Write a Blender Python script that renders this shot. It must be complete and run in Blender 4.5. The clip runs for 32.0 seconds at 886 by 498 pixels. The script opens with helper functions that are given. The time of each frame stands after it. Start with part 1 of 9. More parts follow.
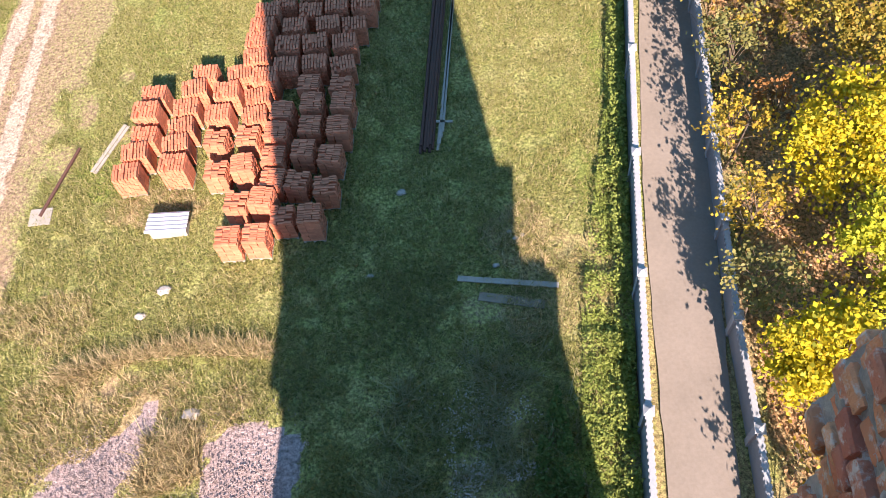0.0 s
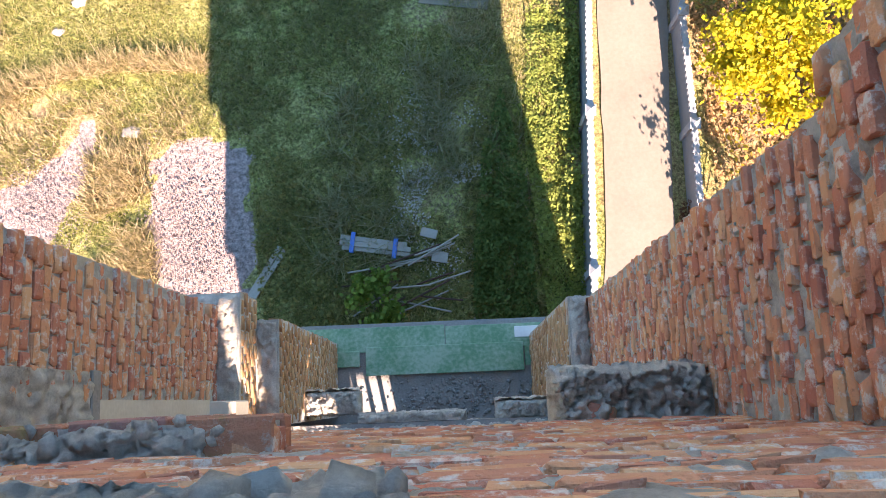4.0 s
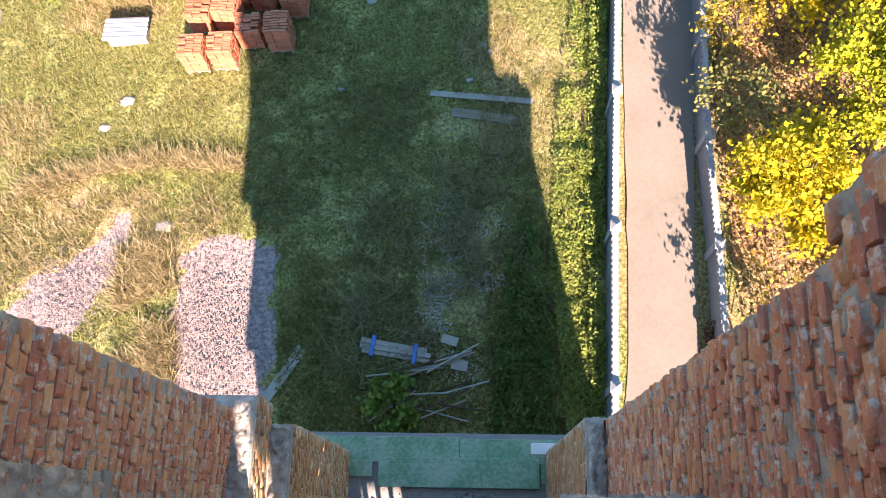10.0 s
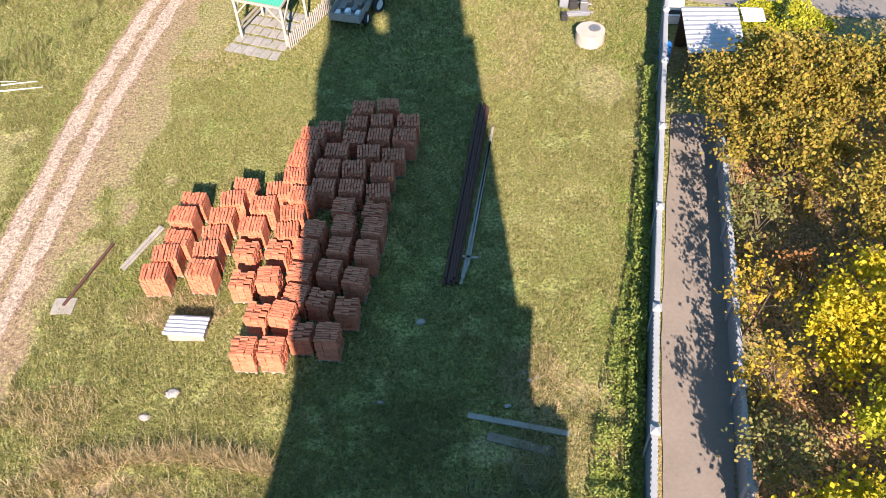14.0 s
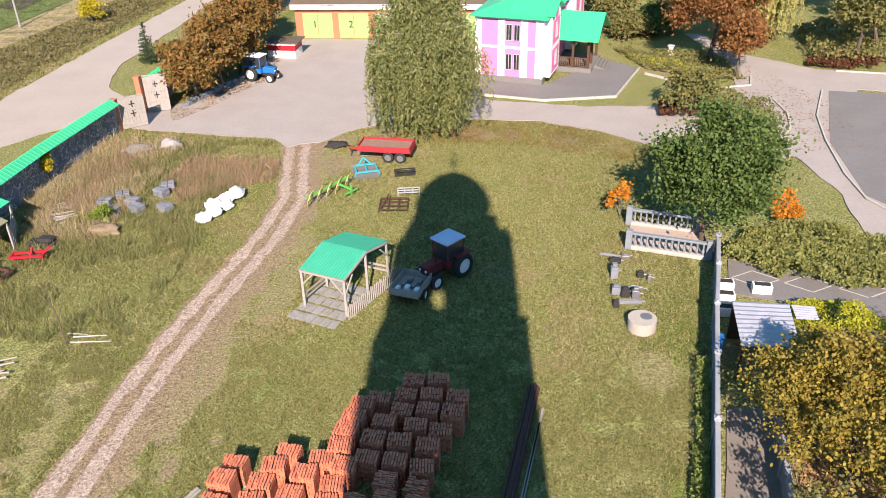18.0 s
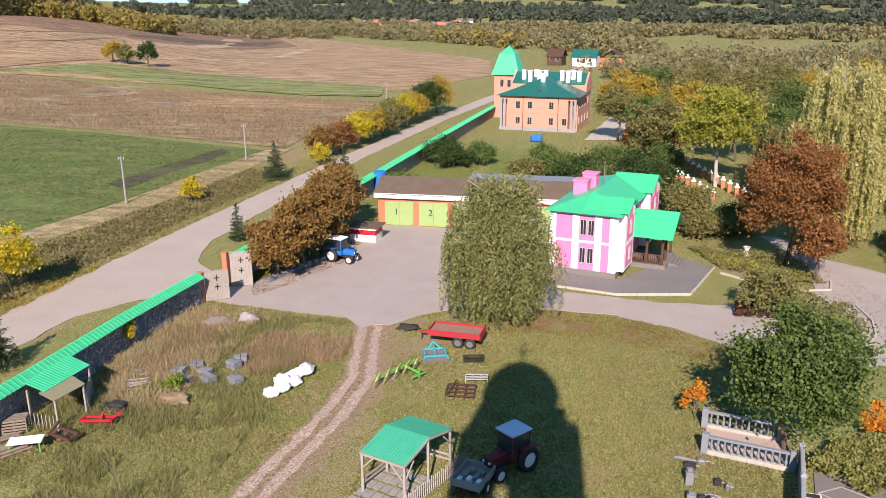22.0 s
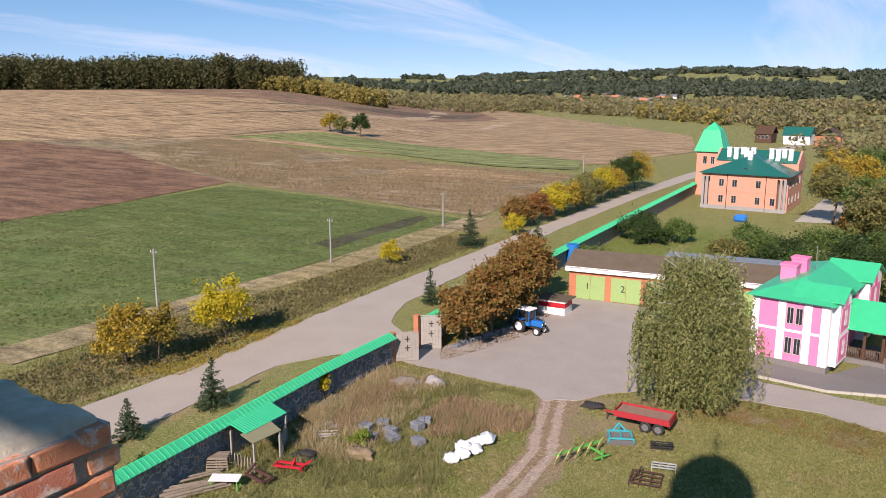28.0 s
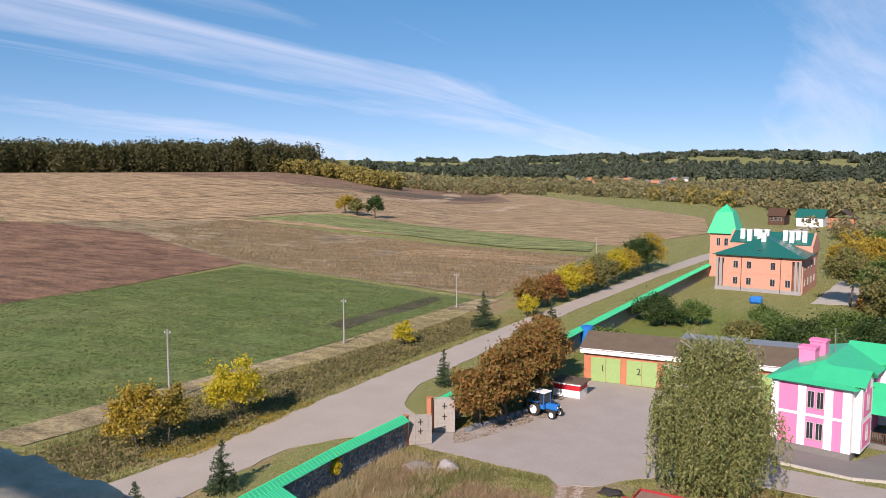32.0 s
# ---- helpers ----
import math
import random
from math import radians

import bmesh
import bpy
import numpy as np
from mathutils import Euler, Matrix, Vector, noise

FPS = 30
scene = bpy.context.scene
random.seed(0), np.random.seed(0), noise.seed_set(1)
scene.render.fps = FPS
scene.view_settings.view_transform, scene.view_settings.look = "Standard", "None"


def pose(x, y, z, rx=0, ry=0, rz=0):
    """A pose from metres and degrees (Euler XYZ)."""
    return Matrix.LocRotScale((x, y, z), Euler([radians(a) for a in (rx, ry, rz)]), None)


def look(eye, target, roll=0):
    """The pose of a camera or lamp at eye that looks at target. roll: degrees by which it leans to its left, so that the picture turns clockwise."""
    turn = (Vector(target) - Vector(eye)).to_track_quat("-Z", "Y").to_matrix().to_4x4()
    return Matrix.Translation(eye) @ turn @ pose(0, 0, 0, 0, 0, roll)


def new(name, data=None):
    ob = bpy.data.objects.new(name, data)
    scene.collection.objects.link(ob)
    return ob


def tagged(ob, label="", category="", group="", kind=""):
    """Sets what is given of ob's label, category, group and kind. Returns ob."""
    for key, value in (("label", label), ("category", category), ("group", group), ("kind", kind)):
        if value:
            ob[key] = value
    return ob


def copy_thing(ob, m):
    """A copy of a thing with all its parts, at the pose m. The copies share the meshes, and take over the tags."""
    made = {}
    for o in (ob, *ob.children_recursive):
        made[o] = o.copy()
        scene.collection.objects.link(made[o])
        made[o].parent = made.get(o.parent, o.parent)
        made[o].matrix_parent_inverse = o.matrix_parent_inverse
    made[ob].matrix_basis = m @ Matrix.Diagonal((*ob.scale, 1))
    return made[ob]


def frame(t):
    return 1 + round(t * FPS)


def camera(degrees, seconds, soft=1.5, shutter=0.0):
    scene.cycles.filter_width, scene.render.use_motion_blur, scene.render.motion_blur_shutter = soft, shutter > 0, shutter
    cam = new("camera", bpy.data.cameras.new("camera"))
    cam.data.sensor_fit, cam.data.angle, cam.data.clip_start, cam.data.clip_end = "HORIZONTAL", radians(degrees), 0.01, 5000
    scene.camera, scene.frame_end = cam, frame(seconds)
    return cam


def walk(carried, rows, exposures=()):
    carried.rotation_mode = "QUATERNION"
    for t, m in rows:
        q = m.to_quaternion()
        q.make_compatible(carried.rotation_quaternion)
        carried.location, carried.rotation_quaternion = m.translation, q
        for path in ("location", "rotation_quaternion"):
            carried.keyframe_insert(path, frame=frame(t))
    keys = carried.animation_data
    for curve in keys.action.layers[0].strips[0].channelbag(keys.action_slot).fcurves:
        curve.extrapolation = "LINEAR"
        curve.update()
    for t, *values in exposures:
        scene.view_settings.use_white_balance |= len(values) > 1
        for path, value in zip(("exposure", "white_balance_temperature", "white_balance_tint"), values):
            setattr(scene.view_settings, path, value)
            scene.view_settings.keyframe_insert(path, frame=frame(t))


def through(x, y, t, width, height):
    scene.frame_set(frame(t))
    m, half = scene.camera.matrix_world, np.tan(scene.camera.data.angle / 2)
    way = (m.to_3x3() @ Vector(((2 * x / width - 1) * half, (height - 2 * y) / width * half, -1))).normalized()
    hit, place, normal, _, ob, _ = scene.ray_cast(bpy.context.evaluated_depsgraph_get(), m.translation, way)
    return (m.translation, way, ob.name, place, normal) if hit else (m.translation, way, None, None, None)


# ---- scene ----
from mathutils.geometry import delaunay_2d_cdt

cam = camera(57.66, 32.0, 0.8)

# seconds, place in metres, turn in degrees
ROWS = [
    (0, 0.218, 0.061, 25.727, 31.10, 4.66, -4.16),
    (0.5, 0.116, -0.008, 25.742, 27.95, 4.04, -4.92),
    (1, 0.070, -0.027, 25.654, 24.94, 3.34, -5.28),
    (1.5, -0.007, -0.070, 25.620, 22.17, 2.69, -5.29),
    (2, -0.006, -0.059, 25.602, 19.45, 2.09, -5.63),
    (2.5, -0.011, -0.054, 25.591, 17.09, 1.38, -6.13),
    (3, -0.015, -0.062, 25.620, 14.81, 0.96, -6.71),
    (3.5, -0.010, -0.050, 25.635, 12.74, 1.14, -7.18),
    (4, -0.007, -0.041, 25.634, 10.59, 1.37, -7.76),
    (4.5, 0.005, -0.026, 25.628, 8.12, 1.42, -7.92),
    (6.5, 0.034, 0.036, 25.677, 0.84, 1.77, -8.27),
    (7, 0.038, 0.046, 25.685, 0.94, 2.11, -8.16),
    (7.5, 0.031, 0.051, 25.689, 1.61, 2.50, -7.83),
    (8, 0.027, 0.049, 25.690, 3.48, 2.72, -7.37),
    (8.5, 0.020, 0.040, 25.693, 6.20, 2.76, -6.91),
    (9, 0.015, 0.029, 25.703, 9.69, 2.70, -6.28),
    (9.5, 0.014, 0.017, 25.704, 13.82, 2.48, -5.43),
    (10, 0.014, 0.004, 25.710, 18.17, 2.24, -4.55),
    (10.5, 0.009, -0.011, 25.720, 22.25, 2.05, -3.62),
    (11, -0.027, -0.035, 25.819, 25.82, 1.88, -2.79),
    (11.5, -0.027, -0.010, 25.908, 29.01, 1.79, -1.92),
    (12, 0.006, 0.063, 25.967, 31.65, 1.81, -1.06),
    (12.5, -0.005, 0.035, 26.002, 33.89, 1.72, -0.21),
    (13, -0.000, -0.000, 26.001, 35.71, 1.71, 0.47),
    (13.5, -0.033, 0.004, 26.030, 37.85, 1.70, 0.91),
    (14, -0.062, 0.042, 26.007, 40.62, 1.65, 1.52),
    (14.5, -0.064, 0.046, 26.049, 43.62, 1.75, 1.87),
    (15, -0.071, 0.089, 26.073, 46.67, 1.67, 2.42),
    (15.5, -0.095, 0.085, 26.065, 49.73, 1.47, 2.73),
    (17.5, -0.010, 0.061, 26.017, 59.83, 1.12, 5.93),
    (18, 0.004, 0.063, 26.071, 60.10, 1.19, 6.59),
    (18.5, 0.022, 0.071, 26.082, 60.31, 1.10, 7.16),
    (19, 0.040, 0.065, 26.067, 61.32, 1.01, 7.92),
    (19.5, 0.017, 0.103, 26.129, 63.31, 0.89, 8.82),
    (20, 0.054, 0.130, 26.089, 65.91, 0.76, 9.60),
    (20.5, 0.060, 0.094, 26.083, 68.63, 0.56, 10.31),
    (21, 0.062, 0.101, 26.095, 71.02, 0.40, 11.08),
    (21.5, 0.048, 0.136, 26.082, 72.62, 0.27, 11.84),
    (22, 0.042, 0.127, 26.091, 73.35, 0.21, 12.43),
    (22.5, 0.048, 0.100, 26.117, 73.89, 0.12, 13.03),
    (23, 0.055, 0.075, 26.120, 75.01, 0.20, 13.99),
    (23.5, 0.060, 0.076, 26.138, 76.63, 0.36, 15.34),
    (24, 0.029, 0.076, 26.162, 78.13, 0.31, 17.16),
    (24.5, -0.012, 0.077, 26.139, 79.38, 0.26, 19.13),
    (25, -0.025, 0.045, 26.142, 80.00, 0.18, 21.07),
    (25.5, -0.043, 0.035, 26.141, 79.88, 0.15, 22.97),
    (26, -0.045, 0.065, 26.131, 79.21, 0.20, 24.63),
    (26.5, -0.063, 0.102, 26.127, 78.25, 0.27, 26.07),
    (28.5, -0.069, 0.104, 26.130, 78.72, -0.05, 26.30),
    (29, -0.059, 0.071, 26.128, 80.01, -0.40, 25.23),
    (29.5, -0.051, 0.037, 26.104, 81.26, -0.74, 24.13),
    (30, -0.058, 0.011, 26.127, 82.28, -0.92, 23.26),
    (30.5, -0.037, 0.021, 26.118, 83.04, -0.94, 22.76),
    (31, -0.049, 0.001, 26.117, 83.38, -0.87, 22.50),
    (31.5, -0.031, 0.002, 26.108, 83.62, -0.60, 23.66),
    (32, -0.056, 0.017, 26.139, 84.19, 0.04, 27.26),
]
EXPOSURES = [(0, 1.65, 7500, 30), (2, 1.95, 7700, 30), (3, 2.15, 8000, 32), (4, 2.34, 8400, 34), (7, 2.70, 9000, 35), (9, 2.38, 8500, 34), (11, 1.78, 7700, 30), (13, 1.5, 7500, 27), (15, 1.25, 7300, 25), (19, 0.87, 7100, 26), (23, 0.56, 7050, 30), (26, 0.43, 7050, 28), (32, 0.32, 6900, 26)]
walk(cam, [(t, pose(x, y, z, a, b, c)) for t, x, y, z, a, b, c in ROWS], EXPOSURES)

# ---- daylight: low autumn sun behind the tower ----
SUN_UP, SUN_SIDE = radians(33.0), 0.0964
SUN_DIR = Vector((SUN_SIDE, -1.0, math.tan(SUN_UP) * math.hypot(SUN_SIDE, 1.0))).normalized()
sun_data = bpy.data.lights.new("sun", "SUN")
sun_data.energy, sun_data.angle, sun_data.color = 5.3, radians(0.53), (1.0, 0.94, 0.84)
sun = new("sun", sun_data)
sun.matrix_world = look(SUN_DIR * 200, (0, 0, 0))
world = bpy.data.worlds.new("world")
scene.world = world
world.use_nodes = True


def build_sky():
    nt = world.node_tree
    nt.nodes.clear()
    out = nt.nodes.new("ShaderNodeOutputWorld")
    bg = nt.nodes.new("ShaderNodeBackground")
    sky = nt.nodes.new("ShaderNodeTexSky")
    sky.sky_type, sky.sun_disc = "NISHITA", False
    sky.sun_elevation, sky.sun_rotation = SUN_UP, radians(174.5)
    sky.altitude, sky.air_density, sky.dust_density, sky.ozone_density = 200, 0.55, 0.0, 3.0
    # the clear air of the day keeps its blue down to the hills
    rise = nt.nodes.new("ShaderNodeVectorMath")
    rise.operation, rise.inputs[1].default_value = "ADD", (0.0, 0.0, 0.04)
    unit = nt.nodes.new("ShaderNodeVectorMath")
    unit.operation = "NORMALIZE"
    nt.links.new(rise.outputs["Vector"], unit.inputs[0])
    nt.links.new(unit.outputs["Vector"], sky.inputs["Vector"])
    # thin cirrus streaks on a high level sheet, all drawn out one way
    co = nt.nodes.new("ShaderNodeTexCoord")
    sep = nt.nodes.new("ShaderNodeSeparateXYZ")
    nt.links.new(co.outputs["Generated"], sep.inputs["Vector"])
    nt.links.new(co.outputs["Generated"], rise.inputs[0])
    high = nt.nodes.new("ShaderNodeMath")
    high.operation = "MAXIMUM"
    high.inputs[1].default_value = 0.02
    nt.links.new(sep.outputs["Z"], high.inputs[0])
    lift = nt.nodes.new("ShaderNodeMath")
    lift.operation = "ADD"
    lift.inputs[1].default_value = 0.06
    nt.links.new(high.outputs[0], lift.inputs[0])
    flat = nt.nodes.new("ShaderNodeVectorMath")
    flat.operation = "DIVIDE"
    both = nt.nodes.new("ShaderNodeCombineXYZ")
    for k in "XYZ":
        nt.links.new(lift.outputs[0], both.inputs[k])
    nt.links.new(co.outputs["Generated"], flat.inputs[0])
    nt.links.new(both.outputs["Vector"], flat.inputs[1])
    mp = nt.nodes.new("ShaderNodeMapping")
    mp.inputs["Rotation"].default_value = (0.0, 0.0, radians(-16.7))
    mp.inputs["Scale"].default_value = (1.0, 0.16, 0.0)
    wave = nt.nodes.new("ShaderNodeTexWave")
    for k, v in (("Scale", 0.100), ("Distortion", 2.2), ("Detail", 5.0), ("Detail Scale", 4.0), ("Detail Roughness", 0.6), ("Phase Offset", 2.55)):
        wave.inputs[k].default_value = v
    nt.links.new(mp.outputs["Vector"], wave.inputs["Vector"])
    thin = nt.nodes.new("ShaderNodeMath")
    thin.operation = "MULTIPLY_ADD"
    thin.inputs[1].default_value = 0.30
    nt.links.new(wave.outputs["Fac"], thin.inputs[0])
    n1 = nt.nodes.new("ShaderNodeTexNoise")
    n1.inputs["Scale"].default_value, n1.inputs["Detail"].default_value, n1.inputs["Roughness"].default_value = 1.0, 9, 0.62
    n1.inputs["Distortion"].default_value = 0.9
    ramp = nt.nodes.new("ShaderNodeValToRGB")
    ramp.color_ramp.elements[0].position, ramp.color_ramp.elements[1].position = 0.66, 1.0
    ramp.color_ramp.elements[1].color = (0.55, 0.55, 0.55, 1)
    mix = nt.nodes.new("ShaderNodeMix")
    mix.data_type = "RGBA"
    mix.inputs["B"].default_value = (3.4, 3.8, 4.4, 1)
    nt.links.new(flat.outputs["Vector"], mp.inputs["Vector"])
    nt.links.new(mp.outputs["Vector"], n1.inputs["Vector"])
    nt.links.new(n1.outputs["Fac"], thin.inputs[2])
    nt.links.new(thin.outputs[0], ramp.inputs["Fac"])
    nt.links.new(ramp.outputs["Color"], mix.inputs["Factor"])
    hue = nt.nodes.new("ShaderNodeHueSaturation")
    hue.inputs["Hue"].default_value, hue.inputs["Saturation"].default_value = 0.500, 1.32
    nt.links.new(sky.outputs["Color"], hue.inputs["Color"])
    soft = nt.nodes.new("ShaderNodeGamma")
    soft.inputs["Gamma"].default_value = 0.62
    nt.links.new(hue.outputs["Color"], soft.inputs["Color"])
    nt.links.new(soft.outputs["Color"], mix.inputs["A"])
    nt.links.new(mix.outputs["Result"], bg.inputs["Color"])
    bg.inputs["Strength"].default_value = 0.205
    nt.links.new(bg.outputs["Background"], out.inputs["Surface"])


build_sky()

# ---- materials ----
def nodes_of(name):
    m = bpy.data.materials.new(name)
    m.use_nodes = True
    return m, m.node_tree, m.node_tree.nodes["Principled BSDF"]


def surface(name, color, other=None, scale=6.0, fine=60.0, amount=0.5, rough=0.8, bump=0.3, metal=0.0, each=0.0, spec=0.3, coords="Object", stretch=(1, 1, 1), depth=0.01):
    """Two tones mixed by a broad and a fine noise, with relief from the fine one; each: spread of value from piece to piece."""
    m, nt, b = nodes_of(name)
    other = other or tuple(c * 0.6 for c in color)
    co = nt.nodes.new("ShaderNodeTexCoord")
    mp = nt.nodes.new("ShaderNodeMapping")
    mp.inputs["Scale"].default_value = stretch
    nt.links.new(co.outputs[coords], mp.inputs["Vector"])
    big, small = nt.nodes.new("ShaderNodeTexNoise"), nt.nodes.new("ShaderNodeTexNoise")
    big.inputs["Scale"].default_value, big.inputs["Detail"].default_value = scale, 6
    small.inputs["Scale"].default_value, small.inputs["Detail"].default_value = fine, 5
    if bump >= 0.9:
        small.inputs["Detail"].default_value, small.inputs["Roughness"].default_value = 8, 0.78
    for n in (big, small):
        nt.links.new(mp.outputs["Vector"], n.inputs["Vector"])
    add = nt.nodes.new("ShaderNodeMath")
    add.operation = "ADD"
    nt.links.new(big.outputs["Fac"], add.inputs[0])
    nt.links.new(small.outputs["Fac"], add.inputs[1])
    rng = nt.nodes.new("ShaderNodeMapRange")
    rng.inputs["From Min"].default_value, rng.inputs["From Max"].default_value = 1.0 - amount * 0.5, 1.0 + amount * 0.5
    nt.links.new(add.outputs[0], rng.inputs["Value"])
    mix = nt.nodes.new("ShaderNodeMix")
    mix.data_type = "RGBA"
    mix.inputs["A"].default_value, mix.inputs["B"].default_value = (*color, 1), (*other, 1)
    nt.links.new(rng.outputs["Result"], mix.inputs["Factor"])
    last = mix.outputs["Result"]
    if each:
        info = nt.nodes.new("ShaderNodeObjectInfo")
        geo = nt.nodes.new("ShaderNodeNewGeometry")
        both = nt.nodes.new("ShaderNodeMath")
        both.operation = "ADD"
        nt.links.new(info.outputs["Random"], both.inputs[0])
        nt.links.new(geo.outputs["Random Per Island"], both.inputs[1])
        frac = nt.nodes.new("ShaderNodeMath")
        frac.operation = "FRACT"
        nt.links.new(both.outputs[0], frac.inputs[0])
        val = nt.nodes.new("ShaderNodeMapRange")
        val.inputs["To Min"].default_value, val.inputs["To Max"].default_value = 1 - each, 1 + each
        nt.links.new(frac.outputs[0], val.inputs["Value"])
        hsv = nt.nodes.new("ShaderNodeHueSaturation")
        nt.links.new(last, hsv.inputs["Color"])
        nt.links.new(val.outputs["Result"], hsv.inputs["Value"])
        last = hsv.outputs["Color"]
    nt.links.new(last, b.inputs["Base Color"])
    b.inputs["Roughness"].default_value, b.inputs["Metallic"].default_value = rough, metal
    b.inputs["Specular IOR Level"].default_value = spec
    if bump:
        bp = nt.nodes.new("ShaderNodeBump")
        bp.inputs["Strength"].default_value, bp.inputs["Distance"].default_value = bump, depth
        nt.links.new(small.outputs["Fac"], bp.inputs["Height"])
        nt.links.new(bp.outputs["Normal"], b.inputs["Normal"])
    return m


def leafy(name, tones, rough=0.6, through=0.35):
    """Leaf colours spread from leaf to leaf along a ramp; some light passes through."""
    m, nt, b = nodes_of(name)
    geo = nt.nodes.new("ShaderNodeNewGeometry")
    ramp = nt.nodes.new("ShaderNodeValToRGB")
    els = ramp.color_ramp.elements
    while len(els) < len(tones):
        els.new(0.5)
    for n, (e, c) in enumerate(zip(els, tones)):
        e.position, e.color = n / (len(tones) - 1), (*c, 1)
    nt.links.new(geo.outputs["Random Per Island"], ramp.inputs["Fac"])
    nt.links.new(ramp.outputs["Color"], b.inputs["Base Color"])
    b.inputs["Roughness"].default_value, b.inputs["Specular IOR Level"].default_value = rough, 0.25
    tr = nt.nodes.new("ShaderNodeBsdfTranslucent")
    nt.links.new(ramp.outputs["Color"], tr.inputs["Color"])
    mx = nt.nodes.new("ShaderNodeMixShader")
    mx.inputs["Fac"].default_value = through
    out = nt.nodes["Material Output"]
    nt.links.new(b.outputs["BSDF"], mx.inputs[1])
    nt.links.new(tr.outputs["BSDF"], mx.inputs[2])
    nt.links.new(mx.outputs["Shader"], out.inputs["Surface"])
    return m


def brick_surface(name, tones, grime, cover=0.5, moss=None):
    """Fired clay: a tone for each brick, burnt flecks, and smears of mortar that run across the joints."""
    m, nt, b = nodes_of(name)
    info, geo = nt.nodes.new("ShaderNodeObjectInfo"), nt.nodes.new("ShaderNodeNewGeometry")
    both, frac = nt.nodes.new("ShaderNodeMath"), nt.nodes.new("ShaderNodeMath")
    both.operation, frac.operation = "ADD", "FRACT"
    nt.links.new(info.outputs["Random"], both.inputs[0])
    nt.links.new(geo.outputs["Random Per Island"], both.inputs[1])
    nt.links.new(both.outputs[0], frac.inputs[0])
    ramp = nt.nodes.new("ShaderNodeValToRGB")
    els = ramp.color_ramp.elements
    while len(els) < len(tones):
        els.new(0.5)
    for n, (e, c) in enumerate(zip(els, tones)):
        e.position, e.color = n / (len(tones) - 1), (*c, 1)
    nt.links.new(frac.outputs[0], ramp.inputs["Fac"])

    def noise_at(scale, detail, rough=0.6):
        n = nt.nodes.new("ShaderNodeTexNoise")
        n.inputs["Scale"].default_value, n.inputs["Detail"].default_value, n.inputs["Roughness"].default_value = scale, detail, rough
        nt.links.new(geo.outputs["Position"], n.inputs["Vector"])
        return n.outputs["Fac"]

    def layer(below, color, fac, lo, hi, most=1.0):
        r = nt.nodes.new("ShaderNodeMapRange")
        r.inputs["From Min"].default_value, r.inputs["From Max"].default_value, r.inputs["To Max"].default_value = lo, hi, most
        nt.links.new(fac, r.inputs["Value"])
        x = nt.nodes.new("ShaderNodeMix")
        x.data_type = "RGBA"
        x.inputs["B"].default_value = (*color, 1)
        nt.links.new(r.outputs["Result"], x.inputs["Factor"])
        nt.links.new(below, x.inputs["A"])
        return x.outputs["Result"]

    fine = noise_at(120, 4)
    c = layer(ramp.outputs["Color"], (0.24, 0.10, 0.075), noise_at(26, 6, 0.7), 0.56, 0.72, 0.7)
    c = layer(c, (0.62, 0.34, 0.19), noise_at(40, 5, 0.7), 0.58, 0.75, 0.5)
    smear = noise_at(17, 7, 0.72)
    c = layer(c, grime, smear, cover, cover + 0.10, 0.85)
    if moss:
        c = layer(c, moss, noise_at(6, 6, 0.7), 0.52, 0.66, 0.7)
    nt.links.new(c, b.inputs["Base Color"])
    b.inputs["Roughness"].default_value, b.inputs["Specular IOR Level"].default_value = 0.92, 0.15
    add = nt.nodes.new("ShaderNodeMath")
    add.operation = "MULTIPLY_ADD"
    add.inputs[1].default_value = 0.35
    nt.links.new(fine, add.inputs[0])
    nt.links.new(smear, add.inputs[2])
    bp = nt.nodes.new("ShaderNodeBump")
    bp.inputs["Strength"].default_value, bp.inputs["Distance"].default_value = 0.9, 0.018
    nt.links.new(add.outputs[0], bp.inputs["Height"])
    nt.links.new(bp.outputs["Normal"], b.inputs["Normal"])
    return m


BRICK = brick_surface("brick", [(0.62, 0.235, 0.14), (0.72, 0.32, 0.18), (0.74, 0.40, 0.23), (0.66, 0.26, 0.155), (0.62, 0.25, 0.165), (0.55, 0.19, 0.13)], (0.70, 0.65, 0.59), 0.52)
BRICK_TOP = brick_surface("weathered brick", [(0.44, 0.19, 0.14), (0.54, 0.22, 0.13), (0.36, 0.18, 0.17)], (0.46, 0.42, 0.38), 0.54, (0.22, 0.21, 0.085))
BRICK_PALE = brick_surface("pale brick", [(0.55, 0.33, 0.18), (0.45, 0.22, 0.12), (0.58, 0.38, 0.22), (0.50, 0.27, 0.15)], (0.42, 0.39, 0.35), 0.56)
CLAY = surface("new clay brick", (0.60, 0.205, 0.115), (0.44, 0.128, 0.072), 5, 60, 0.6, 0.85, 0.3, each=0.18, depth=0.005)
MORTAR = surface("rough mortar", (0.74, 0.70, 0.64), (0.40, 0.37, 0.335), 9, 75, 0.5, 0.95, 1.0, depth=0.022)
CONCRETE = surface("raw concrete", (0.34, 0.335, 0.33), (0.22, 0.215, 0.21), 4, 40, 0.8, 0.9, 0.6, depth=0.015)
PLASTER = surface("cream plaster", (0.62, 0.58, 0.50), (0.54, 0.50, 0.43), 3, 30, 0.5, 0.85, 0.2)
GREEN_SHEET = surface("weathered green board", (0.10, 0.30, 0.175), (0.30, 0.45, 0.34), 3, 22, 0.42, 0.6, 0.2)
GREEN_ROOF = surface("green roof metal", (0.015, 0.50, 0.23), (0.012, 0.42, 0.20), 1.2, 14, 0.8, 0.38, 0.05, spec=0.5)
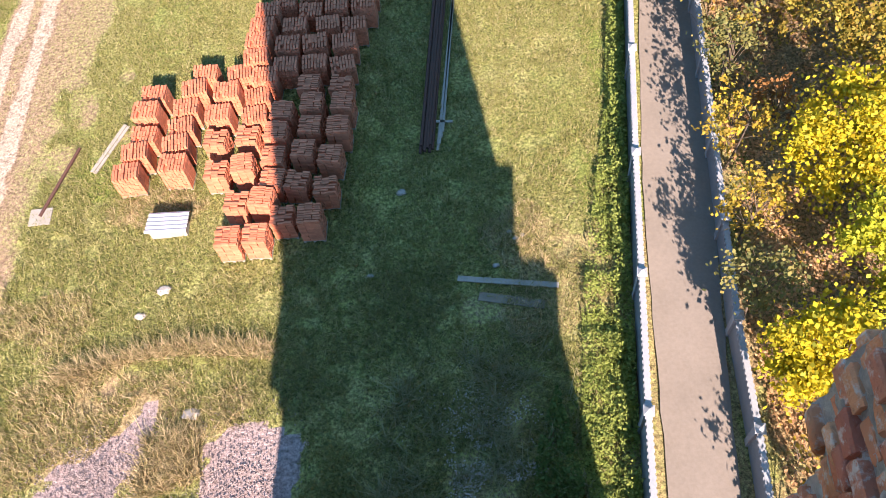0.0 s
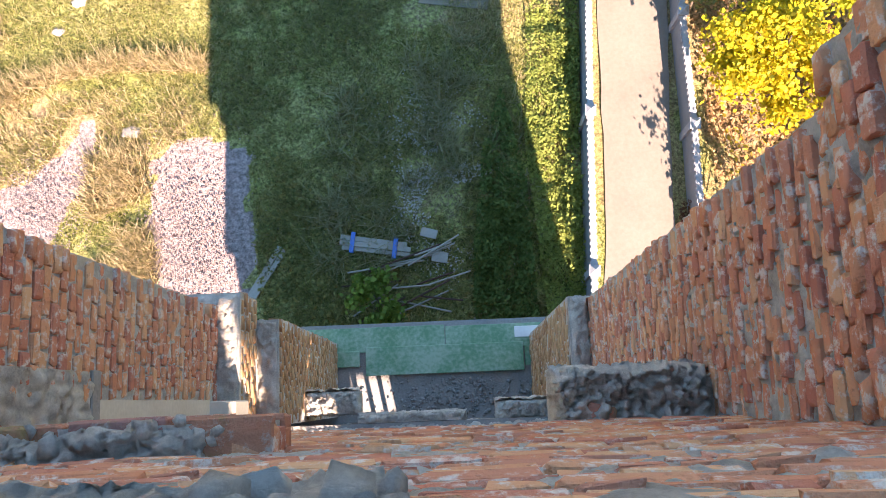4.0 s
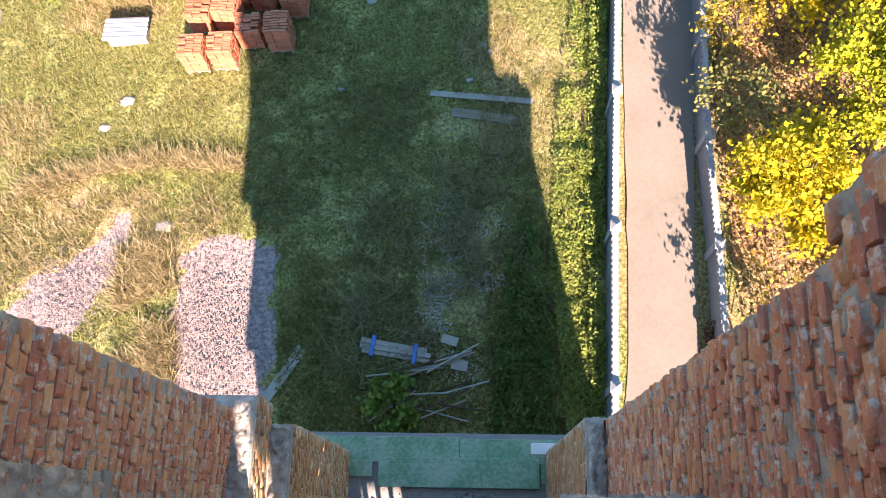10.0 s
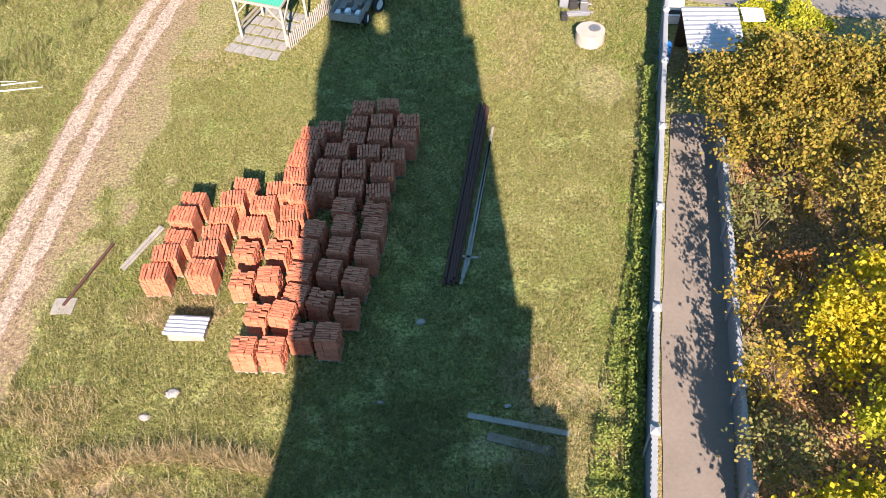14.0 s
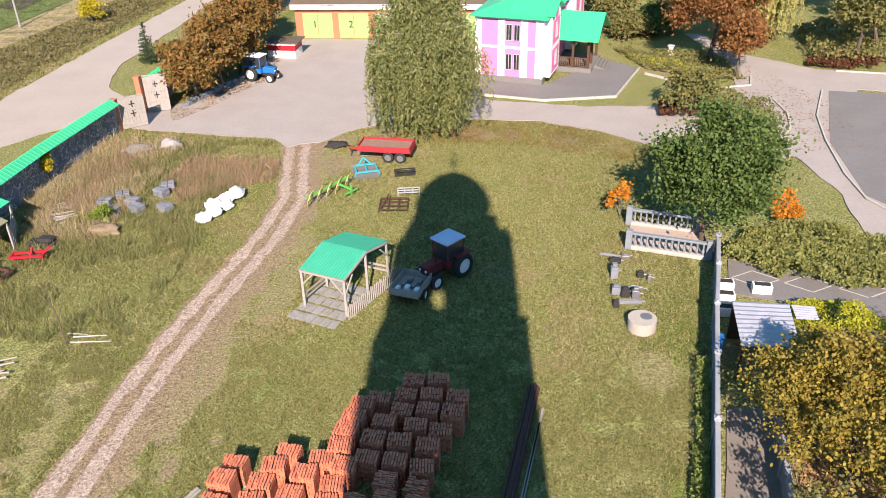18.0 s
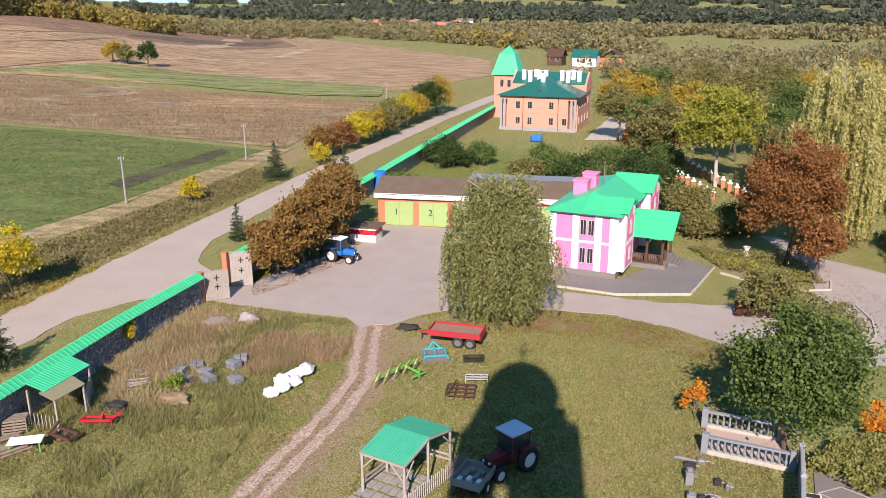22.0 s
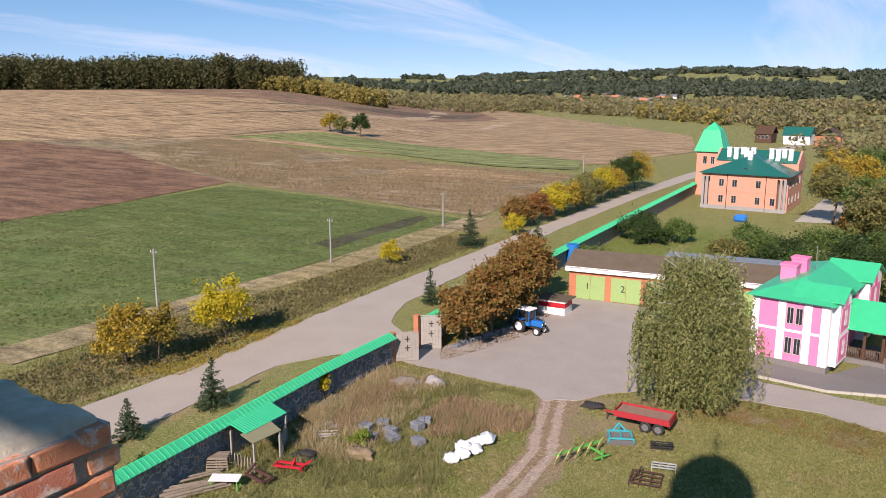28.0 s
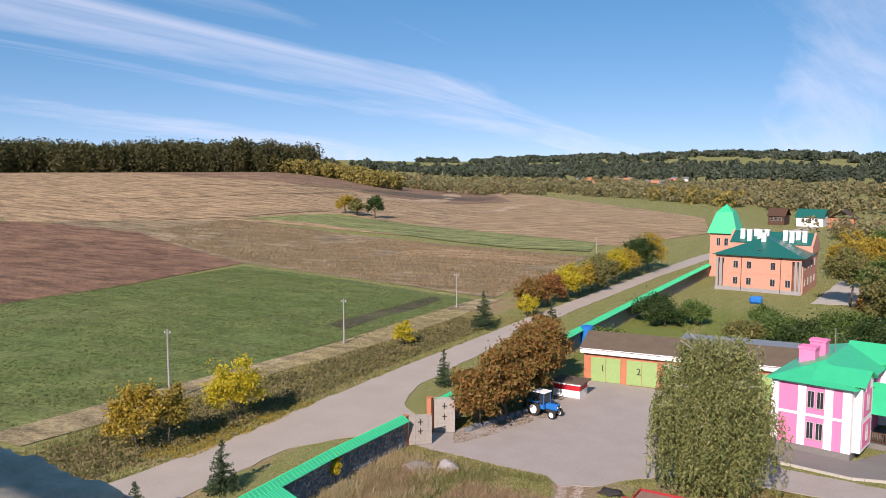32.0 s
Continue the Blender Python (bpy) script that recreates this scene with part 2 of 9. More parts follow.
TEAL_ROOF = surface("dark green roof metal", (0.006, 0.10, 0.085), (0.008, 0.125, 0.10), 1.2, 14, 0.8, 0.35, 0.05, spec=0.5)
PINK = surface("pink plaster", (0.80, 0.22, 0.41), (0.74, 0.19, 0.37), 1.5, 25, 0.6, 0.8, 0.15)
WHITE = surface("white paint", (0.80, 0.80, 0.79), (0.72, 0.72, 0.71), 2, 25, 0.5, 0.6, 0.1)
BRICK_FAR = surface("salmon brick wall", (0.57, 0.29, 0.21), (0.49, 0.24, 0.17), 1.0, 18, 0.8, 0.85, 0.2)
LIME = surface("lime painted door", (0.28, 0.41, 0.16), (0.24, 0.36, 0.14), 2, 20, 0.6, 0.55, 0.1)
ORANGE = surface("brick-orange plaster", (0.48, 0.185, 0.10), (0.40, 0.15, 0.08), 2, 20, 0.6, 0.8, 0.2)
TARPAPER = surface("old roofing felt", (0.105, 0.080, 0.058), (0.155, 0.122, 0.09), 0.8, 12, 0.9, 0.95, 0.2, spec=0.1)
WOOD = surface("weathered wood", (0.27, 0.225, 0.175), (0.17, 0.14, 0.11), 3, 30, 0.8, 0.85, 0.4, stretch=(1, 1, 6))
WOOD_GREY = surface("grey weathered wood", (0.36, 0.335, 0.30), (0.25, 0.23, 0.205), 3, 30, 0.8, 0.85, 0.4)
WOOD_DARK = surface("dark brown wood", (0.10, 0.055, 0.032), (0.065, 0.036, 0.022), 3, 30, 0.8, 0.6, 0.3)
BARK = surface("bark", (0.13, 0.10, 0.075), (0.07, 0.055, 0.042), 5, 30, 0.8, 0.95, 0.8, stretch=(1, 1, 0.3))
BARK_PALE = surface("pale bark", (0.55, 0.53, 0.48), (0.22, 0.20, 0.18), 4, 20, 0.9, 0.9, 0.5)
STEEL = surface("grey steel", (0.30, 0.31, 0.32), (0.20, 0.20, 0.205), 4, 40, 0.7, 0.5, 0.2, metal=0.6)
RUST = surface("rusty steel", (0.115, 0.055, 0.042), (0.08, 0.042, 0.036), 4, 40, 0.8, 0.8, 0.4, metal=0.2)
BLACK = surface("black rubber", (0.022, 0.022, 0.023), (0.04, 0.038, 0.036), 6, 40, 0.8, 0.85, 0.3)
RED = surface("red paint", (0.50, 0.018, 0.03), (0.40, 0.02, 0.03), 3, 30, 0.7, 0.5, 0.1)
BLUE = surface("blue paint", (0.012, 0.17, 0.52), (0.012, 0.14, 0.44), 3, 30, 0.7, 0.4, 0.05)
TEAL = surface("turquoise paint", (0.03, 0.38, 0.42), (0.03, 0.30, 0.34), 3, 30, 0.7, 0.5, 0.1)
GREEN_PAINT = surface("bright green paint", (0.09, 0.42, 0.07), (0.08, 0.34, 0.07), 3, 30, 0.7, 0.5, 0.1)
YELLOW_PAINT = surface("pale yellow paint", (0.62, 0.52, 0.20), (0.50, 0.42, 0.16), 3, 30, 0.7, 0.6, 0.1)
GREY_PAINT = surface("blue-grey paint", (0.22, 0.25, 0.275), (0.165, 0.19, 0.215), 2, 20, 0.7, 0.6, 0.2)
SLATE = surface("grey stone block", (0.20, 0.215, 0.24), (0.13, 0.14, 0.155), 3, 25, 0.8, 0.85, 0.5, each=0.2)
SACK = surface("white woven sack", (0.78, 0.79, 0.80), (0.68, 0.69, 0.71), 5, 40, 0.6, 0.7, 0.4)
GLASS_DARK = surface("dark window glass", (0.025, 0.028, 0.032), (0.04, 0.043, 0.05), 2, 8, 0.8, 0.12, 0.0, spec=0.6)
ASPHALT = surface("pale dusty asphalt", (0.40, 0.35, 0.30), (0.335, 0.29, 0.245), 0.25, 5.0, 0.7, 0.95, 0.12, depth=0.01)
YARD = surface("worn yard asphalt", (0.36, 0.325, 0.295), (0.295, 0.262, 0.235), 0.3, 5.0, 0.7, 0.95, 0.12, depth=0.01)
FENCE_PAINT = surface("pale blue-grey paint", (0.31, 0.335, 0.36), (0.24, 0.26, 0.285), 2, 20, 0.7, 0.7, 0.2)
PAVING = surface("grey concrete paving", (0.20, 0.192, 0.185), (0.145, 0.138, 0.132), 0.3, 6, 0.8, 0.9, 0.3)
PATH = surface("pale concrete path", (0.23, 0.20, 0.175), (0.165, 0.145, 0.125), 0.6, 9, 0.9, 0.95, 0.3)
KERB = surface("whitewashed kerb", (0.46, 0.44, 0.39), (0.34, 0.325, 0.29), 1, 10, 0.8, 0.9, 0.3)

# ---- building tools ----
def attach(ob, material, parent=None, label=""):
    ob.data.materials.append(material)
    ob.parent = parent
    if label:
        ob["label"] = label
    return ob


def part(name, bm, material, parent=None, label="", smooth=False):
    me = bpy.data.meshes.new(name)
    bm.normal_update()
    bm.to_mesh(me)
    bm.free()
    if smooth:
        me.polygons.foreach_set("use_smooth", [True] * len(me.polygons))
    return attach(new(name, me), material, parent, label)


def arrays(name, verts, faces, material, parent=None, label="", smooth=False):
    """A mesh object from numpy arrays: faces is an array of rows of equal length."""
    verts, faces = np.asarray(verts, np.float32), np.asarray(faces, np.int32)
    me = bpy.data.meshes.new(name)
    me.vertices.add(len(verts))
    me.vertices.foreach_set("co", verts.ravel())
    k = faces.shape[1]
    me.loops.add(faces.size)
    me.loops.foreach_set("vertex_index", faces.ravel())
    me.polygons.add(len(faces))
    me.polygons.foreach_set("loop_start", np.arange(len(faces), dtype=np.int32) * k)
    me.update(calc_edges=True)
    if smooth:
        me.polygons.foreach_set("use_smooth", [True] * len(me.polygons))
    return attach(new(name, me), material, parent, label)


def thing(name, label, category, place=(0, 0, 0), turn=0.0, group="", kind=""):
    e = new(name)
    e.matrix_world = pose(*place, 0, 0, turn)
    return tagged(e, label, category, group, kind)


def box(bm, x0, x1, y0, y1, z0, z1, bevel=0.0, m=None):
    r = bmesh.ops.create_cube(bm, size=1.0)
    for v in r["verts"]:
        v.co = Vector(((x0 + x1) / 2 + v.co.x * (x1 - x0), (y0 + y1) / 2 + v.co.y * (y1 - y0), (z0 + z1) / 2 + v.co.z * (z1 - z0)))
    if bevel:
        es = list({e for v in r["verts"] for e in v.link_edges})
        out = bmesh.ops.bevel(bm, geom=es, offset=bevel, segments=1, affect="EDGES")
        vs = list({v for f in out["faces"] for v in f.verts})
        if m is not None:
            bmesh.ops.transform(bm, matrix=m, verts=vs)
    elif m is not None:
        bmesh.ops.transform(bm, matrix=m, verts=r["verts"])
    return bm


def boxes(*rows, bevel=0.0):
    bm = bmesh.new()
    for r in rows:
        box(bm, *r, bevel=bevel)
    return bm


def rod(bm, a, b, r0, r1=None, n=8):
    a, b = Vector(a), Vector(b)
    d = b - a
    m = Matrix.Translation((a + b) / 2) @ d.to_track_quat("Z", "Y").to_matrix().to_4x4()
    bmesh.ops.create_cone(bm, cap_ends=True, segments=n, radius1=r0, radius2=r0 if r1 is None else r1, depth=d.length, matrix=m)
    return bm


def rods(*rows, n=8):
    bm = bmesh.new()
    for r in rows:
        rod(bm, *r, n=n)
    return bm


def beam(bm, a, b, w, h):
    """A squared bar from a to b."""
    a, b = Vector(a), Vector(b)
    d = b - a
    m = Matrix.Translation((a + b) / 2) @ d.to_track_quat("X", "Z").to_matrix().to_4x4()
    return box(bm, -d.length / 2, d.length / 2, -w / 2, w / 2, -h / 2, h / 2, m=m)


def prism(bm, outline, z0, z1):
    """An upright solid on an outline of x, y."""
    lo = [bm.verts.new((x, y, z0)) for x, y in outline]
    hi = [bm.verts.new((x, y, z1)) for x, y in outline]
    n = len(outline)
    bm.faces.new(lo[::-1])
    bm.faces.new(hi)
    for i in range(n):
        bm.faces.new((lo[i], lo[(i + 1) % n], hi[(i + 1) % n], hi[i]))
    bmesh.ops.recalc_face_normals(bm, faces=bm.faces)
    return bm


def solid(bm, points, faces):
    vs = [bm.verts.new(p) for p in points]
    for f in faces:
        bm.faces.new([vs[i] for i in f])
    bmesh.ops.recalc_face_normals(bm, faces=bm.faces)
    return bm


def smoothstep(a, b, x):
    t = np.clip((np.asarray(x, float) - a) / (b - a), 0, 1)
    return t * t * (3 - 2 * t)


def land(x, y):
    """Height of the ground: flat round the tower, a hill to the far side of the fields, hills beyond."""
    x, y = np.asarray(x, float), np.asarray(y, float)
    r, a = np.hypot(x, y), np.degrees(np.arctan2(-x, y))
    w = smoothstep(24, 40, a) * smoothstep(150, 110, a)
    h = 22 * w * smoothstep(230, 680, r)
    roll = 0.55 + 0.2 * np.sin(np.radians(a * 4 + 40)) + 0.10 * np.sin(np.radians(a * 11))
    return h + (95 - 0.6 * np.clip(a + 5, 0, 60)) * roll * smoothstep(1100, 3600, r)


def value_noise(x, y, seed=0):
    """Smooth noise in 0..1 over arrays of places, one cell a metre."""
    def cell(i, j):
        n = (i.astype(np.int64) * 374761393 + j.astype(np.int64) * 668265263 + seed * 974634599) & 0xFFFFFFFF
        n = ((n ^ (n >> 13)) * 1274126177) & 0xFFFFFFFF
        return ((n ^ (n >> 16)) & 0xFFFF) / 65535.0
    i, j = np.floor(x), np.floor(y)
    u, v = x - i, y - j
    u, v = u * u * (3 - 2 * u), v * v * (3 - 2 * v)
    return (cell(i, j) * (1 - u) + cell(i + 1, j) * u) * (1 - v) + (cell(i, j + 1) * (1 - u) + cell(i + 1, j + 1) * u) * v


def clouded(x, y, size, seed=0, octaves=4):
    out, amp, total = 0.0, 1.0, 0.0
    for o in range(octaves):
        out = out + amp * value_noise(x / size * 2**o + 17.3 * o, y / size * 2**o - 9.1 * o, seed + o)
        total, amp = total + amp, amp * 0.5
    return out / total


def along(px, py, line):
    """Distance of places from a polyline, and the distance along it."""
    best, far, run = np.full(np.shape(px), 1e9), np.zeros(np.shape(px)), 0.0
    for (ax, ay), (bx, by) in zip(line, line[1:]):
        dx, dy = bx - ax, by - ay
        n = math.hypot(dx, dy)
        t = np.clip(((px - ax) * dx + (py - ay) * dy) / n**2, 0, 1)
        d = np.hypot(px - ax - t * dx, py - ay - t * dy)
        far = np.where(d < best, run + t * n, far)
        best, run = np.minimum(best, d), run + n
    return best, far


def inside(px, py, poly):
    hit = np.zeros(np.shape(px), bool)
    for (ax, ay), (bx, by) in zip(poly, poly[1:] + poly[:1]):
        if ay != by:
            hit ^= ((ay > py) != (by > py)) & (px < (bx - ax) * (py - ay) / (by - ay) + ax)
    return hit


def sheet(name, outline, z, material, label, category, step=1.0, wobble=0.15, thick=0.06, kind="structure"):
    """A flat sheet on the ground with an uneven rim."""
    rim = []
    for n, (a, b) in enumerate(zip(outline, outline[1:] + outline[:1])):
        k = max(1, int(math.hypot(b[0] - a[0], b[1] - a[1]) / step))
        rim += [(a[0] + (b[0] - a[0]) * i / k + random.uniform(-wobble, wobble), a[1] + (b[1] - a[1]) * i / k + random.uniform(-wobble, wobble)) for i in range(k)]
    ob = part(name, prism(bmesh.new(), rim, z - thick, z), material)
    return tagged(ob, label, category, kind=kind)

# ---- ground ----
TRACK = [(-20.0, 12), (-19.7, 22.5), (-19.6, 27), (-19.4, 32), (-18.7, 38.5), (-17.8, 45.5), (-17.6, 51.5), (-19.2, 58), (-20.6, 64.5)]


def ground_material():
    m, nt, b = nodes_of("meadow ground")
    at = nt.nodes.new("ShaderNodeVertexColor")
    at.layer_name = "cover"
    sep = nt.nodes.new("ShaderNodeSeparateColor")
    nt.links.new(at.outputs["Color"], sep.inputs["Color"])
    co = nt.nodes.new("ShaderNodeTexCoord")

    def noise(scale, detail=6, rough=0.6):
        n = nt.nodes.new("ShaderNodeTexNoise")
        n.inputs["Scale"].default_value, n.inputs["Detail"].default_value, n.inputs["Roughness"].default_value = scale, detail, rough
        nt.links.new(co.outputs["Object"], n.inputs["Vector"])
        return n.outputs["Fac"]

    def mixed(fac, a, c):
        x = nt.nodes.new("ShaderNodeMix")
        x.data_type = "RGBA"
        for s, v in (("Factor", fac), ("A", a), ("B", c)):
            if isinstance(v, tuple):
                x.inputs[s].default_value = (*v, 1)
            else:
                nt.links.new(v, x.inputs[s])
        return x.outputs["Result"]

    def edge(value, grain, lo, hi, push):
        """A cover whose rim is broken up by grain."""
        s = nt.nodes.new("ShaderNodeMath")
        s.operation = "MULTIPLY_ADD"
        nt.links.new(grain, s.inputs[0])
        s.inputs[1].default_value = push
        nt.links.new(value, s.inputs[2])
        r = nt.nodes.new("ShaderNodeMapRange")
        r.inputs["From Min"].default_value, r.inputs["From Max"].default_value = lo + push * 0.5, hi + push * 0.5
        nt.links.new(s.outputs[0], r.inputs["Value"])
        return r.outputs["Result"]

    fine, mid, broad, tuft = noise(26, 4), noise(3.2), noise(0.35), noise(9, 5, 0.7)
    grass = mixed(edge(mid, broad, 0.35, 0.65, 0.8), (0.212, 0.232, 0.075), (0.285, 0.266, 0.116))
    grass = mixed(edge(tuft, fine, 0.46, 0.60, 0.7), grass, (0.100, 0.100, 0.034))
    lush = mixed(edge(tuft, fine, 0.42, 0.60, 0.7), (0.190, 0.225, 0.060), (0.085, 0.105, 0.028))
    dry = mixed(edge(tuft, fine, 0.42, 0.64, 0.5), (0.310, 0.235, 0.130), (0.170, 0.125, 0.062))
    trodden = mixed(edge(fine, mid, 0.40, 0.62, 0.6), (0.300, 0.215, 0.150), (0.170, 0.110, 0.072))
    dirt = mixed(edge(sep.outputs["Red"], tuft, 0.66, 0.82, 0.35), trodden, mixed(edge(fine, mid, 0.38, 0.66, 0.5), (0.410, 0.330, 0.265), (0.290, 0.220, 0.165)))
    c = mixed(edge(sep.outputs["Blue"], tuft, 0.35, 0.60, 0.7), grass, lush)
    c = mixed(edge(sep.outputs["Green"], tuft, 0.35, 0.60, 0.7), c, dry)
    c = mixed(edge(sep.outputs["Red"], tuft, 0.36, 0.60, 0.95), c, dirt)
    pebble = noise(55, 3, 0.7)
    c = mixed(edge(at.outputs["Alpha"], tuft, 0.40, 0.52, 0.5), c, mixed(edge(pebble, mid, 0.40, 0.62, 0.2), (0.33, 0.255, 0.25), (0.20, 0.155, 0.15)))
    # flecks of tone; the dark ones put shade between blades into the colour
    shade_speck = nt.nodes.new("ShaderNodeMapRange")
    for s, v in zip(("From Min", "From Max", "To Min", "To Max"), (0.38, 0.62, 0.42, 1.70)):
        shade_speck.inputs[s].default_value = v
    nt.links.new(noise(7.5, 6, 0.85), shade_speck.inputs["Value"])
    hsv = nt.nodes.new("ShaderNodeHueSaturation")
    nt.links.new(c, hsv.inputs["Color"])
    nt.links.new(shade_speck.outputs["Result"], hsv.inputs["Value"])
    nt.links.new(hsv.outputs["Color"], b.inputs["Base Color"])
    b.inputs["Roughness"].default_value, b.inputs["Specular IOR Level"].default_value = 0.95, 0.1
    bp = nt.nodes.new("ShaderNodeBump")
    bp.inputs["Strength"].default_value, bp.inputs["Distance"].default_value = 0.7, 0.10
    nt.links.new(tuft, bp.inputs["Height"])
    nt.links.new(bp.outputs["Normal"], b.inputs["Normal"])
    return m


# bare or worn places: x, y, radius, stretch along y, strength
BARE = [(-0.3, 7.0, 2.6, 1.0, 0.42), (0.6, 8.4, 2.0, 1.2, 0.38), (-2.6, 13.5, 1.6, 1.4, 0.35), (0.6, 13.0, 1.4, 0.7, 0.4),
        (-15.2, 58.5, 3.0, 1.2, 0.5), (-12.0, 62, 4.0, 0.8, 0.48), (-4.5, 65.0, 4.5, 0.5, 0.5), (-22.5, 26, 2.0, 4.0, 0.42), (-16.6, 30, 1.5, 7.0, 0.5),
        (6.3, 33.6, 2.6, 0.9, 0.40), (5.6, 36.2, 2.2, 0.7, 0.36), (-15.6, 24.5, 0.8, 2.2, 0.55), (-14.2, 26.5, 0.9, 0.9, 0.5), (-14.0, 23, 0.8, 1.2, 0.45), (-12.8, 11.4, 0.6, 1.0, 0.5), (-15, 40, 1.6, 6, 0.42), (-7.5, 66.5, 5.0, 0.5, 0.42), (2.0, 64.5, 3.0, 0.9, 0.44), (-13.0, 66.0, 2.5, 0.8, 0.45), (-5.0, 36.5, 3.5, 0.7, 0.34), (4.5, 58, 3, 0.8, 0.34), (-19.6, 61.5, 2.6, 0.8, 0.6), (-16.5, 63.0, 3.0, 0.8, 0.5)]
DRY = [(-25, 55, 5.5, 0.8, 0.9), (-31, 48, 5, 1.2, 0.42), (-13, 10.0, 5, 0.6, 0.62), (-30, 36, 4, 1.2, 0.36), (-25, 23, 3, 1.6, 0.5), (-12, 19.0, 3.0, 0.4, 0.7), (-10.5, 55, 4, 0.8, 0.45), (-50, 60, 6, 8, 0.6), (-33.5, 55, 3.5, 1.6, 0.7), (-33, 49.5, 2.5, 1.2, 0.6),
       (-60, 90, 8, 9, 0.8), (-3, 10, 5, 0.7, 0.35), (17, 16, 8.5, 2.2, 1.0)]
LUSH = [(-14.6, 21.0, 1.6, 0.8, 1.0), (-18.2, 14.0, 1.5, 0.7, 0.9), (8.4, 37, 1.6, 3.0, 1.0), (3.6, 7, 0.9, 5, 1.0), (5.2, 14, 1.0, 7, 0.85), (6.6, 22, 0.9, 8, 0.7), (-21.5, 53, 2.0, 2.4, 0.8), (-23, 44.5, 3, 0.9, 0.9), (-19.5, 33.5, 3, 3, 0.5),
        (-12, 30, 3.0, 2, 0.45), (-30, 130, 12, 3, 0.9), (-16, 130, 9, 2, 0.9), (-3, 57, 6, 1, 0.42), (0, 40, 7, 0.8, 0.42), (-10, 34, 5, 1.0, 0.45), (-24, 40, 5, 1.0, 0.45), (-20, 145, 14, 1.2, 1.0)]


def cover(x, y):
    """Bare earth, dry stems and lush grass, each 0..1, by place."""
    def spots(rows, seed):
        out = np.zeros(np.shape(x))
        for cx, cy, r, s, k in rows:
            d = np.hypot((x - cx) / r, (y - cy) / (r * s))
            out = np.maximum(out, k * smoothstep(1.3, 0.40, d + 1.1 * (clouded(x, y, 1.6, seed) - 0.5) + 0.5 * (clouded(x, y, 0.7, seed + 2) - 0.5)))
        return out
    n = clouded(x, y, 1.2, 5)
    d, _ = along(x, y, TRACK)
    # two pale wheel ruts, brown earth between them and along their lower side
    ruts = np.maximum(1.0 * smoothstep(0.62, 0.22, np.abs(d - 0.66) + 0.40 * (n - 0.5)), 0.56 * smoothstep(1.9, 1.0, d + 0.7 * (n - 0.5)))
    ruts = np.maximum(ruts, 0.55 * smoothstep(2.5, 0.9, along(x - 1.0, y, TRACK)[0] + 1.8 * (n - 0.5)))
    bare = np.maximum(spots(BARE, 11), ruts)
    far = smoothstep(90, 200, np.hypot(x, y))
    dry = np.maximum(spots(DRY, 23), 0.50 * (clouded(x, y, 7.0, 31) > 0.66) * (1 - far))
    lush = np.maximum(spots(LUSH, 41), 0.42 * smoothstep(0.52, 0.66, clouded(x, y, 5.0, 47)))
    return bare, np.maximum(dry, 0.55 * far * clouded(x, y, 60, 3)), lush * (1 - 0.6 * far)


GRAVEL = [[(-9.7, 4.0), (-6.4, 3.4), (-6.0, 5.0), (-6.1, 9.0), (-7.4, 9.9), (-9.0, 9.7), (-9.5, 7.5)], [(-15.2, 6.0), (-13.0, 6.4), (-11.6, 8.2), (-10.8, 10.8), (-11.6, 11.3), (-12.6, 9.6), (-14.9, 8.7)]]


def build_ground():
    # fine grid round the tower, then rings out to the horizon, all one sheet
    xs = np.concatenate([[-4600, -3600, -2800, -2100, -1600, -1200, -900, -780], np.arange(-700, -70, 14.0), np.arange(-68, -26, 0.6), np.arange(-26, 12, 0.28), np.arange(12, 34, 0.6), [36, 40, 46, 54, 64, 76, 90, 110, 140, 180, 240, 320, 430, 580, 800, 1100, 1500, 2000, 2700, 3500, 4600]])
    ys = np.concatenate([[-900, -500, -250, -120, -60, -30, -16, -9, -5], np.arange(-3, 36, 0.28), np.arange(36, 92, 0.6), np.arange(93, 820, 13.0), [850, 930, 1020, 1180, 1380, 1620, 1900, 2250, 2700, 3200, 3800, 4600]])
    gx, gy = np.meshgrid(xs, ys)
    near = smoothstep(90, 60, np.hypot(gx, gy))
    gz = land(gx, gy) + near * (0.10 * (clouded(gx, gy, 2.5, 61) - 0.5) + 0.05 * (clouded(gx, gy, 0.9, 67) - 0.5)) - 0.03
    n, k = len(xs), len(ys)
    idx = np.arange(n * k).reshape(k, n)
    faces = np.stack([idx[:-1, :-1], idx[:-1, 1:], idx[1:, 1:], idx[1:, :-1]], -1).reshape(-1, 4)
    ob = arrays("ground", np.stack([gx, gy, gz], -1).reshape(-1, 3), faces, ground_material(), smooth=True)
    bare, dry, lush = cover(gx, gy)
    stones = np.zeros_like(bare)
    jx, jy = 1.5 * (clouded(gx, gy, 0.9, 91) - 0.5), 1.5 * (clouded(gx, gy, 0.9, 93) - 0.5)
    for o in GRAVEL:
        stones = np.maximum(stones, 0.8 * inside(gx + jx, gy + jy, o))
    data = np.stack([bare, dry, lush, stones], -1).reshape(-1, 4).astype(np.float32)
    ob.data.color_attributes.new("cover", "FLOAT_COLOR", "POINT").data.foreach_set("color", data.ravel())
    return tagged(ob, "rough autumn meadow with worn earth and dry stems", "ground", kind="structure")


build_ground()


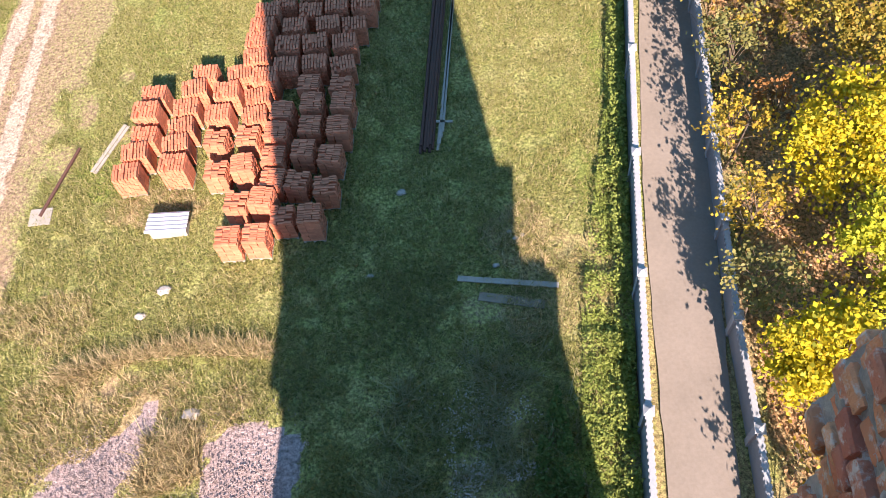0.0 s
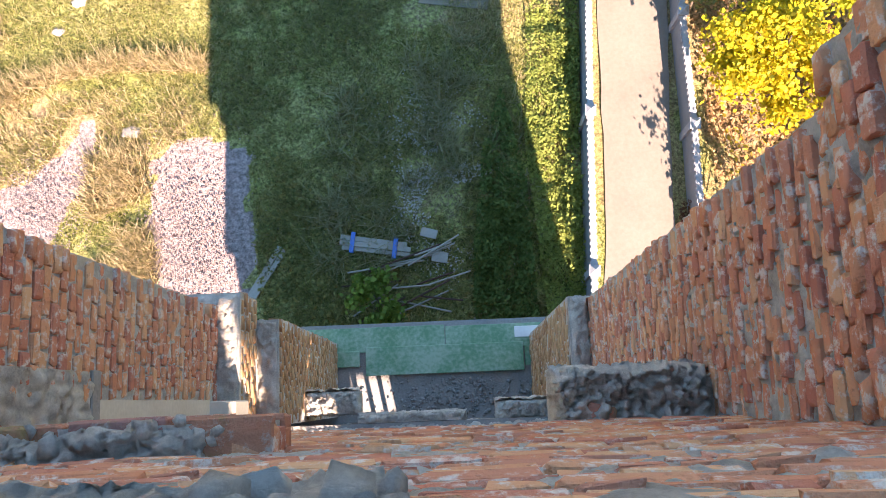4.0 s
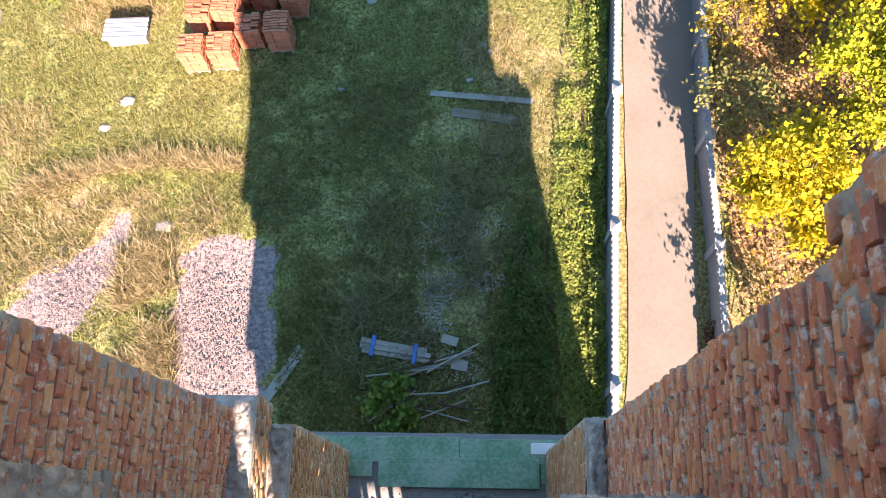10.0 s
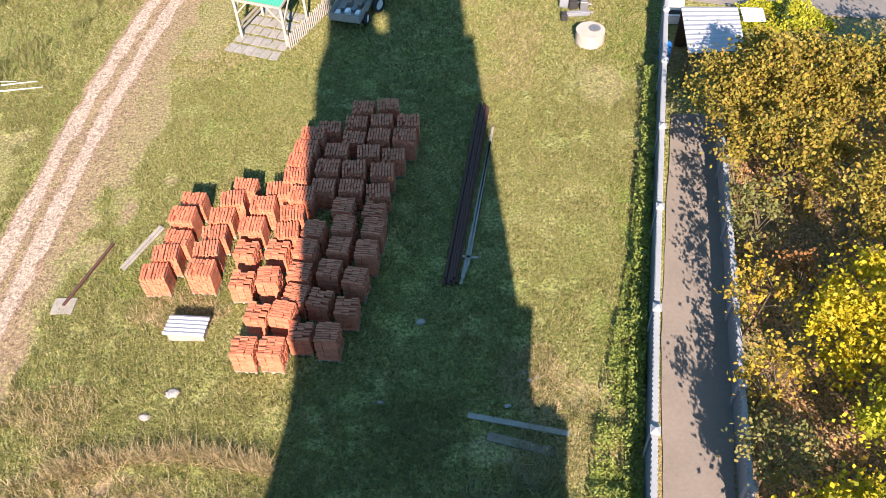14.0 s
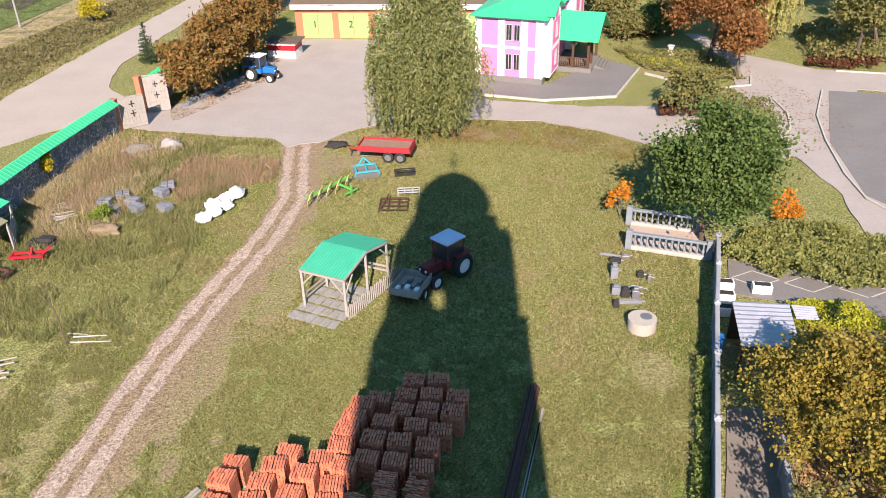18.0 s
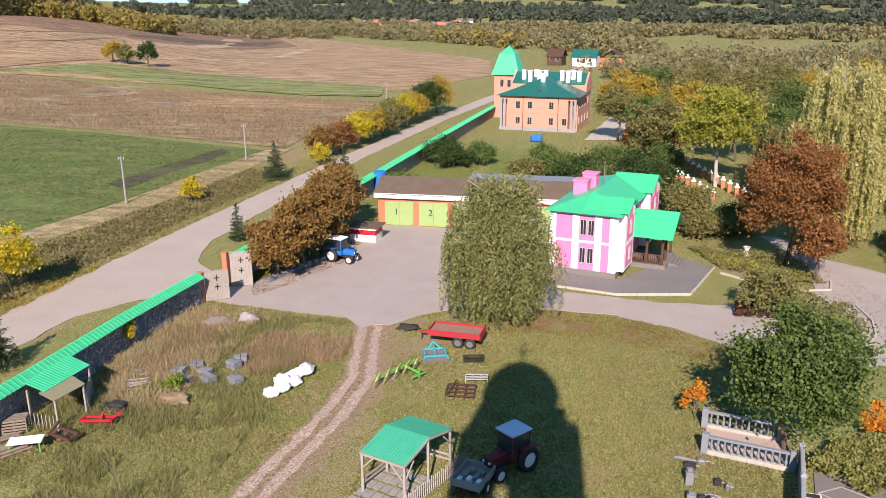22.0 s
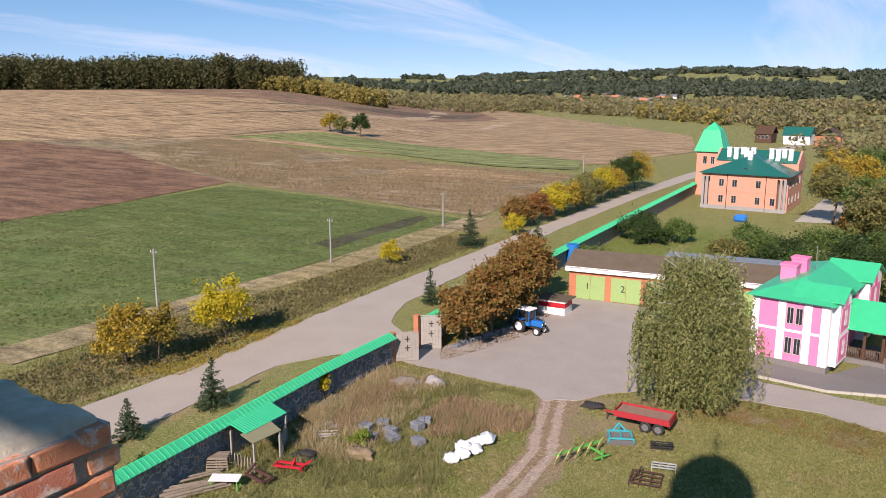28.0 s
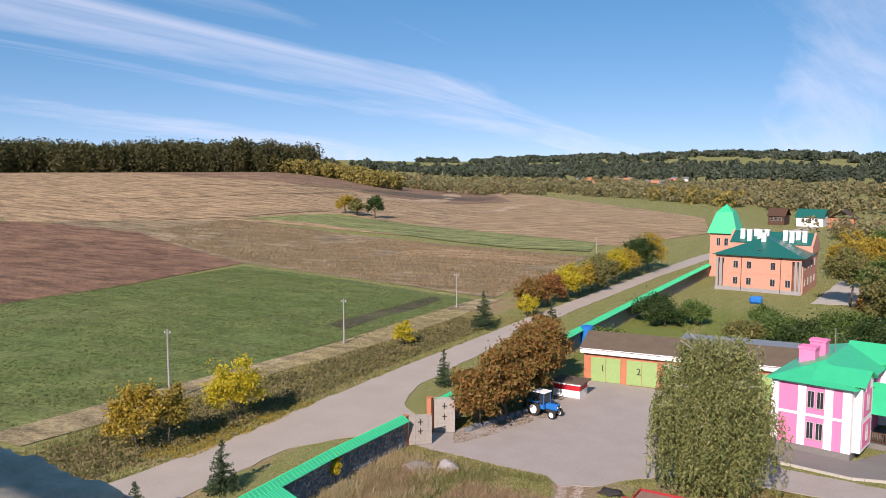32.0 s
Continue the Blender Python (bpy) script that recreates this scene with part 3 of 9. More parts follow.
def draped(name, outline, lift, material, label, step=14.0, wander=0.6):
    """A field laid on the rise of the land; its rim wanders a little."""
    rim = []
    for k, ((ax, ay), (bx, by)) in enumerate(zip(outline, outline[1:] + outline[:1])):
        n = max(1, int(math.hypot(bx - ax, by - ay) / step))
        rim += [(ax + (bx - ax) * i / n, ay + (by - ay) * i / n) for i in range(n)]
    rim = np.array(rim, float)
    rim = rim + wander * step * 0.5 * np.stack([clouded(rim[:, 0], rim[:, 1], step * 3, 5) - 0.5, clouded(rim[:, 0], rim[:, 1], step * 3, 9) - 0.5], -1)
    grid = max(step, 8.0)
    gx, gy = np.meshgrid(np.arange(rim[:, 0].min(), rim[:, 0].max(), grid), np.arange(rim[:, 1].min(), rim[:, 1].max(), grid))
    gx, gy = gx.ravel(), gy.ravel()
    keep = inside(gx, gy, [tuple(p) for p in rim]) & (along(gx, gy, [tuple(p) for p in rim] + [tuple(rim[0])])[0] > step * 0.5)
    m = len(rim)
    pts = [Vector(p) for p in np.concatenate([rim, np.stack([gx[keep], gy[keep]], -1)])]
    v, _, f, *_ = delaunay_2d_cdt(pts, [(k, (k + 1) % m) for k in range(m)], [], 1, 0.01)
    v = np.array([tuple(p) for p in v])
    f = np.array([q for q in f if len(q) == 3])
    z = land(v[:, 0], v[:, 1]) + lift
    z[:m] -= 0.02
    ob = arrays(name, np.stack([v[:, 0], v[:, 1], z], -1), f, material, smooth=True)
    return tagged(ob, label, "field", kind="structure")


def field_mat(name, a, c, turn=20.0, lines=0.30):
    """Crop or stubble: broad patches, clods and tufts, and faint drill rows."""
    m = surface(name, a, c, 0.035, 0.22, 0.45, 0.95, 0.0)
    nt = m.node_tree
    co, b = nt.nodes["Texture Coordinate"], nt.nodes["Principled BSDF"]
    base = b.inputs["Base Color"].links[0].from_socket
    mp = nt.nodes.new("ShaderNodeMapping")
    mp.inputs["Rotation"].default_value, mp.inputs["Scale"].default_value = (0, 0, radians(turn)), (0.25, 1.0, 1.0)
    nt.links.new(co.outputs["Object"], mp.inputs["Vector"])
    total = None
    for vector, scale, detail, rough, weight in ((mp, 0.30, 3, 0.6, lines * 2), (co, 0.9, 5, 0.75, 0.55), (co, 3.2, 3, 0.8, 0.45)):
        n = nt.nodes.new("ShaderNodeTexNoise")
        n.inputs["Scale"].default_value, n.inputs["Detail"].default_value, n.inputs["Roughness"].default_value = scale, detail, rough
        nt.links.new(vector.outputs["Vector" if vector is mp else "Object"], n.inputs["Vector"])
        add = nt.nodes.new("ShaderNodeMath")
        add.operation = "MULTIPLY_ADD"
        add.inputs[1].default_value, add.inputs[2].default_value = weight, -0.5 * weight
        nt.links.new(n.outputs["Fac"], add.inputs[0])
        if total:
            nt.links.new(total, add.inputs[2])
            shift = nt.nodes.new("ShaderNodeMath")
            shift.operation = "SUBTRACT"
            shift.inputs[1].default_value = 0.5 * weight
            nt.links.new(add.outputs[0], shift.inputs[0])
            total = shift.outputs[0]
        else:
            total = add.outputs[0]
    val = nt.nodes.new("ShaderNodeMapRange")
    for s, v in zip(("From Min", "From Max", "To Min", "To Max"), (-0.13, 0.13, 0.42, 1.58)):
        val.inputs[s].default_value = v
    nt.links.new(total, val.inputs["Value"])
    hsv = nt.nodes.new("ShaderNodeHueSaturation")
    nt.links.new(base, hsv.inputs["Color"])
    nt.links.new(val.outputs["Result"], hsv.inputs["Value"])
    nt.links.new(hsv.outputs["Color"], b.inputs["Base Color"])
    return m


CROP = field_mat("young green crop", (0.080, 0.122, 0.028), (0.126, 0.148, 0.046), lines=0.14)
STUBBLE = field_mat("tan stubble", (0.330, 0.232, 0.128), (0.260, 0.178, 0.098))
PLOUGHED = field_mat("red-brown ploughed soil", (0.150, 0.080, 0.045), (0.190, 0.110, 0.064))
FALLOW = field_mat("grey-brown fallow", (0.245, 0.182, 0.108), (0.185, 0.145, 0.080))

# ---- fields, roads and paved ground ----
draped("field_stubble", [(-640, 360), (-300, 205), (-232, 262), (-70, 262), (-52, 330), (-70, 430), (-190, 600), (-310, 760), (-560, 1130), (-700, 900)], 0.12, STUBBLE, "wide tan stubble field rising to the forest", 5)
draped("field_fallow", [(-300, 212), (-234, 264), (-145, 247), (-69, 228), (-64, 146), (-102, 157.5), (-144, 168), (-149, 170), (-238, 212)], 0.10, FALLOW, "grey-brown fallow field with dry weeds", 2.2)
draped("field_ploughed", [(-330, 190), (-300, 206), (-283, 212), (-238, 213), (-149, 170), (-144, 124), (-145, 96), (-240, 120)], 0.12, PLOUGHED, "red-brown ploughed field", 2.2)
draped("field_crop", [(-146, 92), (-144, 126), (-144, 164), (-109, 156), (-80, 147), (-67, 143), (-68, 124), (-69, 96), (-71, 79), (-75, 47), (-110, 30), (-160, 40)], 0.07, CROP, "field of young green crop", 1.6)
draped("field_green_strip", [(-234, 266), (-216, 312), (-150, 303), (-80, 271), (-73, 241), (-99, 241), (-155, 264), (-203, 273)], 0.22, field_mat("pale green grass strip", (0.185, 0.205, 0.072), (0.150, 0.170, 0.058)), "pale green strip of grass between the fields", 2.5)
draped("field_tan_strip", [(-124, 207), (-124, 232), (-73, 217), (-74, 201)], 0.22, STUBBLE, "tan patch of mown stubble", 2.5)
draped("field_headland", [(-75, 47), (-71, 79), (-68.6, 96), (-67.6, 124), (-66.6, 143), (-62, 146), (-61.5, 124), (-62, 104), (-64, 88), (-66, 70), (-69, 47)], 0.10, field_mat("mown dry headland", (0.300, 0.235, 0.130), (0.240, 0.195, 0.105)), "mown strip of dry grass beside the crop", 2.0)
draped("field_dark_strip", [(-78, 109), (-77, 125), (-75.5, 143), (-72.5, 140), (-71.5, 130), (-73, 118), (-72.5, 106.6)], 0.11, field_mat("dark tilled soil", (0.060, 0.052, 0.033), (0.075, 0.075, 0.035)), "dark strip of tilled soil in the crop", 0.8)
draped("field_far_brown", [(-560, 480), (-420, 420), (-320, 420), (-250, 470), (-230, 560), (-300, 690), (-500, 760)], 0.22, field_mat("brown tilled field", (0.215, 0.135, 0.080), (0.175, 0.110, 0.065)), "brown tilled field on the far slope", 9)
draped("field_far_dark", [(-300, 455), (-282, 475), (-255, 560), (-275, 640), (-300, 600), (-310, 520)], 0.30, field_mat("dark brown soil", (0.10, 0.072, 0.048), (0.13, 0.095, 0.06)), "dark ploughed strip far off", 7)



def field_edge(line, wide, material, label, lift=0.26):
    """A narrow weedy balk between two fields."""
    a = [(x, y) for x, y in line]
    draped("field_edge", a + [(x + wide * 0.75, y + wide * 0.66) for x, y in reversed(a)], lift, material, label, max(3.0, wide * 0.8))


BALK = field_mat("weedy field balk", (0.13, 0.105, 0.055), (0.17, 0.125, 0.07))
PALE_STRIP = field_mat("pale mown strip", (0.40, 0.30, 0.19), (0.33, 0.235, 0.15))
field_edge([(-420, 205), (-354, 270), (-328, 297), (-305, 331), (-283, 374), (-288, 420)], 5, BALK, "dark weedy balk between the stubble fields")
field_edge([(-283, 215), (-261, 241), (-240, 270), (-226, 321)], 4, BALK, "dark weedy balk along the fallow field")
field_edge([(-430, 300), (-380, 340), (-346, 391), (-319, 395), (-310, 434), (-312, 520)], 7, BALK, "dark weedy balk on the upper slope")
field_edge([(-270, 400), (-262, 470), (-290, 560), (-330, 640)], 16, PALE_STRIP, "pale mown strip on the slope")
field_edge([(-500, 330), (-430, 400), (-380, 470)], 12, PALE_STRIP, "pale mown strip below the forest")
field_edge([(-230, 330), (-190, 420), (-210, 520)], 10, PALE_STRIP, "pale mown strip beyond the lone trees")

ROAD_LEFT = [(-60, -12), (-56.5, 20), (-54.5, 43), (-53.0, 57), (-52.8, 74), (-52.2, 92), (-51.2, 110), (-50.3, 131), (-47.0, 180), (-41.5, 240), (-30, 330), (-10, 440)]
ROAD_RIGHT = [(-4, 440), (-24.5, 330), (-36.5, 240), (-41.8, 192), (-45.3, 142), (-46.3, 112), (-46.3, 93), (-46.0, 82), (-43.8, 75.5), (-39, 71.0), (-37.6, 70.2), (-37.6, 64.9), (-41.5, 64.8), (-43.9, 62.6), (-46.3, 58), (-46.6, 47), (-48.2, 20), (-51, -12)]
sheet("road", ROAD_LEFT + ROAD_RIGHT, 0.04, ASPHALT, "pale dusty asphalt road with worn edges", "road", 1.5, 0.18)
YARD_RIM = [(-37.6, 64.6), (-34.1, 64.0), (-26.0, 63.2), (-22.6, 62.9), (-20.8, 61.2), (-18.4, 62.4), (-15.5, 65.5), (-12.5, 68.0), (-5.3, 68.6), (0.3, 68.3), (5.2, 66.4), (9.4, 63.5), (13.5, 58.5), (16.8, 54.2), (17.6, 60.0), (20.5, 62.0),
            (22.0, 55.0), (21.6, 49.5), (22.8, 46.5), (26, 44.5), (32, 49), (30, 55), (27.5, 62), (27.5, 72), (30.5, 78.5), (40, 77), (40, 84), (29, 84.5), (22.0, 90), (19, 98), (17.0, 98), (20, 87), (19.2, 79.5), (15, 76), (12.6, 74.5), (10.2, 72.8), (4.5, 72.4), (-4.6, 73.6), (-6.8, 75.5), (-9.5, 94.2), (-29.4, 94.2), (-29.6, 86.5), (-31, 77.5), (-34.8, 69.8), (-37.6, 69.5)]
sheet("yard", YARD_RIM, 0.055, YARD, "worn grey asphalt yard and drive with leaf litter at its rim", "yard", 1.2, 0.16)
sheet("paved_lane", [(4.4, 0.5), (5.35, 4.5), (5.9, 8.7), (7.0, 17.0), (8.3, 24.4), (9.6, 31), (12.0, 31), (10.9, 24.4), (9.6, 17.0), (8.15, 8.7), (7.2, 2.0), (6.7, -1.5), (4.0, -1.5)], 0.05, PATH, "pale cracked concrete lane beside the fence", "lane", 0.8, 0.03)
sheet("paved_court", [(11.6, 41.2), (12.2, 45.0), (21.5, 43.2), (30, 45), (30, 38), (20.0, 39.3), (16.0, 40.0)], 0.05, PAVING, "grey paved walk with pale diamond lines", "pavement", 1.0, 0.05)


# ---- the brick bell tower: local axes run along its front ----
LEAN = -5.5
TOWER = thing("bell_tower", "unfinished red brick bell tower with rough mortar ledges", "tower", (0, 0, 0), LEAN)


def tower_boxes(name, rows, material, label="", bevel=0.0):
    return part(name, boxes(*rows, bevel=bevel), material, TOWER, label)


BODY = surface("tower brickwork", (0.44, 0.17, 0.075), (0.36, 0.14, 0.07), 2, 30, 0.7, 0.85, 0.3)
# front piers of the recess; each wall below carries its own bricks
PIER_LEFT = tower_boxes("pier", [(-4.6, -1.99, 0.035, 0.77, 19.1, 24.78)], MORTAR, "mortar core of the pier")
PIER_RIGHT = tower_boxes("pier", [(1.075, 3.42, -1.4, 0.735, 19.0, 23.70)], MORTAR, "mortar core of the pier")
PIER_LOW_LEFT = tower_boxes("pier", [(-4.6, -1.60, -0.2, 0.72, 15.2, 18.55), (-4.6, -1.80, -0.2, 0.90, 18.55, 19.08)], MORTAR, "stepped pier foot with mortar ledges")
PIER_LOW_RIGHT = tower_boxes("pier", [(0.90, 3.42, -0.2, 0.76, 15.2, 19.0)], MORTAR, "stepped pier foot with a mortar ledge")
CORNICE = tower_boxes("cornice", [(-4.7, -2.175, 0.16, 1.53, 24.78, 25.11)], MORTAR, "brick cornice with cracked mortar on top")
tower_boxes("side_wall", [(-3.95, -3.4, -7.6, 0.0, 0, 17.0), (-3.70, -3.4, -7.6, -6.4, 17.0, 27.3), (-3.95, -3.4, -1.6, 0.0, 17.0, 25.2), (-3.70, -3.4, -6.4, -1.6, 25.2, 27.3), (-3.22, -2.75, -7.4, -6.4, 27.3, 34.0), (-3.22, -2.75, -1.6, -0.7, 25.2, 31.8), (-3.0, -2.6, -7.2, -1.0, 31.8, 34.2)], BODY)
tower_boxes("side_wall", [(3.0, 3.42, -7.6, -1.4, 0, 25.8), (2.9, 3.36, -7.4, -0.7, 25.8, 31.6), (2.6, 3.24, -7.2, -0.9, 31.6, 32.2)], BODY)
tower_boxes("back_wall", [(-3.4, -2.3, -7.6, -6.8, 0, 27.3), (-2.75, -2.3, -7.4, -6.8, 27.3, 33.0), (0.6, 3.0, -7.6, -6.8, 0, 33.0), (-2.3, 0.6, -7.6, -6.8, 0, 19.2), (-2.3, 0.6, -7.3, -7.1, 19.2, 19.78), (-2.3, 0.02, -7.3, -7.1, 19.78, 20.22), (-2.3, 0.6, -7.3, -7.1, 20.22, 21.3), (-2.3, -0.95, -7.3, -7.1, 21.3, 22.35), (0.12, 0.6, -7.3, -7.1, 21.3, 22.35), (-2.3, 0.6, -7.3, -7.1, 22.35, 23.3), (-0.30, 0.6, -7.3, -7.1, 23.3, 24.7), (-2.3, -0.42, -7.3, -7.1, 23.3, 24.7), (-2.3, 0.6, -7.6, -6.8, 24.7, 28.0), (-2.3, -1.3, -7.6, -6.8, 28.0, 33.0), (0.2, 0.6, -7.6, -6.8, 28.0, 31.0), (-1.3, 0.6, -7.6, -6.8, 31.0, 33.0)], BODY)
tower_boxes("base_wall", [(-3.98, 3.42, -7.8, 0.95, 9.0, 14.9)], BODY)
tower_boxes("base_cornice", [(-4.35, 3.80, -8.0, 1.02, 11.5, 11.9), (-4.62, 3.96, -8.0, 1.06, 11.9, 12.2)], BODY, "stepped brick cornice", 0.02)
tower_boxes("plinth", [(-4.75, 4.05, -8.1, 1.12, 0, 8.6)], BODY)
tower_boxes("plinth_cornice", [(-4.95, 4.45, -8.2, 1.15, 8.6, 8.95), (-4.80, 4.20, -8.1, 1.12, 8.95, 9.3)], BODY, "stepped brick cornice", 0.02)
tower_boxes("porch_slab", [(-3.98, 3.42, -6.8, 0.97, 14.9, 15.2)], CONCRETE, "dusty concrete floor")
tower_boxes("inner_floor", [(-3.8, 3.0, -1.6, -0.24, 17.2, 17.5)], CONCRETE, "dusty concrete floor slab")
tower_boxes("wall_stub", [(-1.59, -1.05, -0.14, 0.08, 17.05, 17.42)], MORTAR, "rough mortar stub", 0.02)
tower_boxes("wall_stub", [(0.33, 0.89, -0.27, -0.07, 17.0, 17.4)], MORTAR, "rough mortar stub", 0.02)
tower_boxes("sill_band", [(-1.05, 0.02, -0.235, -0.15, 17.36, 17.50)], MORTAR, "thin concrete sill")
PARAPET = tower_boxes("parapet", [(-3.4, 1.075, -0.66, -0.165, 22.2, 24.80)], MORTAR, "mortar bed of the parapet")
tower_boxes("front_wall", [(-2.75, -2.15, -1.4, -0.7, 24.8, 31.6), (0.95, 2.9, -1.4, -0.7, 23.3, 31.6), (-2.15, 0.95, -1.4, -0.7, 28.6, 31.6), (-2.6, 2.6, -1.5, -1.0, 31.6, 32.6)], BODY)
tower_boxes("roof_slab", [(-2.75, 2.6, -7.0, -1.2, 33.0, 33.6)], CONCRETE)


def build_dome():
    axis = (0.0, -4.2)
    bm = bmesh.new()
    rings = [(2.62, 33.4), (2.50, 34.4), (2.45, 35.3), (2.68, 35.8), (2.72, 36.4), (2.58, 37.2), (2.2, 38.0), (1.6, 38.8), (0.85, 39.35), (0.22, 39.6)]
    prev = None
    for r, z in rings:
        ring = [bm.verts.new((axis[0] + r * math.cos(k * math.tau / 24), axis[1] + r * math.sin(k * math.tau / 24), z)) for k in range(24)]
        if prev:
            for k in range(24):
                bm.faces.new((prev[k], prev[(k + 1) % 24], ring[(k + 1) % 24], ring[k]))
        prev = ring
    bm.faces.new(prev)
    part("dome", bm, GREEN_ROOF, TOWER, "green metal dome", True)
    part("cross", rods(((*axis, 39.5), (*axis, 42.6), 0.10), ((axis[0] - 0.6, axis[1], 41.2), (axis[0] + 0.6, axis[1], 41.2), 0.07)), STEEL, TOWER)


build_dome()


# ---- single bricks of the walls that the camera looks along ----
def brick_mesh(name, length, deep, seed, material, high=0.066):
    rnd = random.Random(seed)
    bm = boxes((-length / 2, length / 2, -deep, 0, 0, high), bevel=0.008)
    for v in bm.verts:
        v.co += Vector((rnd.uniform(-1, 1) * 0.008, rnd.uniform(-1, 1) * 0.004, rnd.uniform(-1, 1) * 0.005))
    me = bpy.data.meshes.new(name)
    bm.to_mesh(me)
    bm.free()
    me.materials.append(material)
    LENGTH[me.name] = length
    return me


LENGTH = {}
HEADERS = [brick_mesh("brick", 0.119, 0.11, k, BRICK) for k in range(5)]
STRETCHERS = [brick_mesh("brick", 0.247, 0.11, 10 + k, BRICK) for k in range(5)]
SMALL = [brick_mesh("brick", 0.178, 0.11, 50 + k, BRICK, 0.044) for k in range(6)]
SMALL_HEADERS = [brick_mesh("brick", 0.086, 0.11, 60 + k, BRICK, 0.044) for k in range(4)]
TALL = [brick_mesh("brick", 0.140, 0.11, 70 + k, BRICK, 0.074) for k in range(6)]
TOPS = [brick_mesh("brick", 0.25, 0.12, 30 + k, BRICK_TOP) for k in range(5)]
THIN = [brick_mesh("brick", 0.128, 0.11, 40 + k, BRICK, 0.050) for k in range(6)]
PALE_HEADERS = [brick_mesh("brick", 0.119, 0.11, 20 + k, BRICK_PALE) for k in range(4)]


def brick_face(parent, m, width, courses, parts, kinds=(HEADERS,), step=0.131, rise=0.0775, seed=1, uneven=0.010, gaps=0.015):
    """Courses of bricks on a wall face: x runs along it, y out of it, z up. The topmost ones are parts, the rest one mesh."""
    rnd = random.Random(seed)
    made, verts, faces, base = 0, [], [], 0
    tris = {}
    for k in range(courses - 1, -1, -1):
        x = -(k % 2) * step / 2 + rnd.uniform(-0.02, 0.02)
        while x < width - 0.02:
            pool = rnd.choice(kinds)
            me = rnd.choice(pool)
            long = LENGTH[me.name] + 0.012
            mid = x + long / 2
            x += long
            if mid < 0.03 or mid > width - 0.03 or rnd.random() < gaps:
                continue
            out = rnd.uniform(-uneven, uneven)
            w = m @ Matrix.Translation((mid, out, k * rise + rnd.uniform(-0.003, 0.003))) @ Euler((0, rnd.uniform(-0.02, 0.02), rnd.uniform(-0.03, 0.03))).to_matrix().to_4x4()
            if made < parts:
                ob = new("brick", me)
                ob.parent, ob.matrix_local = parent, w
                made += 1
                continue
            if me.name not in tris:
                me.calc_loop_triangles()
                tris[me.name] = (np.array([v.co for v in me.vertices]), np.array([t.vertices for t in me.loop_triangles]))
            co, f = tris[me.name]
            a = np.array(w)
            verts.append(co @ a[:3, :3].T + a[:3, 3])
            faces.append(f + base)
            base += len(co)
    if verts:
        ob = arrays("bricks", np.concatenate(verts), np.concatenate(faces), kinds[0][0].materials[0], parent)
        ob["kind"] = "stuff"


def lumps(name, places, size, material, parent, label, seed=3, flat=0.6):
    """Irregular crumbs of mortar as one mesh."""
    rng = np.random.default_rng(seed)
    bm = bmesh.new()
    bmesh.ops.create_icosphere(bm, subdivisions=2 if size > 0.025 else 1, radius=1.0)
    co = np.array([v.co for v in bm.verts])
    f = np.array([[v.index for v in p.verts] for p in bm.faces])
    bm.free()
    P = np.asarray(places, float)
    n = len(P)
    s = size * rng.uniform(0.35, 1.6, (n, 1, 1)) * np.array([1.0, 1.0, flat]) * rng.uniform(0.7, 1.3, (n, 1, 3))
    v = co[None] * s * rng.uniform(0.35, 1.4, (n, len(co), 1)) + P[:, None, :]
    faces = (f[None] + (np.arange(n) * len(co))[:, None, None]).reshape(-1, 3)
    ob = arrays(name, v.reshape(-1, 3), faces, material, parent, label)
    ob["kind"] = "stuff"
    return ob


def skin(parent, m, width, height, out, amp, seed, step=0.018):
    """Rough mortar that fills the joints of a brick face and spills over some bricks; x along, y out, z up."""
    gx, gz = np.meshgrid(np.arange(0, width + step, step), np.arange(0, height + step, step))
    n = clouded(gx, gz, 0.07, seed, 4)
    w = clouded(gx, gz, 0.5, seed + 5, 2)
    grit = clouded(gx, gz, 0.035, seed + 9, 2)
    gy = out + amp * (n - 0.5) * 2 + 0.5 * amp * (w - 0.5) + 0.9 * amp * (grit - 0.5)
    a = np.array(m)
    p = np.stack([gx, gy, gz], -1).reshape(-1, 3) @ a[:3, :3].T + a[:3, 3]
    idx = np.arange(gx.size).reshape(gx.shape)
    f = np.stack([idx[:-1, :-1], idx[1:, :-1], idx[1:, 1:], idx[:-1, 1:]], -1).reshape(-1, 4)
    return arrays("joint_mortar", p, f, MORTAR, parent, "rough grey joint mortar", True)


def wall_frame(x, y, z, turn):
    return Matrix.Translation((x, y, z)) @ Matrix.Rotation(radians(turn), 4, "Z")


# right wall faces the recess (towards -x), left wall towards +x, parapet towards +y
brick_face(PIER_RIGHT, wall_frame(1.06, -0.16, 19.0, 90), 0.90, 79, 300, (THIN,), 0.142, 0.0595, seed=4, uneven=0.013, gaps=0.03)
brick_face(PIER_RIGHT, wall_frame(1.06, 0.75, 19.0, 0), 2.36, 61, 0, seed=14)
brick_face(PIER_LEFT, wall_frame(-1.975, 0.785, 19.1, -90), 0.76, 65, 300, (TALL,), 0.152, 0.0870, seed=5, uneven=0.009, gaps=0.03)
brick_face(PIER_LEFT, wall_frame(-4.5, 0.785, 19.1, 0), 2.52, 73, 0, seed=15)
brick_face(PARAPET, wall_frame(-1.98, -0.15, 22.2, 0), 3.05, 49, 300, (SMALL, SMALL, SMALL_HEADERS), 0.19, 0.0530, seed=6, uneven=0.007, gaps=0.02)
brick_face(PIER_LOW_LEFT, wall_frame(-1.585, 0.73, 15.2, -90), 0.9, 43, 0, (PALE_HEADERS,), seed=7, uneven=0.006)
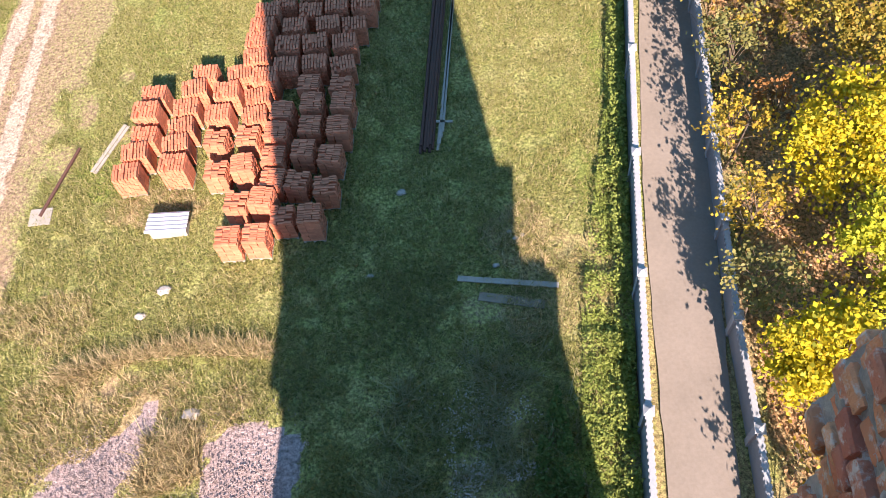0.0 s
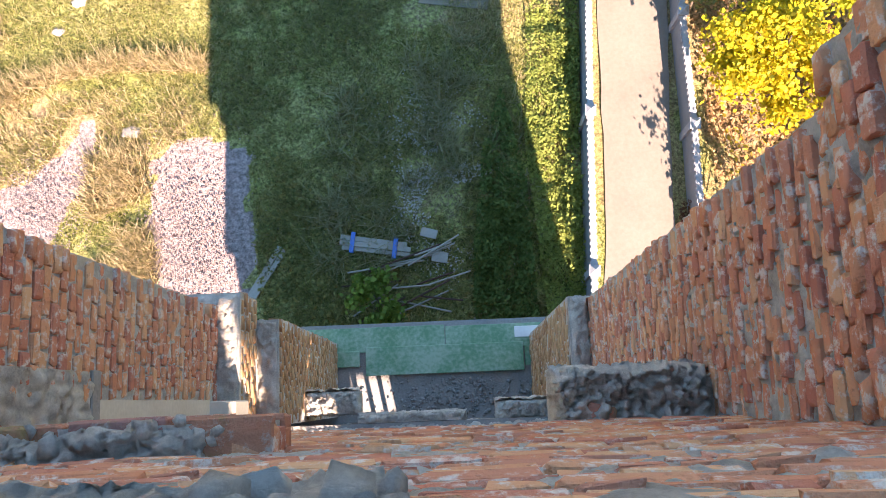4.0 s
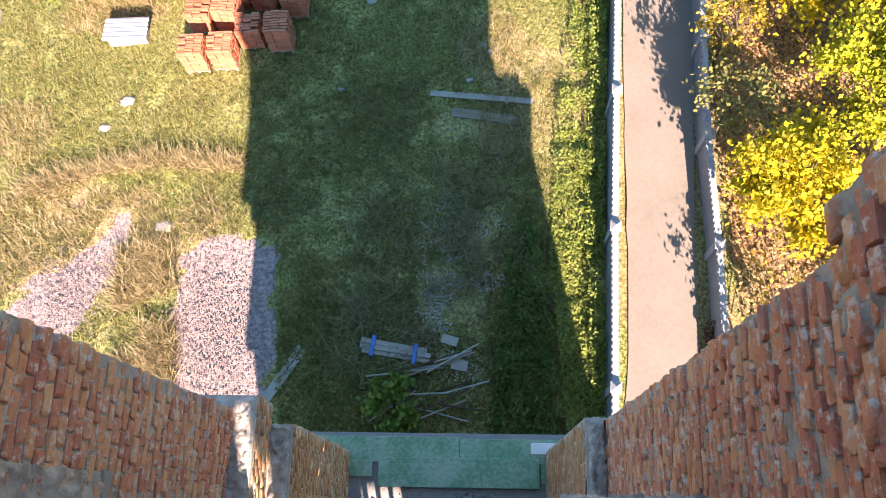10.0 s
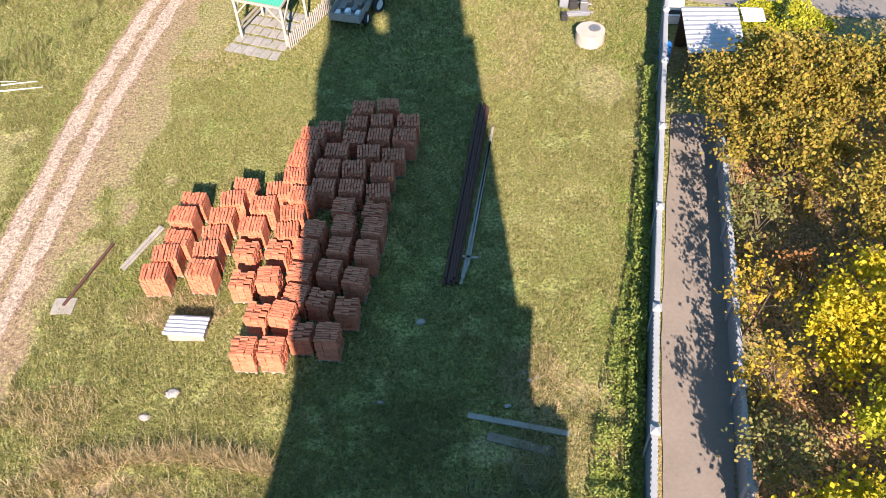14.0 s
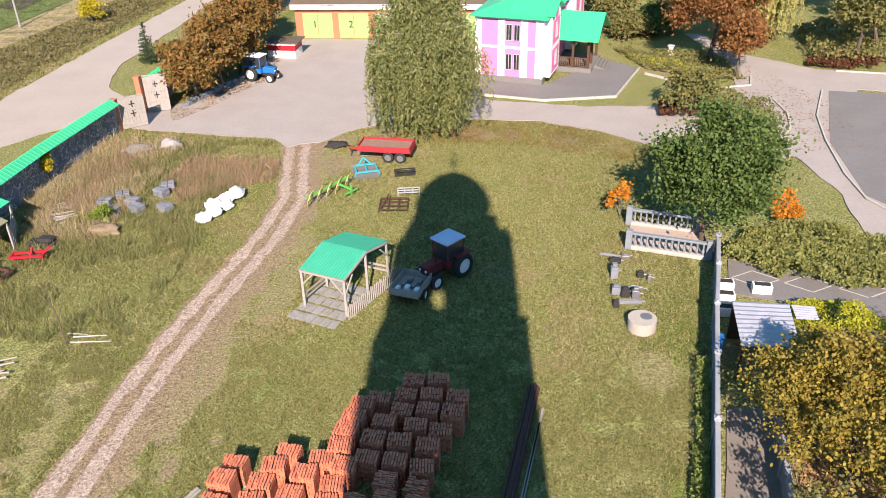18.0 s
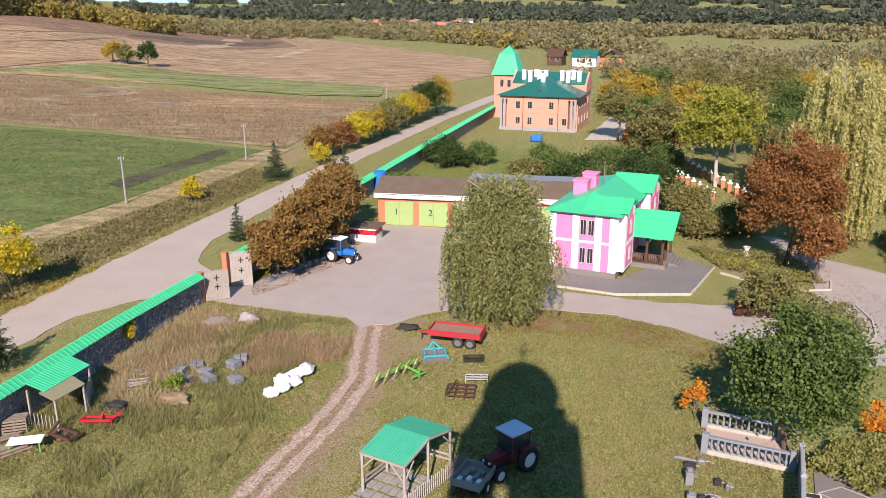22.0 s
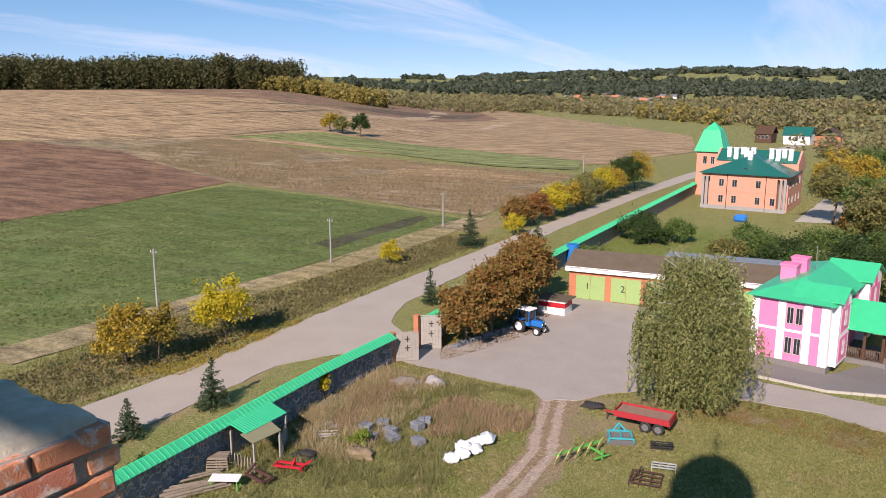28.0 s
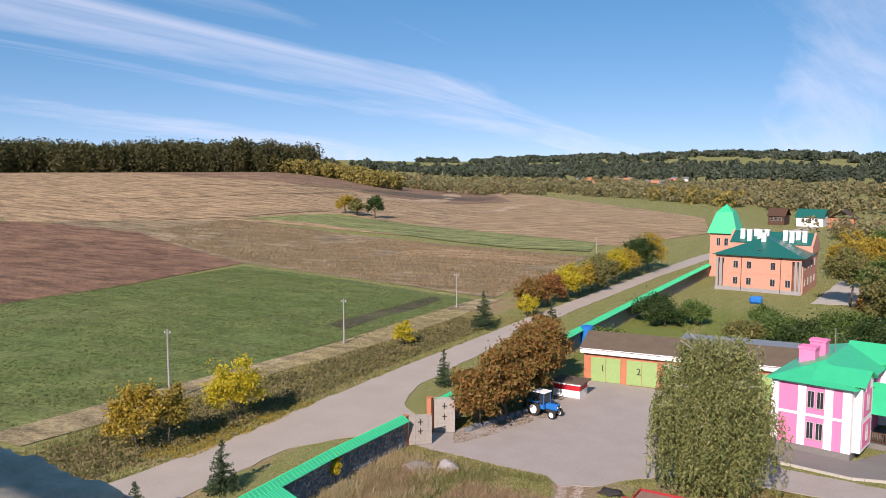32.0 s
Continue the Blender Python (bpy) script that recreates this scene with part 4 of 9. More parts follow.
brick_face(PIER_LOW_LEFT, wall_frame(-1.79, 0.905, 18.58, -90), 1.08, 6, 0, (PALE_HEADERS,), seed=8)
brick_face(PIER_LOW_RIGHT, wall_frame(0.885, -0.18, 15.2, 90), 0.92, 48, 0, (PALE_HEADERS,), seed=9, uneven=0.006)
skin(PIER_RIGHT, wall_frame(1.06, -0.16, 19.0, 90), 0.90, 4.70, -0.018, 0.022, 51, 0.016)
skin(PIER_LEFT, wall_frame(-1.975, 0.785, 19.1, -90), 0.76, 5.6, -0.018, 0.020, 52, 0.016)
skin(PARAPET, wall_frame(-1.98, -0.15, 22.2, 0), 3.05, 2.58, -0.010, 0.018, 53, 0.014)
skin(PIER_LOW_LEFT, wall_frame(-1.585, 0.73, 15.2, -90), 0.9, 3.3, -0.010, 0.016, 54, 0.03)
skin(PIER_LOW_RIGHT, wall_frame(0.885, -0.18, 15.2, 90), 0.92, 3.75, -0.010, 0.016, 55, 0.03)
# the right pier's head stands forward in a cornice; whole bricks on the left cornice
HEAD_RIGHT = tower_boxes("pier_head", [(1.075, 3.42, -1.4, 0.905, 23.42, 24.32)], MORTAR, "mortar core of the corbelled pier head")
brick_face(HEAD_RIGHT, wall_frame(1.055, -0.16, 23.42, 90), 1.08, 11, 60, seed=24, uneven=0.02, gaps=0.04)
brick_face(HEAD_RIGHT, wall_frame(1.08, 0.925, 23.42, 0), 2.3, 11, 60, seed=25, uneven=0.02)
skin(HEAD_RIGHT, wall_frame(1.055, -0.16, 23.42, 90), 1.06, 0.9, -0.02, 0.03, 56, 0.016)
for row in range(4):
    for k in range(9):
        ob = new("brick", STRETCHERS[k % 5])
        ob.parent, ob.matrix_local = CORNICE, pose(-2.295 - 0.262 * k - 0.13 * (row % 2), 1.55, 24.81 + 0.078 * row, 0, 0, math.sin(3.3 * k + row))
    for k in range(5):
        ob = new("brick", STRETCHERS[(k + row) % 5])
        ob.parent, ob.matrix_local = CORNICE, pose(-2.160, 1.40 - 0.262 * k - 0.13 * ((row + 1) % 2), 24.81 + 0.078 * row, 0, 0, -90 + math.sin(2.3 * k + row))


def crust(name, x0, x1, y0, y1, z, high, parent, material, label, step=0.012, size=0.09, seed=1, rough=0.55):
    """A lumpy bed of set mortar with its rim pulled down."""
    xs, ys = np.arange(x0, x1 + step, step), np.arange(y0, y1 + step, step)
    gx, gy = np.meshgrid(xs, ys)
    n = clouded(gx * 1.0, gy * 1.0, size, seed, 4)
    cells = np.abs(clouded(gx, gy, size * 0.6, seed + 9, 2) - 0.5) * 2
    rim = np.minimum(np.minimum(gx - x0, x1 - gx), np.minimum(gy - y0, y1 - gy))
    grit = clouded(gx, gy, 0.028, seed + 17, 3)
    h = high * (0.15 + 0.9 * n + 0.5 * (1 - cells) + rough * grit - 0.5) * smoothstep(-0.01, 0.05, rim + 0.05 * (n - 0.5))
    crack = smoothstep(0.09, 0.0, np.abs(clouded(gx, gy, size * 0.8, seed + 21, 3) - 0.5))
    h = h * (1 - 0.40 * crack) + 0.25 * high * (clouded(gx, gy, 0.016, seed + 27, 2) - 0.5)
    gz = z + h - 0.14 * (rim < step * 0.6)
    jx = 0.03 * (clouded(gx, gy, 0.12, seed + 3) - 0.5)
    jy = 0.03 * (clouded(gx, gy, 0.12, seed + 5) - 0.5)
    grain = np.random.default_rng(seed).normal(0, 0.40 * min(step, 0.012), (3, *gx.shape))
    idx = np.arange(gx.size).reshape(gx.shape)
    f = np.stack([idx[:-1, :-1], idx[:-1, 1:], idx[1:, 1:], idx[1:, :-1]], -1).reshape(-1, 4)
    return arrays(name, (np.stack([gx + jx, gy + jy, gz], -1) + np.moveaxis(grain, 0, -1)).reshape(-1, 3), f, material, parent, label)


crust("mortar_bed", -2.3, -0.10, -0.64, -0.125, 24.81, 0.15, PARAPET, MORTAR, "lumpy grey mortar on the parapet", 0.008, 0.055, seed=2, rough=1.1)
crust("mortar_bed", -0.08, 1.06, -0.64, -0.28, 24.80, 0.05, PARAPET, MORTAR, "thin grey mortar on the parapet", seed=12)
crust("mortar_bed", -4.7, -2.185, 0.18, 1.535, 25.12, 0.04, CORNICE, surface("cracked cement cap", (0.58, 0.53, 0.43), (0.42, 0.38, 0.30), 3, 24, 0.8, 0.95, 0.6, depth=0.02), "cracked cement cap", 0.03, 0.3, seed=4)
crust("mortar_bed", 1.08, 3.4, -0.6, 0.9, 24.30, 0.06, HEAD_RIGHT, MORTAR, "mortar on the pier head", 0.03, 0.12, seed=6)
crust("mortar_bed", -2.30, -1.80, -0.2, 0.90, 19.08, 0.05, PIER_LOW_LEFT, MORTAR, "mortar on the ledge", 0.015, 0.1, seed=7)
crust("mortar_bed", -1.80, -1.60, -0.2, 0.72, 18.54, 0.05, PIER_LOW_LEFT, MORTAR, "mortar on the ledge", 0.015, 0.1, seed=8)
crust("mortar_bed", 0.90, 1.07, -0.2, 0.76, 19.0, 0.06, PIER_LOW_RIGHT, MORTAR, "mortar on the ledge", 0.015, 0.1, seed=9)
for k in range(5):
    ob = new("brick", TOPS[k])
    ob.parent, ob.matrix_local = PARAPET, pose(0.075 + 0.262 * k, -0.143 - 0.012 * k + 0.006 * math.sin(k * 7), 24.79 + 0.008 * math.sin(k * 2.7), 2 * math.sin(k * 3), 0, -2.6 + math.sin(k * 4))
rng_clod = np.random.default_rng(77)
lumps("mortar_rubble", np.stack([rng_clod.uniform(-2.2, -0.06, 800), np.minimum(-0.128, rng_clod.normal(-0.165, 0.03, 800)), rng_clod.uniform(24.80, 24.92, 800)], -1), 0.019, MORTAR, PARAPET, "clods of set grey mortar along the edge", 76, 0.8)
lumps("mortar_rubble", np.stack([rng_clod.uniform(-2.2, -0.08, 420), rng_clod.uniform(-0.60, -0.17, 420), rng_clod.uniform(24.86, 24.92, 420)], -1), 0.028, MORTAR, PARAPET, "clods of set grey mortar", 78, 0.75)
lumps("mortar_rubble", np.stack([rng_clod.uniform(-0.05, 1.05, 120), rng_clod.uniform(-0.60, -0.27, 120), rng_clod.uniform(24.82, 24.86, 120)], -1), 0.028, MORTAR, PARAPET, "clods of set grey mortar", 79, 0.75)
# crumbs of mortar pressed out of the joints
def face_crumbs(parent, m, width, height, count, seed, size=0.0048):
    rng = np.random.default_rng(seed)
    x, z = rng.uniform(0.02, width - 0.02, count), rng.integers(1, int(height / 0.0775), count) * 0.0775 - 0.006
    a = np.array(m)
    p = np.stack([x, rng.uniform(-0.012, 0.006, count), z], -1) @ a[:3, :3].T + a[:3, 3]
    lumps("mortar_spill", p, size, MORTAR, parent, "mortar squeezed from the joints", seed, 0.4)


face_crumbs(PIER_RIGHT, wall_frame(1.06, -0.16, 19.0, 90), 0.90, 4.6, 260, 1, 0.007)
face_crumbs(PIER_LEFT, wall_frame(-1.975, 0.785, 19.1, -90), 0.76, 5.6, 160, 2, 0.007)

# green boards along the porch rim
for k, (x0, x1, y0, y1, z) in enumerate(((-2.75, -0.2, 0.60, 0.92, 15.222), (-0.19, 1.18, 0.60, 0.90, 15.226), (-1.22, 0.80, 0.30, 0.66, 15.262), (0.82, 1.75, 0.36, 0.60, 15.222), (0.70, 1.3, 0.72, 0.86, 15.246), (-2.7, -1.3, 0.42, 0.62, 15.25))):
    tower_boxes("porch_board", [(x0, x1, y0, y1, z - 0.02, z)], WHITE if k == 4 else GREEN_SHEET, "pale weathered board" if k == 4 else "weathered green board on the porch slab", 0.004)
crust("concrete_block", 0.38, 1.06, -0.45, 0.085, 22.10, 0.09, TOWER, MORTAR, "rough block crusted with mortar", 0.010, 0.07, 21, 1.1)
tower_boxes("concrete_block", [(0.41, 1.06, -0.45, 0.01, 21.6, 22.14)], MORTAR, "rough block crusted with mortar")
tower_boxes("concrete_block", [(-2.6, -1.985, -0.6, 0.18, 21.34, 23.4)], MORTAR, "rough filling crusted with mortar")
tower_boxes("reveal_edge", [(-2.6, -1.962, -0.6, 0.19, 21.24, 21.34)], CONCRETE, "smooth concrete edge of the filling", 0.006)
skin(TOWER, wall_frame(0.41, 0.012, 21.6, 0), 0.65, 0.54, 0.02, 0.05, 61, 0.009)
skin(TOWER, wall_frame(-1.985, 0.18, 21.34, -90), 0.78, 2.0, 0.02, 0.035, 62, 0.014)
crust("floor_rubble", -3.7, 2.9, -1.1, -0.245, 17.47, 0.05, TOWER, MORTAR, "rough crusted floor edge", 0.02, 0.08, 63, 0.9)
crust("stub_crust", -1.6, -1.04, -0.15, 0.09, 17.40, 0.06, TOWER, MORTAR, "rough crust on the stub", 0.012, 0.07, 64, 1.0)
crust("stub_crust", 0.32, 0.90, -0.28, -0.06, 17.38, 0.06, TOWER, MORTAR, "rough crust on the stub", 0.012, 0.07, 65, 1.0)
crust("stub_crust", -1.06, 0.03, -0.24, -0.14, 17.48, 0.05, TOWER, MORTAR, "rough crust on the stub", 0.012, 0.07, 66, 1.0)
skin(TOWER, wall_frame(-1.6, 0.085, 17.05, 0), 0.56, 0.37, 0.02, 0.03, 67, 0.012)
skin(TOWER, wall_frame(0.32, -0.065, 17.0, 0), 0.58, 0.40, 0.02, 0.03, 68, 0.012)
for k, (x, y, z, turn) in enumerate(((0.55, 0.045, 21.78, 3), (0.80, 0.05, 21.98, -5), (0.98, 0.03, 21.70, 8), (0.50, -0.20, 22.13, 80))):
    ob = new("brick", TOPS[k])
    ob.parent, ob.matrix_local = TOWER, pose(x, y, z, 0, 0, turn)
tower_boxes("plaster_reveal", [(-2.4, -1.968, -0.65, 0.032, 19.3, 21.24)], PLASTER, "smooth cream plastered reveal")
tower_boxes("plaster_sill", [(-2.4, -1.77, -0.65, 0.022, 18.9, 19.3)], PLASTER, "smooth cream plastered sill", 0.01)
LEDGE = tower_boxes("brick_ledge", [(-3.8, -0.49, -0.35, -0.075, 23.40, 23.62)], MORTAR, "ledge of bricks and old mortar")
crust("ledge_mortar", -3.8, -0.62, -0.30, -0.075, 23.61, 0.05, LEDGE, MORTAR, "old mortar on the ledge", 0.009, 0.07, 23, 1.2)
for row in range(3):
    for k in range(12):
        ob = new("brick", TOPS[(k * 3 + row) % 5])
        ob.parent, ob.matrix_local = LEDGE, pose(-0.6 - 0.262 * k - 0.12 * (row % 2), -0.06 + 0.006 * math.sin(k * 5 + row), 23.40 + 0.078 * row, 0, 0, 1.2 * math.sin(k))
for row in range(3):
    ob = new("brick", HEADERS[row])
    ob.parent, ob.matrix_local = LEDGE, pose(-0.47, -0.15, 23.40 + 0.078 * row, 0, 0, -90)
lumps("ledge_rubble", np.stack([rng_clod.uniform(-3.2, -0.55, 300), rng_clod.uniform(-0.30, -0.06, 300), rng_clod.uniform(23.62, 23.66, 300)], -1), 0.022, MORTAR, LEDGE, "loose mortar on the ledge", 81, 0.7)
# unseen iron grille and bars, set near the floors to pattern the sunlight there
GRILLE = [((-2.3 + 0.16 * k, -1.3, 17.5), (-2.3 + 0.16 * k, -1.3, 18.6), 0.009) for k in range(0, 11)] + [((-1.2 + 0.16 * k, -1.5, 15.2), (-1.2 + 0.16 * k, -1.5, 17.2), 0.032) for k in range(0, 6)] + [((-2.3, -1.3, z), (-0.6, -1.3, z), 0.013) for z in (17.85, 18.35)]
bm_grille = rods(*GRILLE, n=6)
for k in range(0, 33):
    for s in (-1, 1):
        ring = [(-2.3 + 0.16 * (k % 11) + 0.08 + s * 0.034 + 0.032 * math.cos(a), -1.3, 17.80 + 0.17 * (k // 11) + s * (k % 2 - 0.5) * 0.06 + 0.04 * math.sin(a)) for a in (0, 0.8, 1.6, 2.4, 3.2, 4.0, 4.8, 5.5)]
        for a, b in zip(ring, ring[1:]):
            rod(bm_grille, a, b, 0.008, n=5)
part("window_grille", bm_grille, RUST, TOWER, "curled wrought iron grille")
# rubble on the porch floor
rng_porch = np.random.default_rng(8)
lumps("rubble", np.stack([rng_porch.normal(0.0, 0.5, 500), rng_porch.uniform(-0.25, 0.25, 500), np.full(500, 15.21)], -1), 0.018, CONCRETE, TOWER, "gravel and brick crumbs", 9)

# ---- buildings ----
def stone_wall(line, name, label):
    """A rubble wall under a green metal ridge cap."""
    w = thing(name, label, "wall")
    for (ax, ay), (bx, by) in zip(line, line[1:]):
        n = max(1, round(math.hypot(bx - ax, by - ay) / 6))
        for k in range(n):
            a = Vector((ax + (bx - ax) * k / n, ay + (by - ay) * k / n, 0))
            b = Vector((ax + (bx - ax) * (k + 1) / n, ay + (by - ay) * (k + 1) / n, 0))
            d = (b - a).normalized()
            s = Vector((-d.y, d.x, 0))
            bm = bmesh.new()
            prism(bm, [tuple((a + s * 0.25).xy), tuple((a - s * 0.25).xy), tuple((b - s * 0.25).xy), tuple((b + s * 0.25).xy)], 0, 2.55)
            part("wall", bm, RUBBLE, w)
            bm = bmesh.new()
            pts = []
            for p in (a, b):
                pts += [tuple(p + s * 0.75 + Vector((0, 0, 2.62))), tuple(p + Vector((0, 0, 3.1))), tuple(p - s * 0.75 + Vector((0, 0, 2.62))), tuple(p + Vector((0, 0, 2.56)))]
            solid(bm, pts, [(0, 1, 5, 4), (1, 2, 6, 5), (2, 3, 7, 6), (3, 0, 4, 7), (3, 2, 1, 0), (4, 5, 6, 7)])
            # raised ribs of the metal cap
            for i in range(int((b - a).length / 0.42)):
                q = a + d * (0.2 + 0.42 * i)
                for e in (1, -1):
                    beam(bm, tuple(q + s * 0.74 * e + Vector((0, 0, 2.65))), tuple(q + Vector((0, 0, 3.12))), 0.07, 0.05)
            part("roof", bm, GREEN_ROOF, w)
    return w


def rubble_surface():
    """Dark field stones bedded in pale mortar."""
    m, nt, b = nodes_of("rubble stone wall")
    co = nt.nodes.new("ShaderNodeTexCoord")
    rim, cell = nt.nodes.new("ShaderNodeTexVoronoi"), nt.nodes.new("ShaderNodeTexVoronoi")
    rim.feature = "DISTANCE_TO_EDGE"
    for n in (rim, cell):
        n.inputs["Scale"].default_value = 3.4
        nt.links.new(co.outputs["Object"], n.inputs["Vector"])
    tone = nt.nodes.new("ShaderNodeValToRGB")
    tone.color_ramp.elements[0].color, tone.color_ramp.elements[1].color = (0.10, 0.095, 0.095, 1), (0.30, 0.26, 0.23, 1)
    nt.links.new(cell.outputs["Color"], tone.inputs["Fac"])
    step = nt.nodes.new("ShaderNodeMapRange")
    step.inputs["From Min"].default_value, step.inputs["From Max"].default_value = 0.03, 0.10
    nt.links.new(rim.outputs["Distance"], step.inputs["Value"])
    mix = nt.nodes.new("ShaderNodeMix")
    mix.data_type = "RGBA"
    mix.inputs["A"].default_value = (0.50, 0.48, 0.45, 1)
    nt.links.new(step.outputs["Result"], mix.inputs["Factor"])
    nt.links.new(tone.outputs["Color"], mix.inputs["B"])
    nt.links.new(mix.outputs["Result"], b.inputs["Base Color"])
    bp = nt.nodes.new("ShaderNodeBump")
    bp.inputs["Strength"].default_value, bp.inputs["Distance"].default_value = 0.8, 0.06
    nt.links.new(step.outputs["Result"], bp.inputs["Height"])
    nt.links.new(bp.outputs["Normal"], b.inputs["Normal"])
    b.inputs["Roughness"].default_value = 0.9
    return m


RUBBLE = rubble_surface()
stone_wall([(-39.2, 14), (-37.9, 32), (-37.7, 42), (-37.6, 52.5), (-36.9, 63.4)], "boundary_wall", "rubble stone boundary wall under a green metal cap")
stone_wall([(-36.6, 69.0), (-36.0, 90), (-35.1, 114), (-33.6, 152), (-31.4, 200)], "boundary_wall", "long boundary wall with a green metal cap beside the road")


def gable(bm, x0, x1, y0, y1, z0, z1, lift, over=0.4, axis="x", thick=0.12):
    """A pitched roof slab over a rectangle, its ridge along the axis."""
    if axis == "x":
        m = (y0 + y1) / 2
        p = [(x0 - over, y0 - over, z0), (x1 + over, y0 - over, z0), (x1 + over, m, z1), (x0 - over, m, z1), (x0 - over, y1 + over, z0), (x1 + over, y1 + over, z0)]
    else:
        m = (x0 + x1) / 2
        p = [(x0 - over, y0 - over, z0), (x0 - over, y1 + over, z0), (m, y1 + over, z1), (m, y0 - over, z1), (x1 + over, y0 - over, z0), (x1 + over, y1 + over, z0)]
    q = p + [(x, y, z - thick) for x, y, z in p]
    return solid(bm, q, [(0, 1, 2, 3), (3, 2, 5, 4), (7, 6, 9, 8), (8, 9, 10, 11), (0, 6, 7, 1), (4, 5, 11, 10), (0, 3, 9, 6), (3, 4, 10, 9), (1, 7, 8, 2), (2, 8, 11, 5)])


def hip(bm, x0, x1, y0, y1, z0, z1, over=0.5, run=None):
    run = run or (y1 - y0) / 2 + over
    m = (y0 + y1) / 2
    p = [(x0 - over, y0 - over, z0), (x1 + over, y0 - over, z0), (x1 + over, y1 + over, z0), (x0 - over, y1 + over, z0), (x0 - over + run, m, z1), (x1 + over - run, m, z1)]
    return solid(bm, p, [(0, 1, 5, 4), (1, 2, 5), (2, 3, 4, 5), (3, 0, 4), (3, 2, 1, 0)])


def text_part(word, size, m, material, parent):
    c = bpy.data.curves.new("numeral", "FONT")
    c.body, c.size, c.extrude, c.align_x, c.align_y = word, size, 0.01, "CENTER", "CENTER"
    ob = new("numeral", c)
    dg = bpy.context.evaluated_depsgraph_get()
    me = bpy.data.meshes.new_from_object(ob.evaluated_get(dg))
    bpy.data.objects.remove(ob)
    me.materials.clear()
    o = attach(new("numeral", me), material, parent, "black painted numeral %s" % word)
    o.matrix_local = m
    return o


def build_garage():
    g = thing("garage", "long low garage with lime green numbered doors", "garage", (-29.1, 94.2, 0), 1.8)
    part("wall", boxes((0, 27, 0, 0.4, 0, 3.9), (0, 27, 7.6, 8, 0, 3.9), (0, 0.4, 0.4, 7.6, 0, 3.9), (26.6, 27, 0.4, 7.6, 0, 3.9)), ORANGE, g, "orange plastered wall")
    part("fascia", boxes((-0.4, 27.4, -0.5, -0.35, 3.55, 4.15), bevel=0.02), WHITE, g, "white painted fascia")
    bm = bmesh.new()
    gable(bm, 0, 27, 0, 8, 4.1, 5.5, 0, 0.5)
    part("roof", bm, TARPAPER, g, "brown-grey felt roof")
    for k in range(6):
        x = 0.9 + 4.35 * k
        d = part("garage_door", boxes((x, x + 1.78, -0.07, -0.003, 0.08, 3.08), (x + 1.82, x + 3.6, -0.07, -0.003, 0.08, 3.08), bevel=0.015), LIME, g, "lime green double door")
        if k < 2:
            text_part(str(k + 1), 1.15, Matrix.Translation((x + 1.45, -0.085, 1.75)) @ Euler((radians(90), 0, 0)).to_matrix().to_4x4(), BLACK, d)
    return g


build_garage()


FRAME = surface("grey window frame", (0.45, 0.44, 0.43), (0.36, 0.35, 0.34), 2, 20, 0.5, 0.6, 0.1)


def window(parent, x, z, w, h, face="y", at=0.0, depth=0.06, bars=1):
    """A framed window with dark panes set on a wall; face -y or +x."""
    def put(a0, a1, z0, z1, d0, d1):
        return (a0, a1, at - d1, at - d0, z0, z1) if face == "y" else (at + d0, at + d1, a0, a1, z0, z1)
    e = 0.05
    f = part("window", boxes(put(x - w / 2, x + w / 2, z, z + e, 0.003, depth + 0.03), put(x - w / 2, x + w / 2, z + h - e, z + h, 0.003, depth), put(x - w / 2, x - w / 2 + e, z + e, z + h - e, 0.003, depth), put(x + w / 2 - e, x + w / 2, z + e, z + h - e, 0.003, depth),
                              put(x - 0.02, x + 0.02, z + e, z + h - e, 0.003, depth)), FRAME, parent, "pale window frame")
    for s in (-1, 1):
        a0, a1 = (x - w / 2 + e, x - 0.02) if s < 0 else (x + 0.02, x + w / 2 - e)
        part("pane", boxes(put(a0, a1, z + e, z + h - e, 0.004, 0.02)), GLASS_DARK, f, "dark glass")
    return f


